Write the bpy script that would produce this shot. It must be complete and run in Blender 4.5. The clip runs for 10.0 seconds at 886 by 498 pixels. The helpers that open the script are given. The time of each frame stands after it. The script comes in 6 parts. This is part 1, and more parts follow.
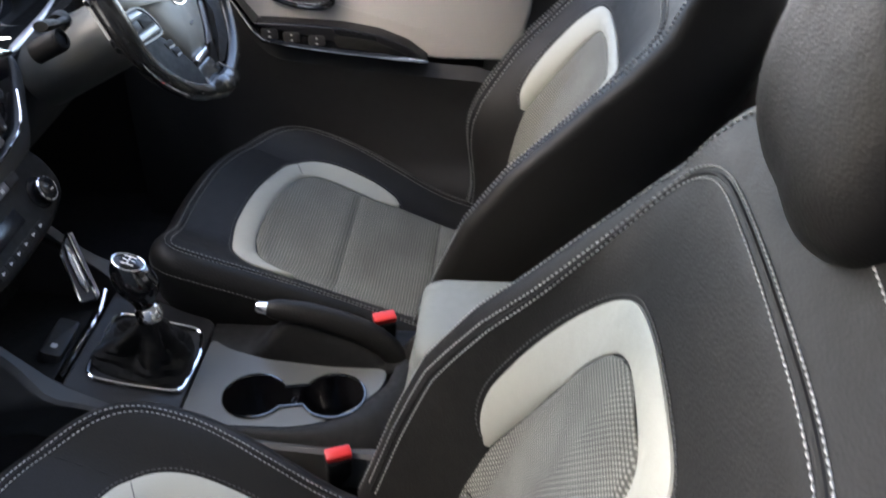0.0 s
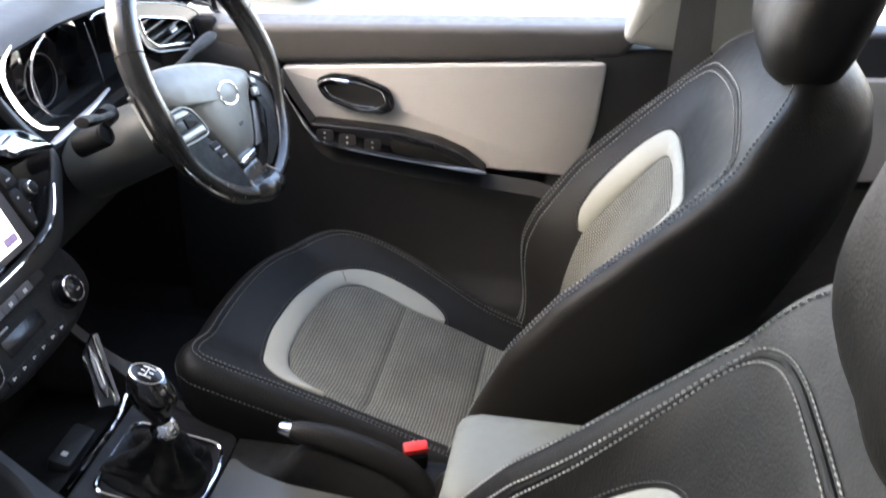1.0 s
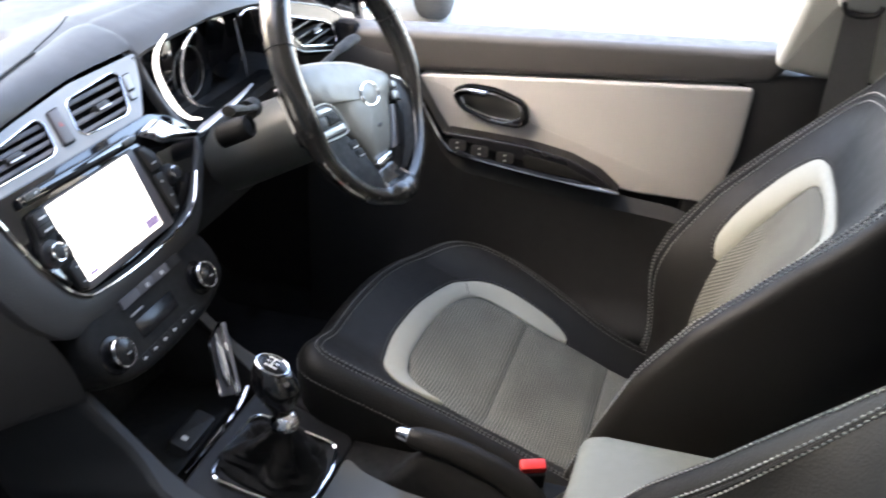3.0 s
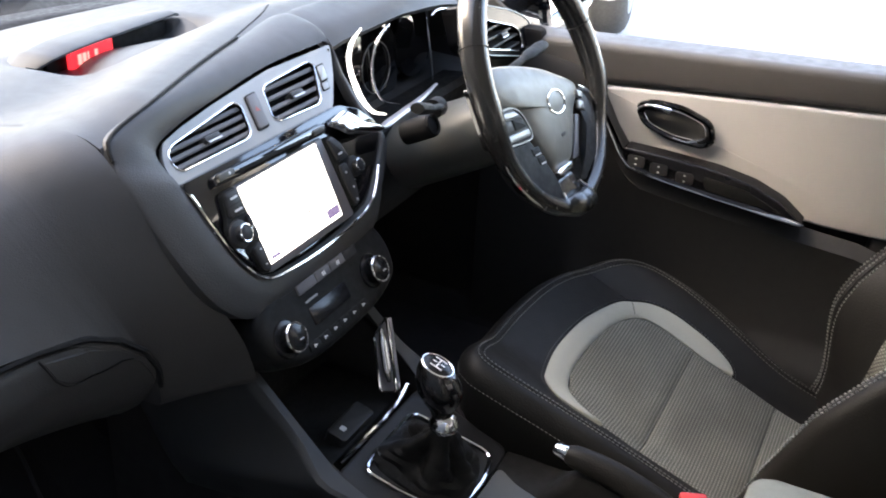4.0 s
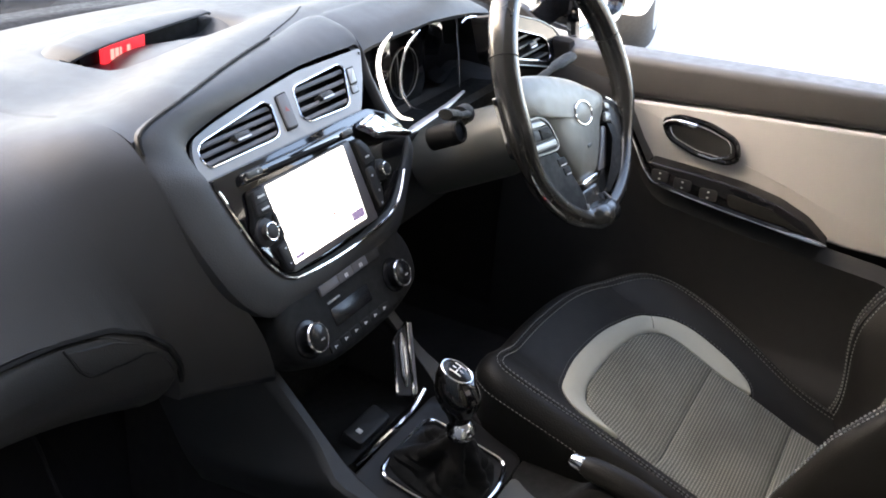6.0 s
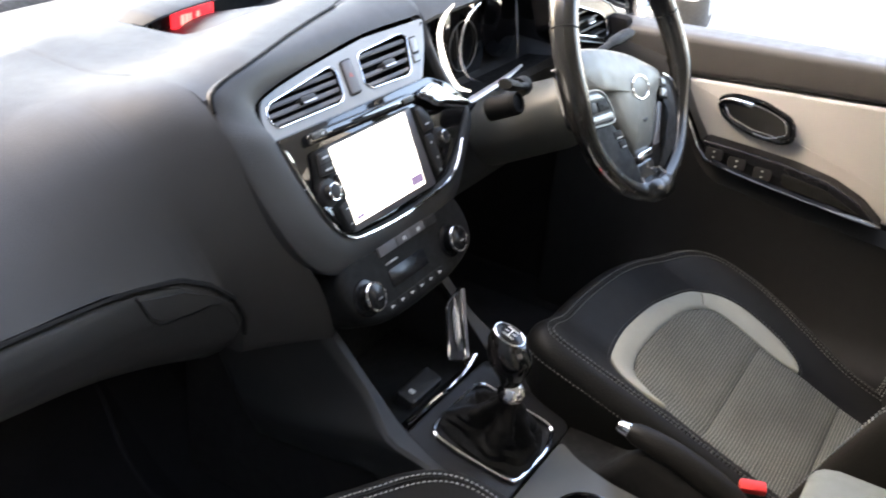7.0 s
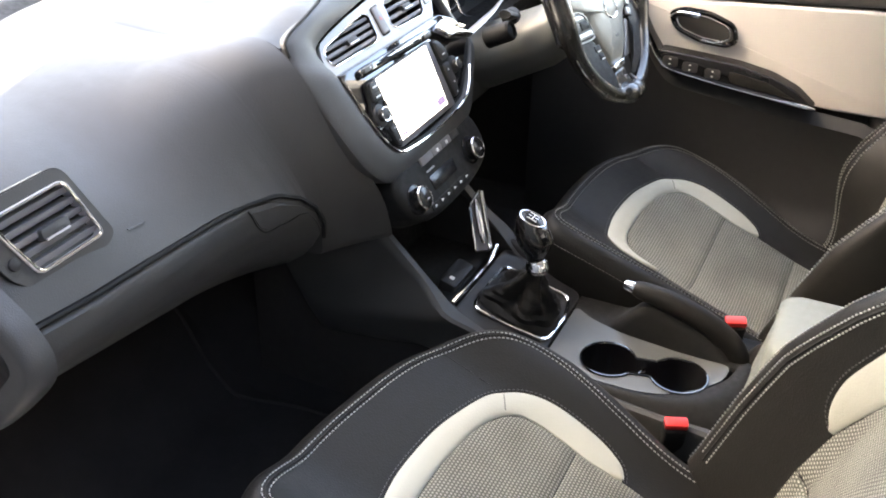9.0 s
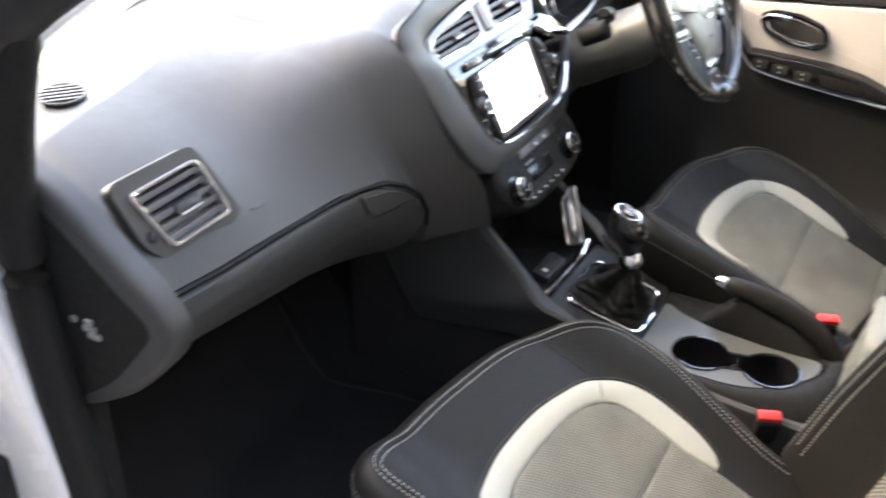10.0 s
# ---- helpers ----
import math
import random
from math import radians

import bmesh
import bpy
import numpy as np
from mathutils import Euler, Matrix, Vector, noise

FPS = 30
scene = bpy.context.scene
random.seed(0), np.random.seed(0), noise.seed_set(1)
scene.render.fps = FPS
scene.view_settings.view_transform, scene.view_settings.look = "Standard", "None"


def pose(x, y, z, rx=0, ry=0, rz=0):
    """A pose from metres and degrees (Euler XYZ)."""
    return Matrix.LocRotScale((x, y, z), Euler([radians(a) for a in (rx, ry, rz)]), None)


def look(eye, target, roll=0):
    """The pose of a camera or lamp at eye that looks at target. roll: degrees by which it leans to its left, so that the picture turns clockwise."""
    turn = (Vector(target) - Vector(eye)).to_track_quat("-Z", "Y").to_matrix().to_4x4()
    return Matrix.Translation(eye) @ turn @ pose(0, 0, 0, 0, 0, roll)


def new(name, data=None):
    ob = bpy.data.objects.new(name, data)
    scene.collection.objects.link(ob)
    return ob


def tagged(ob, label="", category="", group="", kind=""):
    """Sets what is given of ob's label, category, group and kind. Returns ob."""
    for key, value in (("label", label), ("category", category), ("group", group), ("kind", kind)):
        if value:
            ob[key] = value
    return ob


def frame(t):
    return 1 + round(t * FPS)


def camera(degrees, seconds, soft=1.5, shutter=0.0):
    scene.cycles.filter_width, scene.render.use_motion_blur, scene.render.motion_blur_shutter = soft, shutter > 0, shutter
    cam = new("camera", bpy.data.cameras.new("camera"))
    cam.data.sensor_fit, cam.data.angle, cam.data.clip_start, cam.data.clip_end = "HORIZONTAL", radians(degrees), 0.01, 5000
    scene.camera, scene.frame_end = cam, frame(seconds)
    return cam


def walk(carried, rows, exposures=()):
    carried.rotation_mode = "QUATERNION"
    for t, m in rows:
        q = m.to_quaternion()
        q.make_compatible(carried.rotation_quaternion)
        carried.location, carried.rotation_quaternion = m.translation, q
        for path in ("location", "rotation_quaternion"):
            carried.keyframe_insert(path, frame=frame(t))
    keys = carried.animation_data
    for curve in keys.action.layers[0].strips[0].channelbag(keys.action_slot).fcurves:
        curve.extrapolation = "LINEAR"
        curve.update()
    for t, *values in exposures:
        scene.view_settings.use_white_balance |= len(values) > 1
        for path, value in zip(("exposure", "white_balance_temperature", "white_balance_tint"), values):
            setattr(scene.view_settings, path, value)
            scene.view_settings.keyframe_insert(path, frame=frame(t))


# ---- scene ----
cam = camera(47.0, 10.0, soft=1.8, shutter=0.5)
# seconds, eye in metres, yaw, pitch and roll in degrees
PATH = [
    (0, -1.0263, -0.5144, 1.4648, -84.55, -34.16, -1.30),
    (0.5, -0.9638, -0.5283, 1.4542, -81.07, -31.96, -1.39),
    (1, -0.9219, -0.5302, 1.4622, -80.34, -29.29, 0.40),
    (1.5, -0.9088, -0.5235, 1.4616, -78.73, -27.23, 0.65),
    (2, -0.9077, -0.5208, 1.4597, -78.10, -27.11, 0.81),
    (2.2, -0.9082, -0.5175, 1.4590, -77.83, -27.22, 0.87),
    (3.3, -0.9219, -0.4801, 1.4159, -70.48, -27.76, 1.94),
    (3.5, -0.9211, -0.4735, 1.4127, -67.89, -27.65, 2.22),
    (4, -0.9169, -0.4476, 1.4141, -64.65, -27.50, 2.76),
    (4.5, -0.9128, -0.4380, 1.4162, -64.03, -27.29, 3.30),
    (5, -0.9130, -0.4396, 1.4196, -64.28, -27.07, 4.07),
    (5.5, -0.9194, -0.4373, 1.4170, -63.96, -26.98, 4.37),
    (7, -0.9644, -0.4472, 1.4002, -60.95, -27.98, 4.79),
    (7.5, -1.0201, -0.4379, 1.4134, -58.30, -29.04, 4.92),
    (8, -1.0970, -0.4235, 1.4271, -59.17, -30.04, 3.54),
    (8.5, -1.1794, -0.4372, 1.4488, -62.43, -30.83, 2.90),
    (9, -1.2646, -0.4543, 1.4698, -65.18, -30.75, 0.83),
    (9.5, -1.2935, -0.4496, 1.4791, -65.82, -30.51, 0.39),
    (10, -1.3369, -0.4209, 1.4625, -61.56, -30.17, 0.25),
]
walk(cam, [(t, pose(x, y, z, 90 + pitch, 0, yaw) @ pose(0, 0, 0, 0, 0, roll)) for t, x, y, z, yaw, pitch, roll in PATH],
     exposures=[(0.0, 4.05, 6780, 9), (0.5, 4.27, 7000, 9), (2.0, 4.42, 7150, 9), (3.3, 4.3, 7350, 9), (4.0, 4.1, 7450, 9), (5.5, 4.04, 7600, 9), (7.0, 4.28, 7850, 9), (8.0, 4.63, 8250, 9), (9.0, 4.92, 8200, 9), (10.0, 4.96, 8300, 9)])

# ---- light ----
world = bpy.data.worlds.new("clear_sky")
scene.world = world
world.use_nodes = True
wn = world.node_tree
sky = wn.nodes.new("ShaderNodeTexSky")
sky.sky_type = "NISHITA"
sky.sun_disc = False
sky.sun_elevation, sky.sun_rotation = radians(38.5), radians(330)
sky.dust_density, sky.ozone_density, sky.air_density = 3.0, 0.2, 0.7
wn.links.new(sky.outputs[0], wn.nodes["Background"].inputs[0])
wn.nodes["Background"].inputs[1].default_value = 0.15

sun = new("sun", bpy.data.lights.new("sun", "SUN"))
sun.data.energy, sun.data.angle, sun.data.color = 2.5, radians(0.6), (1.0, 0.97, 0.93)
sun.matrix_world = look((-3.9, 6.75, 6.2), (0, 0, 0))


# ---- materials ----
def material(name, base, rough=0.5, metal=0.0, spec=0.5, coat=0.0):
    m = bpy.data.materials.new(name)
    m.use_nodes = True
    b = m.node_tree.nodes["Principled BSDF"]
    b.inputs["Base Color"].default_value = (*base, 1)
    b.inputs["Roughness"].default_value = rough
    b.inputs["Metallic"].default_value = metal
    b.inputs["Specular IOR Level"].default_value = spec
    b.inputs["Coat Weight"].default_value = coat
    b.inputs["Coat Roughness"].default_value = 0.03
    return m


def node(m, kind, **values):
    n = m.node_tree.nodes.new(kind)
    for k, v in values.items():
        n.inputs[k].default_value = v
    return n


def link(m, a, b):
    m.node_tree.links.new(a, b)


def varied(m, base, scale=6.0, amount=0.25, rough=None, rough_amount=0.1, bump_scale=900.0, bump=0.15, distance=0.0006, kind="NOISE"):
    """Large stains in the colour, wear in the gloss and fine relief, on object coordinates in metres."""
    b = m.node_tree.nodes["Principled BSDF"]
    co = m.node_tree.nodes.new("ShaderNodeTexCoord")
    big = node(m, "ShaderNodeTexNoise", Scale=scale, Detail=5.0, Roughness=0.6)
    link(m, co.outputs["Object"], big.inputs["Vector"])
    ramp = m.node_tree.nodes.new("ShaderNodeMix")
    ramp.data_type = "RGBA"
    ramp.inputs[6].default_value = (*[c * (1 - amount) for c in base], 1)
    ramp.inputs[7].default_value = (*[min(1, c * (1 + amount)) for c in base], 1)
    link(m, big.outputs["Fac"], ramp.inputs[0])
    link(m, ramp.outputs[2], b.inputs["Base Color"])
    r = b.inputs["Roughness"].default_value if rough is None else rough
    mid = node(m, "ShaderNodeTexNoise", Scale=scale * 7, Detail=4.0)
    link(m, co.outputs["Object"], mid.inputs["Vector"])
    rr = node(m, "ShaderNodeMapRange", **{"From Min": 0.3, "From Max": 0.7, "To Min": max(0.02, r - rough_amount), "To Max": min(1, r + rough_amount)})
    link(m, mid.outputs["Fac"], rr.inputs["Value"])
    link(m, rr.outputs["Result"], b.inputs["Roughness"])
    if bump:
        if kind == "VORONOI":
            fine = node(m, "ShaderNodeTexVoronoi", Scale=bump_scale)
            out = fine.outputs["Distance"]
        else:
            fine = node(m, "ShaderNodeTexNoise", Scale=bump_scale, Detail=2.0)
            out = fine.outputs["Fac"]
        link(m, co.outputs["Object"], fine.inputs["Vector"])
        bp = node(m, "ShaderNodeBump", Strength=bump, Distance=distance)
        link(m, out, bp.inputs["Height"])
        link(m, bp.outputs["Normal"], b.inputs["Normal"])
    return m


def plain_kind(name, base, rough, metal=0.0, spec=0.5, coat=0.0, **kw):
    return varied(material(name, base, rough, metal, spec, coat), base, **kw)


def glowing(name, base, strength):
    m = material(name, (0.01, 0.01, 0.01), 0.2)
    b = m.node_tree.nodes["Principled BSDF"]
    b.inputs["Emission Color"].default_value = (*base, 1)
    b.inputs["Emission Strength"].default_value = strength
    return m


def woven(name, light, dark, pitch):
    """Knitted honeycomb seat cloth; the UVs are in metres."""
    m = material(name, light, 0.85, spec=0.25)
    b = m.node_tree.nodes["Principled BSDF"]
    uv = m.node_tree.nodes.new("ShaderNodeUVMap")
    mp = node(m, "ShaderNodeMapping", Scale=(1 / pitch, 1 / (pitch * 0.87), 1.0))
    link(m, uv.outputs["UV"], mp.inputs["Vector"])
    sep = m.node_tree.nodes.new("ShaderNodeSeparateXYZ")
    link(m, mp.outputs[0], sep.inputs[0])
    # shift every other row by half a cell
    fl = m.node_tree.nodes.new("ShaderNodeMath")
    fl.operation = "FLOOR"
    link(m, sep.outputs["Y"], fl.inputs[0])
    mo = m.node_tree.nodes.new("ShaderNodeMath")
    mo.operation = "PINGPONG"
    mo.inputs[1].default_value = 1.0
    link(m, fl.outputs[0], mo.inputs[0])
    ad = m.node_tree.nodes.new("ShaderNodeMath")
    ad.operation = "MULTIPLY_ADD"
    ad.inputs[1].default_value = 0.5
    link(m, mo.outputs[0], ad.inputs[0])
    link(m, sep.outputs["X"], ad.inputs[2])
    cb = m.node_tree.nodes.new("ShaderNodeCombineXYZ")
    link(m, ad.outputs[0], cb.inputs["X"])
    link(m, sep.outputs["Y"], cb.inputs["Y"])
    fx = m.node_tree.nodes.new("ShaderNodeVectorMath")
    fx.operation = "FRACTION"
    link(m, cb.outputs[0], fx.inputs[0])
    su = m.node_tree.nodes.new("ShaderNodeVectorMath")
    su.operation = "DISTANCE"
    su.inputs[1].default_value = (0.5, 0.5, 0)
    link(m, fx.outputs[0], su.inputs[0])
    hole = node(m, "ShaderNodeMapRange", **{"From Min": 0.2, "From Max": 0.42, "To Min": 0.0, "To Max": 1.0})
    link(m, su.outputs["Value"], hole.inputs["Value"])
    co = m.node_tree.nodes.new("ShaderNodeTexCoord")
    noi = node(m, "ShaderNodeTexNoise", Scale=14.0, Detail=6.0)
    link(m, co.outputs["Object"], noi.inputs["Vector"])
    nr = node(m, "ShaderNodeMapRange", **{"From Min": 0.3, "From Max": 0.7, "To Min": 0.82, "To Max": 1.12})
    link(m, noi.outputs["Fac"], nr.inputs["Value"])
    mix = m.node_tree.nodes.new("ShaderNodeMix")
    mix.data_type = "RGBA"
    mix.inputs[6].default_value = (*light, 1)
    mix.inputs[7].default_value = (*dark, 1)
    link(m, hole.outputs["Result"], mix.inputs[0])
    sc = m.node_tree.nodes.new("ShaderNodeVectorMath")
    sc.operation = "SCALE"
    link(m, mix.outputs[2], sc.inputs[0])
    link(m, nr.outputs["Result"], sc.inputs["Scale"])
    link(m, sc.outputs[0], b.inputs["Base Color"])
    inv = node(m, "ShaderNodeMath")
    inv.operation = "SUBTRACT"
    inv.inputs[0].default_value = 1.0
    link(m, hole.outputs["Result"], inv.inputs[1])
    bp = node(m, "ShaderNodeBump", Strength=0.6, Distance=0.0012)
    link(m, inv.outputs[0], bp.inputs["Height"])
    link(m, bp.outputs["Normal"], b.inputs["Normal"])
    return m


LEATHER = plain_kind("dark_leather", (0.0099, 0.0094, 0.0088), 0.5, spec=0.2, scale=9, amount=0.06, rough_amount=0.04, bump_scale=420, bump=0.35, distance=0.0007, kind="VORONOI")
RIM_LEATHER = plain_kind("wheel_leather", (0.013, 0.013, 0.013), 0.24, spec=0.7, scale=9, amount=0.1, rough_amount=0.04, bump_scale=420, bump=0.03, distance=0.0005, kind="VORONOI")
LEATHER_LIGHT = plain_kind("pale_leather", (0.322, 0.326, 0.284), 0.5, spec=0.35, scale=12, amount=0.06, bump_scale=420, bump=0.3, distance=0.0006, kind="VORONOI")
CLOTH = woven("honeycomb_cloth", (0.25, 0.25, 0.216), (0.076, 0.076, 0.066), 0.005)
AIRBAG = plain_kind("airbag_plastic", (0.165, 0.168, 0.152), 0.42, spec=0.6, scale=9, amount=0.03, bump_scale=700, bump=0.2, distance=0.0004)
ARM_PALE = plain_kind("grey_green_leather", (0.15, 0.164, 0.154), 0.5, spec=0.35, scale=12, amount=0.06, bump_scale=420, bump=0.3, distance=0.0006, kind="VORONOI")
THREAD = material("white_thread", (0.42, 0.42, 0.405), 0.7)
THREAD_DIM = material("grey_thread", (0.2, 0.2, 0.19), 0.7)
ICON = glowing("screen_icon", (0.5, 0.4, 0.8), 0.045)
ICON_RED = glowing("screen_marker", (0.9, 0.12, 0.2), 0.045)
DASH = plain_kind("dash_plastic", (0.04, 0.0398, 0.04), 0.52, spec=0.5, scale=7, amount=0.05, rough_amount=0.03, bump_scale=650, bump=0.3, distance=0.0006, kind="VORONOI")
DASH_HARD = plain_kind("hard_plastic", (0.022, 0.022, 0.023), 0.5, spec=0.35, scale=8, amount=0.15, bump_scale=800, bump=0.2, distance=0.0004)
TRIM_GREY = plain_kind("grey_satin_trim", (0.3, 0.305, 0.3), 0.34, metal=0.35, scale=10, amount=0.08, rough_amount=0.05, bump=0)
PIANO = plain_kind("piano_black", (0.006, 0.006, 0.007), 0.06, spec=0.6, coat=0.6, scale=12, amount=0.3, rough_amount=0.03, bump=0)
SILVER = plain_kind("satin_silver", (0.6, 0.58, 0.6), 0.3, metal=0.6, scale=14, amount=0.03, rough_amount=0.02, bump=0)
TRIM_DARK = plain_kind("grey_plastic", (0.11, 0.105, 0.11), 0.45, scale=10, amount=0.08, bump=0)
DOOR_GLOSS = plain_kind("door_gloss_black", (0.008, 0.008, 0.009), 0.22, spec=0.3, scale=12, amount=0.2, rough_amount=0.03, bump=0)
CHROME = plain_kind("chrome", (0.78, 0.78, 0.8), 0.1, metal=1.0, scale=20, amount=0.04, rough_amount=0.05, bump=0)
BLACK = plain_kind("black_rubber", (0.010, 0.010, 0.010), 0.65, spec=0.22, scale=15, amount=0.3, bump_scale=700, bump=0.2)
SIDE_CARPET = plain_kind("console_side_carpet", (0.036, 0.033, 0.033), 0.85, spec=0.15, scale=9, amount=0.2, bump_scale=1500, bump=0.6, distance=0.001)
CARPET = plain_kind("black_carpet", (0.026, 0.025, 0.026), 0.95, spec=0.1, scale=12, amount=0.35, bump_scale=1500, bump=0.9, distance=0.002)
DOOR_PALE = plain_kind("pale_door_vinyl", (0.495, 0.49, 0.488), 0.5, spec=0.35, scale=8, amount=0.06, bump_scale=500, bump=0.3, distance=0.0005, kind="VORONOI")
CONSOLE_GREY = plain_kind("console_silver", (0.085, 0.088, 0.085), 0.4, spec=0.4, metal=0.0, scale=14, amount=0.08, rough_amount=0.06, bump=0)
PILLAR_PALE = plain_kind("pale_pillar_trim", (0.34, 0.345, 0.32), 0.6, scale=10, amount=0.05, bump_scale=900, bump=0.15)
HEADLINER = plain_kind("headliner_cloth", (0.5, 0.5, 0.48), 0.95, scale=9, amount=0.05, bump_scale=1200, bump=0.4)
PAINT = plain_kind("white_car_paint", (0.75, 0.75, 0.76), 0.25, coat=0.8, scale=3, amount=0.03, bump=0)
RED = material("red_button", (0.58, 0.03, 0.03), 0.35)
RED_DULL = material("dull_red_print", (0.28, 0.08, 0.08), 0.5)
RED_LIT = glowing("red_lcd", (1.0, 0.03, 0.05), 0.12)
DIGIT = glowing("clock_digit", (1.0, 0.35, 0.35), 0.12)
# emission put in for the bright reflection on the chrome crescent
RING_GLARE = glowing("ring_glare", (0.95, 0.95, 1.0), 0.3)
SCREEN = glowing("lit_screen", (1.0, 0.98, 1.0), 0.35)
MARK = material("pale_marking", (0.7, 0.7, 0.7), 0.5)
BELT = plain_kind("belt_webbing", (0.1, 0.1, 0.1), 0.8, scale=30, amount=0.1, bump_scale=1500, bump=0.4)
DOOR_TOP = plain_kind("door_top_plastic", (0.085, 0.082, 0.082), 0.5, spec=0.4, scale=8, amount=0.12, bump_scale=650, bump=0.3, distance=0.0005, kind="VORONOI")
CONCRETE = plain_kind("pale_concrete", (0.65, 0.64, 0.62), 0.75, scale=1.5, amount=0.12, bump_scale=60, bump=0.3, distance=0.002)
WALL = plain_kind("grey_render", (0.2, 0.2, 0.2), 0.85, scale=2.0, amount=0.15, bump_scale=80, bump=0.4, distance=0.003)
WALL_DARK = plain_kind("dark_render", (0.07, 0.071, 0.071), 0.85, scale=2.0, amount=0.15, bump_scale=80, bump=0.4, distance=0.003)
ADDED_ASPHALT = plain_kind("asphalt", (0.06, 0.06, 0.062), 0.9, scale=3.0, amount=0.25, bump_scale=150, bump=0.6, distance=0.004)
TYRE = plain_kind("tyre_rubber", (0.03, 0.03, 0.03), 0.8, scale=10, amount=0.2, bump_scale=200, bump=0.3)
GLASS = material("window_glass", (0.8, 0.82, 0.82), 0.0)
GLASS.node_tree.nodes["Principled BSDF"].inputs["Transmission Weight"].default_value = 1.0
GLASS.node_tree.nodes["Principled BSDF"].inputs["IOR"].default_value = 1.02


# ---- mesh helpers ----
def finish(name, bm, mat, parent=None, label="", smooth=True):
    me = bpy.data.meshes.new(name)
    bmesh.ops.recalc_face_normals(bm, faces=bm.faces)
    bm.to_mesh(me)
    bm.free()
    for m in mat if isinstance(mat, (list, tuple)) else [mat]:
        me.materials.append(m)
    if smooth:
        me.polygons.foreach_set("use_smooth", [True] * len(me.polygons))
        me.set_sharp_from_angle(angle=radians(38))
    ob = new(name, me)
    if parent:
        ob.parent = parent
    if label:
        ob["label"] = label
    return ob


def part(name, bm, mat, parent, label="", smooth=True):
    return finish(name, bm, mat, parent, label, smooth)


def empty(name, label, category, group="", kind="", at=(0, 0, 0)):
    ob = new(name)
    ob.location = at
    return tagged(ob, label, category, group, kind)


def spline(points, count, closed=False):
    """Catmull-Rom through the points, sampled evenly along its length."""
    p = np.array(points, float)
    n = len(p)
    if closed:
        q = np.vstack([p[-1], p, p[0], p[1]])
        spans = n
    else:
        q = np.vstack([2 * p[0] - p[1], p, 2 * p[-1] - p[-2]])
        spans = n - 1
    dense = []
    for i in range(spans):
        a, b, c, d = q[i], q[i + 1], q[i + 2], q[i + 3]
        for t in np.linspace(0, 1, 24, endpoint=False):
            dense.append(0.5 * (2 * b + (c - a) * t + (2 * a - 5 * b + 4 * c - d) * t**2 + (3 * b - a - 3 * c + d) * t**3))
    dense.append(p[0] if closed else p[-1])
    dense = np.array(dense)
    run = np.r_[0, np.cumsum(np.linalg.norm(np.diff(dense, axis=0), axis=1))]
    at = np.linspace(0, run[-1], count + 1 if closed else count)
    out = np.stack([np.interp(at, run, dense[:, k]) for k in range(p.shape[1])], 1)
    return out[:-1] if closed else out


def even(points, count):
    p = np.array(points, float)
    run = np.r_[0, np.cumsum(np.linalg.norm(np.diff(p, axis=0), axis=1))]
    at = np.linspace(0, run[-1], count)
    return np.stack([np.interp(at, run, p[:, k]) for k in range(p.shape[1])], 1)


def loft(rows, close_u=False, close_v=False, cap=False, uvs=None):
    """A skin over rows of points. close_u: each row is a loop; close_v: the last row meets the first."""
    bm = bmesh.new()
    grid = [[bm.verts.new(tuple(p)) for p in row] for row in rows]
    r, c = len(grid), len(grid[0])
    layer = bm.loops.layers.uv.new("UVMap") if uvs is not None else None
    for i in range(r if close_v else r - 1):
        for j in range(c if close_u else c - 1):
            k, l = (i + 1) % r, (j + 1) % c
            f = bm.faces.new((grid[i][j], grid[i][l], grid[k][l], grid[k][j]))
            if layer:
                for lp, (a, b) in zip(f.loops, ((i, j), (i, l), (k, l), (k, j))):
                    lp[layer].uv = uvs[a][b]
    if cap:
        bm.faces.new(grid[0])
        bm.faces.new(grid[-1])
    return bm


def tube(points, radius, sides=8, closed=False, flat=1.0, up=(0, 0, 1)):
    """A round or flattened bar along points; radius is one number or one a point."""
    p = np.array(points, float)
    n = len(p)
    rad = np.full(n, radius) if np.isscalar(radius) else np.array(radius)
    rows = []
    for i in range(n):
        a = p[(i - 1) % n] if closed or i else p[0]
        b = p[(i + 1) % n] if closed or i < n - 1 else p[-1]
        d = Vector(b - a).normalized()
        s = d.cross(Vector(up))
        if s.length < 1e-4:
            s = d.cross(Vector((1, 0, 0)))
        s.normalize()
        u = s.cross(d)
        rows.append([tuple(Vector(p[i]) + float(rad[i]) * (float(math.cos(t)) * s + float(flat * math.sin(t)) * u)) for t in np.linspace(0, 2 * math.pi, sides, endpoint=False)])
    return loft(rows, close_u=True, close_v=closed, cap=not closed)


def box(x0, x1, y0, y1, z0, z1, bevel=0.004, segments=2, turn=None):
    bm = bmesh.new()
    bmesh.ops.create_cube(bm, size=1)
    bmesh.ops.scale(bm, vec=(x1 - x0, y1 - y0, z1 - z0), verts=bm.verts)
    if bevel:
        bmesh.ops.bevel(bm, geom=bm.edges[:], offset=bevel, segments=segments, profile=0.5, affect="EDGES")
    if turn is not None:
        bmesh.ops.transform(bm, matrix=turn, verts=bm.verts)
    bmesh.ops.translate(bm, vec=((x0 + x1) / 2, (y0 + y1) / 2, (z0 + z1) / 2), verts=bm.verts)
    return bm


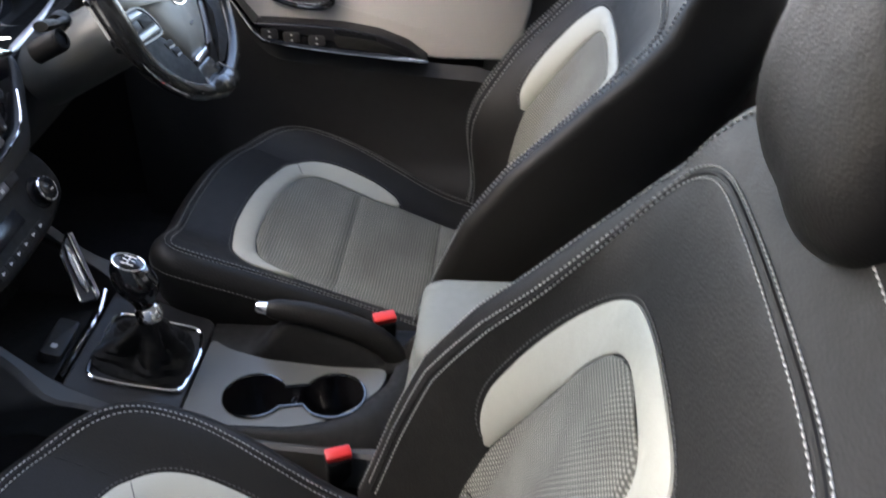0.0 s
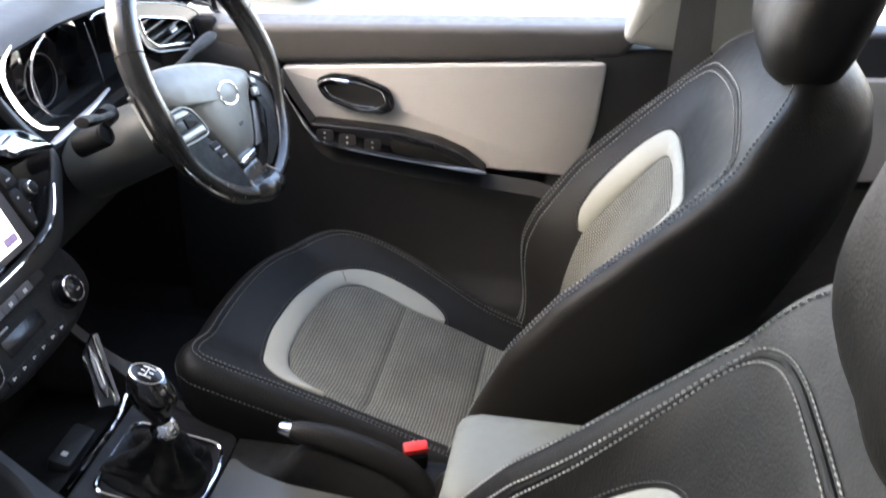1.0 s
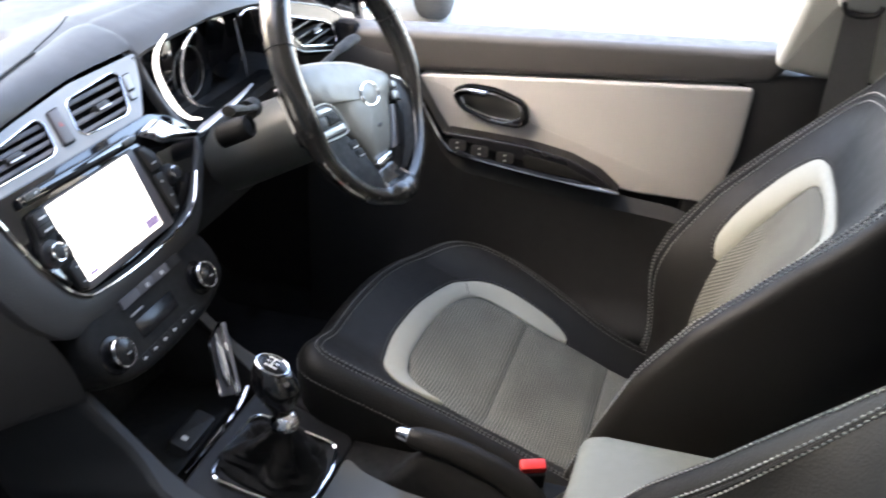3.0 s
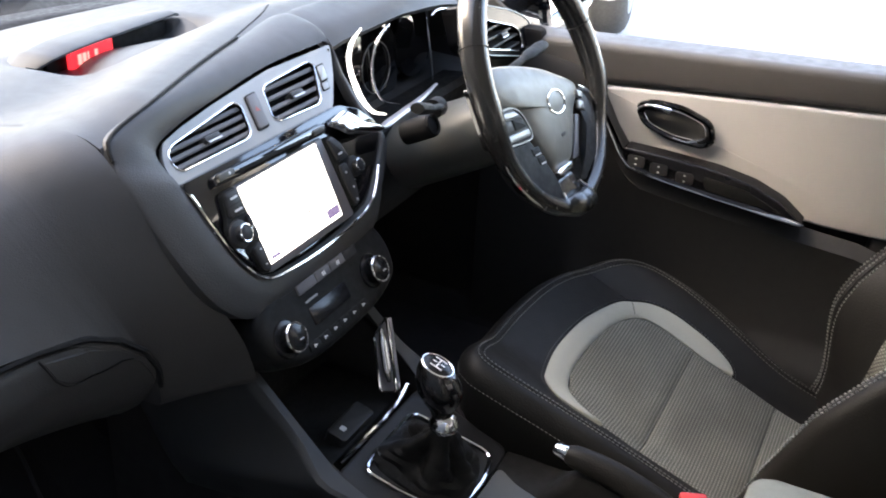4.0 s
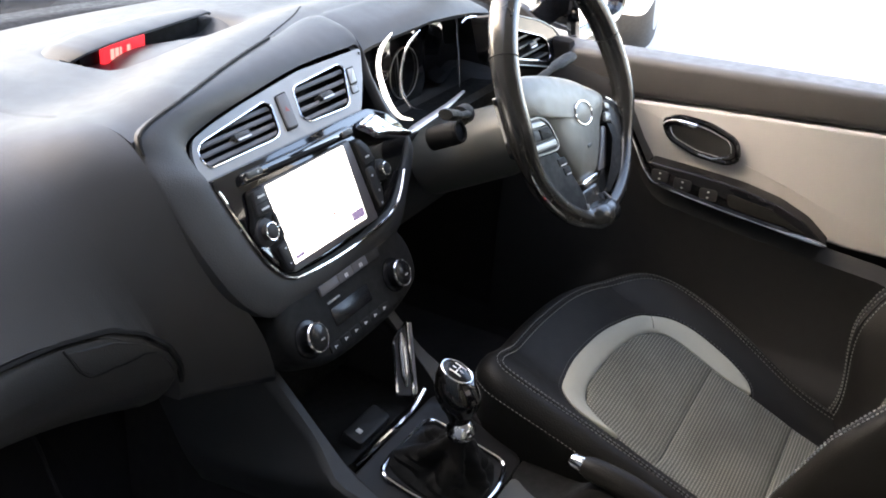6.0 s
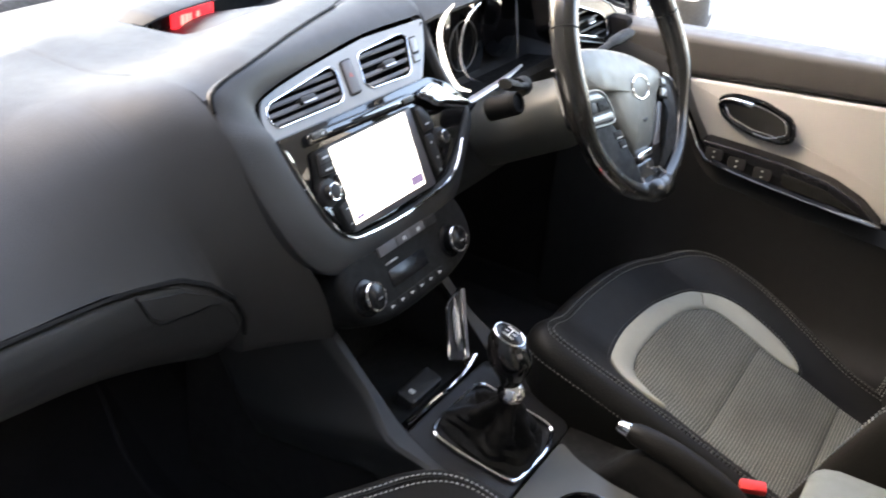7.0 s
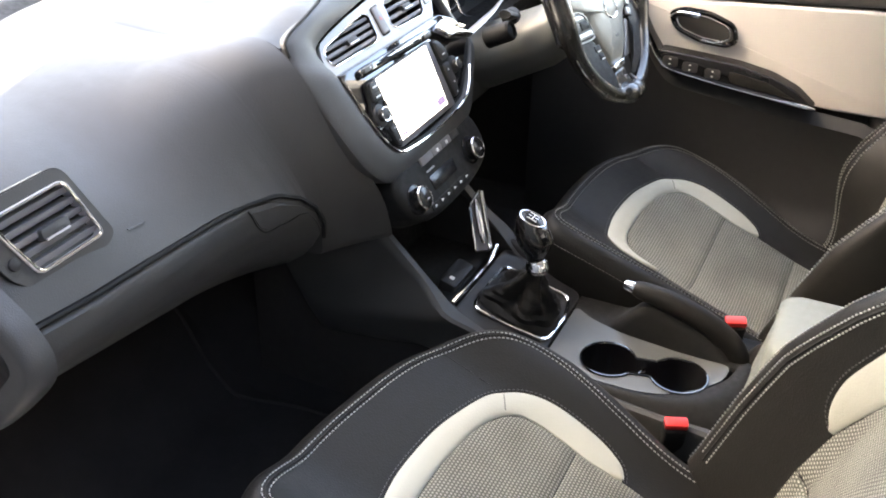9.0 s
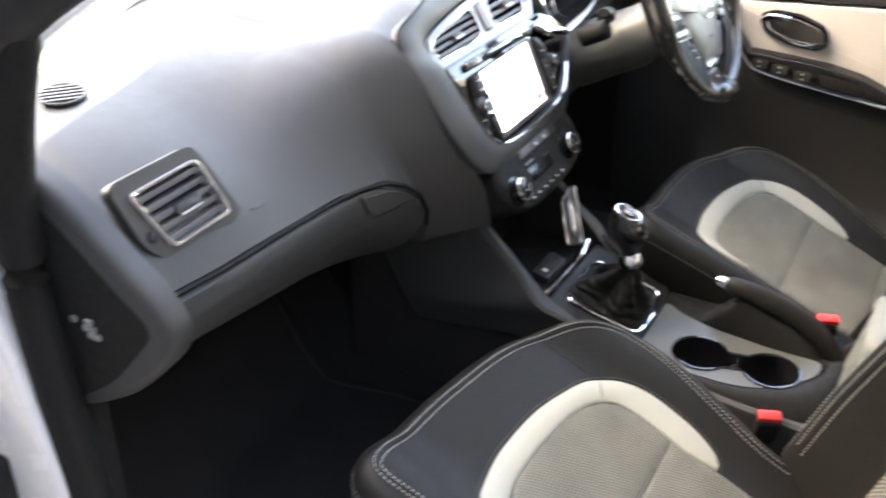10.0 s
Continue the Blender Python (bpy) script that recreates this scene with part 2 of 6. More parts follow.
def slab(outline, frame_m, thick, bevel=0.003, segments=2):
    """A flat outline (a, b) with rounded rim, thick along the frame's z, put at the pose frame_m (top face at z = 0)."""
    o = np.array(outline, float)
    n = len(o)
    d = np.roll(o, -1, 0) - np.roll(o, 1, 0)
    nrm = np.stack([d[:, 1], -d[:, 0]], 1) / np.maximum(np.linalg.norm(d, axis=1)[:, None], 1e-9)
    area = 0.5 * np.sum(o[:, 0] * np.roll(o[:, 1], -1) - o[:, 1] * np.roll(o[:, 0], -1))
    nrm *= 1 if area > 0 else -1
    rows = [[(*q, -thick) for q in o]]
    for k in range(segments + 1):
        t = k / segments * math.pi / 2
        rows.append([(*q, -bevel + bevel * math.sin(t)) for q in o - nrm * bevel * (1 - math.cos(t))])
    bm = loft(rows, close_u=True)
    bm.verts.ensure_lookup_table()
    bm.faces.new(bm.verts[-n:])
    bm.faces.new(bm.verts[:n])
    bmesh.ops.transform(bm, matrix=frame_m, verts=bm.verts)
    return bm


def rounded(w, h, r, n=6, cx=0.0, cy=0.0):
    """Outline of a rectangle with round corners, counter-clockwise."""
    out = []
    for sx, sy, a in ((1, 1, 0), (-1, 1, 90), (-1, -1, 180), (1, -1, 270)):
        for k in range(n + 1):
            t = radians(a + 90 * k / n)
            out.append((cx + sx * (w / 2 - r) + r * math.cos(t), cy + sy * (h / 2 - r) + r * math.sin(t)))
    return out


def rounded_poly(points, r, n=6):
    """A polygon with its corners rounded."""
    p = [Vector(q) for q in points]
    out = []
    for i, c in enumerate(p):
        a, b = p[i - 1] - c, p[(i + 1) % len(p)] - c
        ra = min(r, 0.45 * a.length, 0.45 * b.length)
        s, e = c + a.normalized() * ra, c + b.normalized() * ra
        for k in range(n + 1):
            t = k / n
            out.append(tuple((1 - t) ** 2 * s + 2 * t * (1 - t) * c + t * t * e))
    return out


def merged(*meshes):
    bm = bmesh.new()
    for m in meshes:
        me = bpy.data.meshes.new("tmp")
        m.to_mesh(me)
        m.free()
        bm.from_mesh(me)
        bpy.data.meshes.remove(me)
    return bm


def disc(radius, depth, sides=24, bevel=0.0015, frame_m=None):
    o = [(radius * math.cos(t), radius * math.sin(t)) for t in np.linspace(0, 2 * math.pi, sides, endpoint=False)]
    return slab(o, frame_m or Matrix(), depth, bevel)


def plane_pose(origin, xdir, ydir):
    """A frame whose x and y lie along two directions."""
    x = Vector(xdir).normalized()
    z = x.cross(Vector(ydir)).normalized()
    y = z.cross(x)
    m = Matrix((x, y, z)).transposed().to_4x4()
    m.translation = Vector(origin)
    return m


def smooth01(x, a, b):
    t = min(1, max(0, (x - a) / (b - a)))
    return t * t * (3 - 2 * t)


def stitches(points, normal, length=0.0042, gap=0.0022, width=0.0011, lift=0.0006):
    """A run of single stitches on a path."""
    p = np.array(points, float)
    run = np.r_[0, np.cumsum(np.linalg.norm(np.diff(p, axis=0), axis=1))]
    nr = np.array(normal, float)
    if nr.ndim == 1:
        nr = np.tile(nr, (len(p), 1))
    verts, faces = [], []
    s = 0.0
    while s + length < run[-1]:
        a = np.array([np.interp(s, run, p[:, k]) for k in range(3)])
        b = np.array([np.interp(s + length, run, p[:, k]) for k in range(3)])
        n = np.array([np.interp(s, run, nr[:, k]) for k in range(3)])
        n /= np.linalg.norm(n)
        d = (b - a) / max(np.linalg.norm(b - a), 1e-9)
        w = np.cross(n, d) * width / 2
        k = len(verts)
        top = n * (lift + 0.0005)
        mid = (a + b) / 2
        verts += [a - w, a + w, mid + w + top, mid - w + top, b - w, b + w, a - n * 0.001, b - n * 0.001]
        faces += [(k, k + 1, k + 2, k + 3), (k + 3, k + 2, k + 5, k + 4), (k, k + 3, k + 4, k + 7, k + 6), (k + 1, k + 6, k + 7, k + 5, k + 2)]
        s += length + gap
    me = bpy.data.meshes.new("tmp")
    me.from_pydata([tuple(v) for v in verts], [], faces)
    bm = bmesh.new()
    bm.from_mesh(me)
    bpy.data.meshes.remove(me)
    return bm


# ---- setting ----
def ground_sheet():
    rows = [[(x, y, 0.0) for x in (-300, -20, -6, -2, 0, 1.5, 6, 20, 300)] for y in (-300, -20, -6, -2, 0, 2, 6, 20, 300)]
    bm = loft(rows)
    for f in bm.faces:
        # the asphalt half is unseen, added to cut light bounced into the cabin
        f.material_index = 1 if f.calc_center_median().x < 1.5 else 0
    return tagged(finish("ground", bm, [CONCRETE, ADDED_ASPHALT]), "pale concrete ground with dark asphalt added under the car", "ground", kind="structure")


ground_sheet()


def rear_light_blocker():
    """Plain unseen wall that closes the place behind the car, added to cut light from the rear."""
    return tagged(finish("wall_south", box(-9, 3, -2.9, -2.7, -0.1, 3.6, 0.01), WALL), "unseen plain grey wall added to cut light from behind the car", "wall", kind="structure")


rear_light_blocker()


def side_light_blocker():
    """Plain unseen wall added on the open-door side, to shade the car and cut light from there."""
    return tagged(finish("wall_west", box(-3.9, -3.6, -2.7, 16.0, -0.1, 9.5, 0.01), WALL_DARK), "unseen dark wall added to cut light from the open-door side", "wall", kind="structure")


side_light_blocker()


def floor_z(x, y):
    return 0.27 + 0.085 * smooth01(y, -0.1, 0.15) + 0.13 * smooth01(-abs(x), -0.13, -0.08) + 1.1 * max(0, min(y, 0.85) - 0.44)


def floor_pan():
    rows = []
    for y in np.linspace(-1.9, 0.95, 60):
        rows.append([(x, y, floor_z(x, y) + 0.05 * smooth01(abs(x), 0.66, 0.7) + 0.004 * noise.noise((x * 9, y * 9, 0))) for x in np.linspace(-0.74, 0.74, 60)])
    tagged(finish("floor", loft(rows), CARPET), "black carpeted car floor with raised tunnel", "floor", kind="structure")
    # loose mat in the passenger footwell
    rows = []
    for y in np.linspace(-0.05, 0.56, 40):
        right = -0.155 - 0.02 * smooth01(y, 0.3, 0.42) + 0.02 * smooth01(y, 0.48, 0.56)
        xs = np.linspace(-0.62, right, 24)
        top = [(x, y, floor_z(x, y) + 0.012 + 0.002 * noise.noise((x * 14, y * 14, 3))) for x in xs]
        rows.append([(xs[0], y, floor_z(xs[0], y))] + top + [(right, y, floor_z(right, y) - 0.01)])
    mat = tagged(finish("floor_mat", loft(rows), CARPET), "black carpet floor mat in the passenger footwell", "floor mat")
    edge = [(-0.157 - 0.02 * smooth01(y, 0.3, 0.42) + 0.02 * smooth01(y, 0.48, 0.56), y, floor_z(-0.16, y) + 0.012) for y in np.linspace(-0.05, 0.56, 40)]
    part("binding", tube(edge, 0.0035, 6), DASH_HARD, mat, "dark stitched edge binding")


floor_pan()


def cowl_y(x):
    """Where the dash top ends under the windscreen."""
    return 0.785 - 0.6 * x * x


def body_shell():
    """White painted shell of the car: sills, hinge pillars, bulkhead and roof skin."""
    car = empty("car_body", "white painted car body shell with black door seal", "car body")
    for s in (-1, 1):
        part("sill", box(s * 0.80 - 0.07, s * 0.80 + 0.05, -1.2, 0.5, 0.22, 0.36, 0.02, 3), PAINT, car)
        hp = [(0.36, 0.25), (0.35, 0.66), (0.375, 0.80), (0.41, 0.95), (0.55, 1.06), (1.3, 0.95), (1.3, 0.25)]
        part("hinge_pillar", slab(rounded_poly([(-a, b) for a, b in hp], 0.03) if s < 0 else rounded_poly([(a, b) for a, b in hp], 0.03),
                                  plane_pose((s * 0.80, 0, 0), (0, s * 1, 0), (0, 0, 1)), 0.05, 0.012, 4), PAINT, car)
    seal = spline([(-0.768, 0.335, 0.33), (-0.768, 0.340, 0.60), (-0.768, 0.355, 0.76), (-0.768, 0.366, 0.92), (-0.766, 0.356, 1.04), (-0.762, 0.32, 1.16), (-0.75, 0.285, 1.22), (-0.63, 0.04, 1.41)], 60)
    part("door_seal", tube(seal, 0.024, 10), BLACK, car, "black rubber door seal")
    for z0, z1 in ((0.73, 0.775), (0.59, 0.68)):
        part("door_hinge", merged(box(-0.835, -0.798, 0.425, 0.485, z0, z1, 0.008, 3), box(-0.86, -0.83, 0.44, 0.465, z0 + 0.01, z1 - 0.01, 0.006, 2)), BLACK, car, "dark door hinge on the pillar")
    part("bulkhead", box(-0.74, 0.74, 0.97, 1.0, 0.3, 0.95, 0.01), PAINT, car)
    bonnet = [[(x, cowl_y(x) + 0.27 + v * (1.73 - cowl_y(x)), 0.962 - 0.12 * v - 0.04 * (x / 0.75) ** 2) for x in np.linspace(-0.78, 0.78, 24)] for v in np.linspace(0, 1, 10)]
    part("bonnet", loft(bonnet), PAINT, car)
    roof = [[(x, y, 1.50 - 0.06 * (x / 0.6) ** 2 - 0.09 * smooth01(y, -0.3, 0.1)) for x in np.linspace(-0.6, 0.6, 16)] for y in np.linspace(-1.9, 0.02, 16)]
    part("roof_skin", loft(roof), PAINT, car)
    for s in (-1, 1):
        ap = spline([(s * 0.775, 0.47, 0.98), (s * 0.765, 0.33, 1.19), (s * 0.62, 0.0, 1.41)], 14)
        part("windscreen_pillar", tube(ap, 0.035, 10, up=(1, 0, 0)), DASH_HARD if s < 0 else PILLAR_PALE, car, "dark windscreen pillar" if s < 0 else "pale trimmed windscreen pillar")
        part("rear_shell", box(s * 0.74 - 0.02, s * 0.74 + 0.02, -1.9, -0.75 if s > 0 else -1.05, 0.3, 0.9, 0.01), PAINT, car)
    part("tail_panel", box(-0.72, 0.72, -1.95, -1.9, 0.3, 1.0, 0.01), PAINT, car)
    return car


body_shell()


def roof_lining():
    rows = [[(x, y, 1.46 - 0.06 * (x / 0.6) ** 2 - 0.09 * smooth01(y, -0.3, 0.1)) for x in np.linspace(-0.6, 0.6, 16)] for y in np.linspace(-1.9, 0.02, 16)]
    return tagged(finish("ceiling", loft(rows), HEADLINER), "pale grey cloth roof lining", "ceiling", kind="structure")


roof_lining()


def windscreen():
    rows = [[(x * (0.73 - 0.13 * v), (cowl_y(x * 0.73) + 0.09) * (1 - v) + v * (0.0 - 0.06 * x * x), 0.975 + 0.43 * v + 0.01 * math.sin(math.pi * v)) for x in np.linspace(-1, 1, 28)] for v in np.linspace(0, 1, 12)]
    ob = tagged(finish("window_1", loft(rows), GLASS), "clear raked windscreen glass", "window", kind="structure")
    ob.visible_shadow = False
    strip = [[(x, cowl_y(x) + dy, 0.978 + dz) for x in np.linspace(-0.73, 0.73, 40)] for dy, dz in ((0.004, -0.05), (0.014, -0.03), (0.02, -0.022), (0.06, -0.02), (0.075, -0.013), (0.10, -0.014), (0.16, -0.016), (0.24, -0.012), (0.30, -0.03))]
    tagged(finish("trim", loft(strip), BLACK), "black cowl strip along the windscreen base", "trim", kind="structure")
    return ob


windscreen()


# ---- dashboard ----
CREASE = ((-0.74, 0.897), (-0.695, 0.892), (-0.609, 0.884), (-0.525, 0.88), (-0.432, 0.874), (-0.36, 0.871), (-0.309, 0.864), (-0.277, 0.848), (-0.253, 0.825), (-0.238, 0.797), (-0.231, 0.765), (-0.227, 0.728), (0.8, 0.728))


def crease(x):
    return float(np.interp(x, [c[0] for c in CREASE], [c[1] for c in CREASE]))


def pad_height(x, y):
    return float(np.interp(y, (0.301, 0.318, 0.335, 0.36, 0.39, 0.43, 0.47, 0.5, 0.65, 0.9), (0.968, 0.978, 0.9865, 0.996, 1.004, 1.0095, 1.011, 1.010, 0.995, 0.97)))


def stack_y(z):
    return 0.149 + 0.45 * (z - 0.864)


# left edge of the centre stack, from its foot up to the corner of the brow: z, x, y
FLANK = ((0.66, -0.128, 0.16), (0.72, -0.136, 0.150), (0.76, -0.143, 0.144), (0.80, -0.155, 0.144), (0.845, -0.176, 0.158), (0.90, -0.205, 0.183), (0.95, -0.224, 0.206), (0.985, -0.234, 0.222), (1.015, -0.235, 0.237), (1.033, -0.222, 0.247))
FLAT = ((0.60, 0.30), (0.735, 0.262), (0.775, 0.246), (0.82, 0.238), (0.85, 0.2375), (0.875, 0.242), (0.90, 0.2505), (0.92, 0.2595), (0.94, 0.272), (0.955, 0.285), (0.968, 0.301), (0.985, 0.318), (1.03, 0.34))
LID = ((0.0, 0.13), (0.008, 0.093), (0.02, 0.063), (0.04, 0.037), (0.06, 0.020), (0.08, 0.009), (0.10, 0.003), (0.12, 0.0))


def table(z, rows, k):
    return float(np.interp(z, [r[0] for r in rows], [r[k] for r in rows]))


def face_y(x, z):
    """The dash's front face: flat before the passenger, sweeping out to the centre stack's flank."""
    y0 = table(z, FLAT, 1)
    xr, yr = table(z, FLANK, 1), table(z, FLANK, 2)
    t = min(1, max(0, 1 + (x - xr) / 0.27))
    return y0 + (yr - y0) * t ** 2.1


def lid_point(x, down):
    """A point of the lid, a share `down` of the way from the crease to its foot."""
    c, foot = crease(x) - 0.006, float(np.interp(x, (-0.74, -0.23), (0.765, 0.69)))
    z = c + (foot - c) * down
    lip = 0.014 * (1 - min(1, (c - z) / 0.006)) ** 2 + 0.012 * smooth01(x, -0.243, -0.2315) ** 2
    return (x, face_y(x, max(z, 0.80)) + table(z - foot, LID, 1) + lip, z)


def deck_crease(x, y, z):
    """A soft fold that runs from the end vent to the clock hood."""
    d = abs(y - (0.604 + 0.272 * x))
    return 0.011 * max(0, 1 - d / 0.12) ** 1.2 * smooth01(z, 0.955, 0.985) * (1 - smooth01(x, -0.2, -0.08)) * smooth01(x, -0.72, -0.66)


def softened(line, reach):
    """Rounds the bend between the face and the top of the pad, leaving the turned-in lower lip."""
    lip, p = line[:4], even(line[4:], 150)
    run = np.linalg.norm(np.diff(p, axis=0), axis=1).sum() / 149
    n = int(3 * reach / run) + 1
    w = np.exp(-0.5 * (np.arange(-n, n + 1) * run / reach) ** 2)
    w /= w.sum()
    ext = np.vstack([2 * p[0] - p[n:0:-1], p, 2 * p[-1] - p[-2:-n - 2:-1]])
    q = np.stack([np.convolve(ext[:, k], w, "valid") for k in range(3)], 1)
    return [tuple(a) for a in lip] + [tuple(a) for a in q]


BROW_Y = ((-0.222, 0.262), (-0.126, 0.276), (0.0, 0.314), (0.111, 0.339), (0.245, 0.349), (0.6, 0.335), (0.735, 0.31))
# top of the pad where it meets the brow: y, z
PAD_EDGE = ((0.226, 0.9868), (0.245, 1.0104), (0.269, 1.0259), (0.298, 1.0317), (0.331, 1.0299), (0.364, 1.0241), (0.398, 1.0175), (0.431, 1.0120), (0.465, 1.0086), (0.5, 1.0068), (0.568, 1.003), (0.636, 0.9957), (0.738, 0.9814))
BROW_Z = ((-0.222, 1.023), (-0.19, 1.034), (-0.126, 1.041), (0.0, 1.043), (0.111, 1.045), (0.245, 1.049), (0.5, 1.044), (0.6, 1.02), (0.735, 0.975))


def brow_z(x, y):
    """Height of the pad behind the brow of the centre stack and the instruments."""
    y0, z0 = table(x, BROW_Y, 1), table(x, BROW_Z, 1)
    z = z0 + 0.003 * math.sin(min(1, max(0, y - y0) / 0.05) * math.pi / 2) - (z0 - 1.008) * smooth01(y - y0, 0.02, 0.17) - 0.04 * smooth01(y, 0.5, 0.9)
    z += (table(y, PAD_EDGE, 1) - z) * (1 - smooth01(x, -0.222, -0.12))
    return z + deck_crease(x, y, z)


def hollow(x, y):
    """Depth of the hollow under the clock's bowl."""
    return 0.024 * smooth01(-abs(x - 0.105), -0.16, -0.11) * smooth01(y, 0.45, 0.51) * (1 - smooth01(y, 0.57, 0.6))


def dashboard():
    dash = empty("dashboard", "dark grey soft-grain plastic dashboard", "dashboard")
    rows = []
    back_y = np.r_[0.318, 0.335, np.linspace(0.36, 0.95, 36)]
    for u in np.r_[np.linspace(0, 0.5, 24, endpoint=False), np.linspace(0.5, 0.78, 26, endpoint=False), np.linspace(0.78, 0.88, 30, endpoint=False), np.linspace(0.88, 1, 14)]:
        xb = -0.735 + (0.735 - 0.139) * u
        c = max(crease(xb), 0.728)
        end = 0.02 * smooth01(-xb, 0.70, 0.735)
        line = []
        for k, v in enumerate(np.r_[0, 0, 0, 0.008, 0.03, np.linspace(0.07, 1, 34)]):
            z0, z1 = c + (0.968 - c) * v, c + (1.030 - c) * v
            w = smooth01(u, 0.45, 1.0)
            z = z0 + (z1 - z0) * w
            x = -0.735 + (table(z, FLANK, 1) + 0.735) * u
            y = face_y(x, z)
            if k < 4:
                y += (0.25, 0.03, 0.012, 0.003)[k]
            line.append((x, y + end * 0.6, z - end * 0.3))
        w = smooth01(u, 0.45, 1.0)
        x1 = -0.735 + (0.735 - 0.222) * u
        for n, y in enumerate(back_y):
            t = (y - 0.318) / 0.632
            ya = 0.318 + (cowl_y(x1) - 0.318) * t
            yb = 0.251 + (cowl_y(x1) - 0.251) * t
            zb = 1.035 + 0.004 * math.sin(min(1, (yb - 0.25) / 0.05) * math.pi / 2) - 0.032 * smooth01(yb, 0.28, 0.46) - 0.04 * smooth01(yb, 0.5, 0.9)
            yy, zz = ya + (yb - ya) * w, pad_height(x1, ya) + (zb - pad_height(x1, ya)) * w
            line.append((x1, yy + end * 0.6, zz - end * 0.5))
        edge = line[-1]
        rows.append([(x, y, z + deck_crease(x, y, z)) for x, y, z in softened(line, 0.05 + 0.036 * smooth01(u, 0.22, 0.5) - 0.041 * smooth01(u, 0.82, 1.0))] + [(edge[0], edge[1] + 0.008, edge[2] - 0.008), (edge[0], edge[1] + 0.016, edge[2] - 0.05)])
    part("upper_pad", loft(rows), DASH, dash)
    # top of the pad behind the brow of the centre stack and the instruments
    rows = []
    for x in np.linspace(-0.222, 0.735, 80):
        y0, z0 = table(x, BROW_Y, 1), table(x, BROW_Z, 1)
        end = 0.02 * smooth01(x, 0.70, 0.735)
        line = [(x, y0 - 0.004, z0 - 0.012)]
        for t in np.linspace(0, 1, 36):
            y = y0 + (max(cowl_y(x), y0 + 0.06) - y0) * t
            z = brow_z(x, y)
            line.append((x, y, z - hollow(x, y) - end * 0.5))
        line += [(x, line[-1][1] + 0.008, line[-1][2] - 0.008), (x, line[-1][1] + 0.016, line[-1][2] - 0.05)]
        rows.append(line)
    # tucked under the pad next to it
    rows.insert(0, [(x - 0.012 * smooth01(y, 0.28, 0.36), y + 0.004, z - 0.005 - 0.03 * (1 - smooth01(y, 0.3, 0.4))) for x, y, z in rows[0]])
    part("upper_pad", loft(rows), DASH, dash)
    rows = [[lid_point(x, d) for d in np.r_[0, 0.012, 0.025, 0.05, np.linspace(0.09, 1, 24)]] + [(x, 0.6, 0.74)] for x in np.r_[np.linspace(-0.73, -0.28, 50, endpoint=False), np.linspace(-0.28, -0.2315, 30)]]
    lid = part("glovebox_lid", loft(rows), DASH, dash, "dark grey glovebox lid with a latch")
    # latch: a flush plate with a dark joint round it
    rows = []
    for a in np.linspace(-0.356, -0.266, 16):
        hgt = crease(a) - 0.006 - float(np.interp(a, (-0.74, -0.23), (0.765, 0.69)))
        top = 0.008 / hgt
        low = float(np.interp(a, (-0.356, -0.344, -0.328, -0.30, -0.266), (0.010, 0.034, 0.044, 0.036, 0.012))) / hgt
        rows.append([tuple(np.array(lid_point(a, top + (low - top) * t)) + (0, -0.0012 if 0 < t < 1 else 0.001, 0)) for t in (0, 0.06, 0.3, 0.6, 0.94, 1)])
    part("latch", loft(rows), DASH, lid)
    joint = [lid_point(a, d / (crease(a) - 0.006 - float(np.interp(a, (-0.74, -0.23), (0.765, 0.69))))) for a, d in spline([(-0.36, 0.005), (-0.352, 0.022), (-0.344, 0.035), (-0.328, 0.045), (-0.30, 0.037), (-0.266, 0.012)], 30)]
    part("joint", tube([(x, y - 0.0003, z) for x, y, z in joint], 0.0012, 5), BLACK, lid)
    part("seam", tube([(x, face_y(x, crease(x) - 0.003) + 0.0015, crease(x) - 0.003) for x in np.r_[np.linspace(-0.72, -0.28, 50, endpoint=False), np.linspace(-0.28, -0.2315, 40)]], 0.0034, 6), BLACK, dash)
    # end cap beside the open door
    cap = [(0.42, 1.05), (0.32, 1.015), (0.262, 0.965), (0.211, 0.926), (0.193, 0.895), (0.196, 0.868), (0.212, 0.846), (0.261, 0.793), (0.343, 0.744), (0.6, 0.74), (0.62, 0.98)]
    inner = [(0.40, 1.02), (0.335, 0.99), (0.272, 0.935), (0.226, 0.899), (0.222, 0.882), (0.238, 0.862), (0.289, 0.802), (0.352, 0.757), (0.55, 0.755), (0.56, 0.98)]
    for s in (-1, 1):
        out = [(-a, b) for a, b in cap] if s < 0 else cap
        e = part("end_cap", slab(rounded_poly(out, 0.03, 6), plane_pose((s * 0.752, 0, 0), (0, s * 1, 0), (0, 0, 1)), 0.03, 0.014, 5), DASH, dash)
        if s < 0:
            part("cap_panel", slab(rounded_poly([(-a, b) for a, b in inner], 0.02, 6), plane_pose((-0.7535, 0, 0), (0, -1, 0), (0, 0, 1)), 0.004, 0.0015, 3), BLACK, e, "dark inner panel of the end cap")
            for k, (a, b, w) in enumerate(((0.325, 0.874, 0.007), (0.304, 0.876, 0.010), (0.304, 0.868, 0.016), (0.299, 0.860, 0.016))):
                part("printed_bar", box(-0.7565, -0.7525, a - w / 2, a + w / 2, b - 0.003, b + 0.003, 0), TRIM_GREY, e)
    # driver side lower panel
    rows = []
    for x in np.linspace(0.2, 0.73, 20):
        rows.append([(x, y, z) for y, z in spline([(0.36, 0.878), (0.27, 0.872), (0.25, 0.85), (0.25, 0.79), (0.29, 0.70), (0.36, 0.63), (0.6, 0.62)], 24)])
    part("knee_panel", loft(rows), DASH, dash)
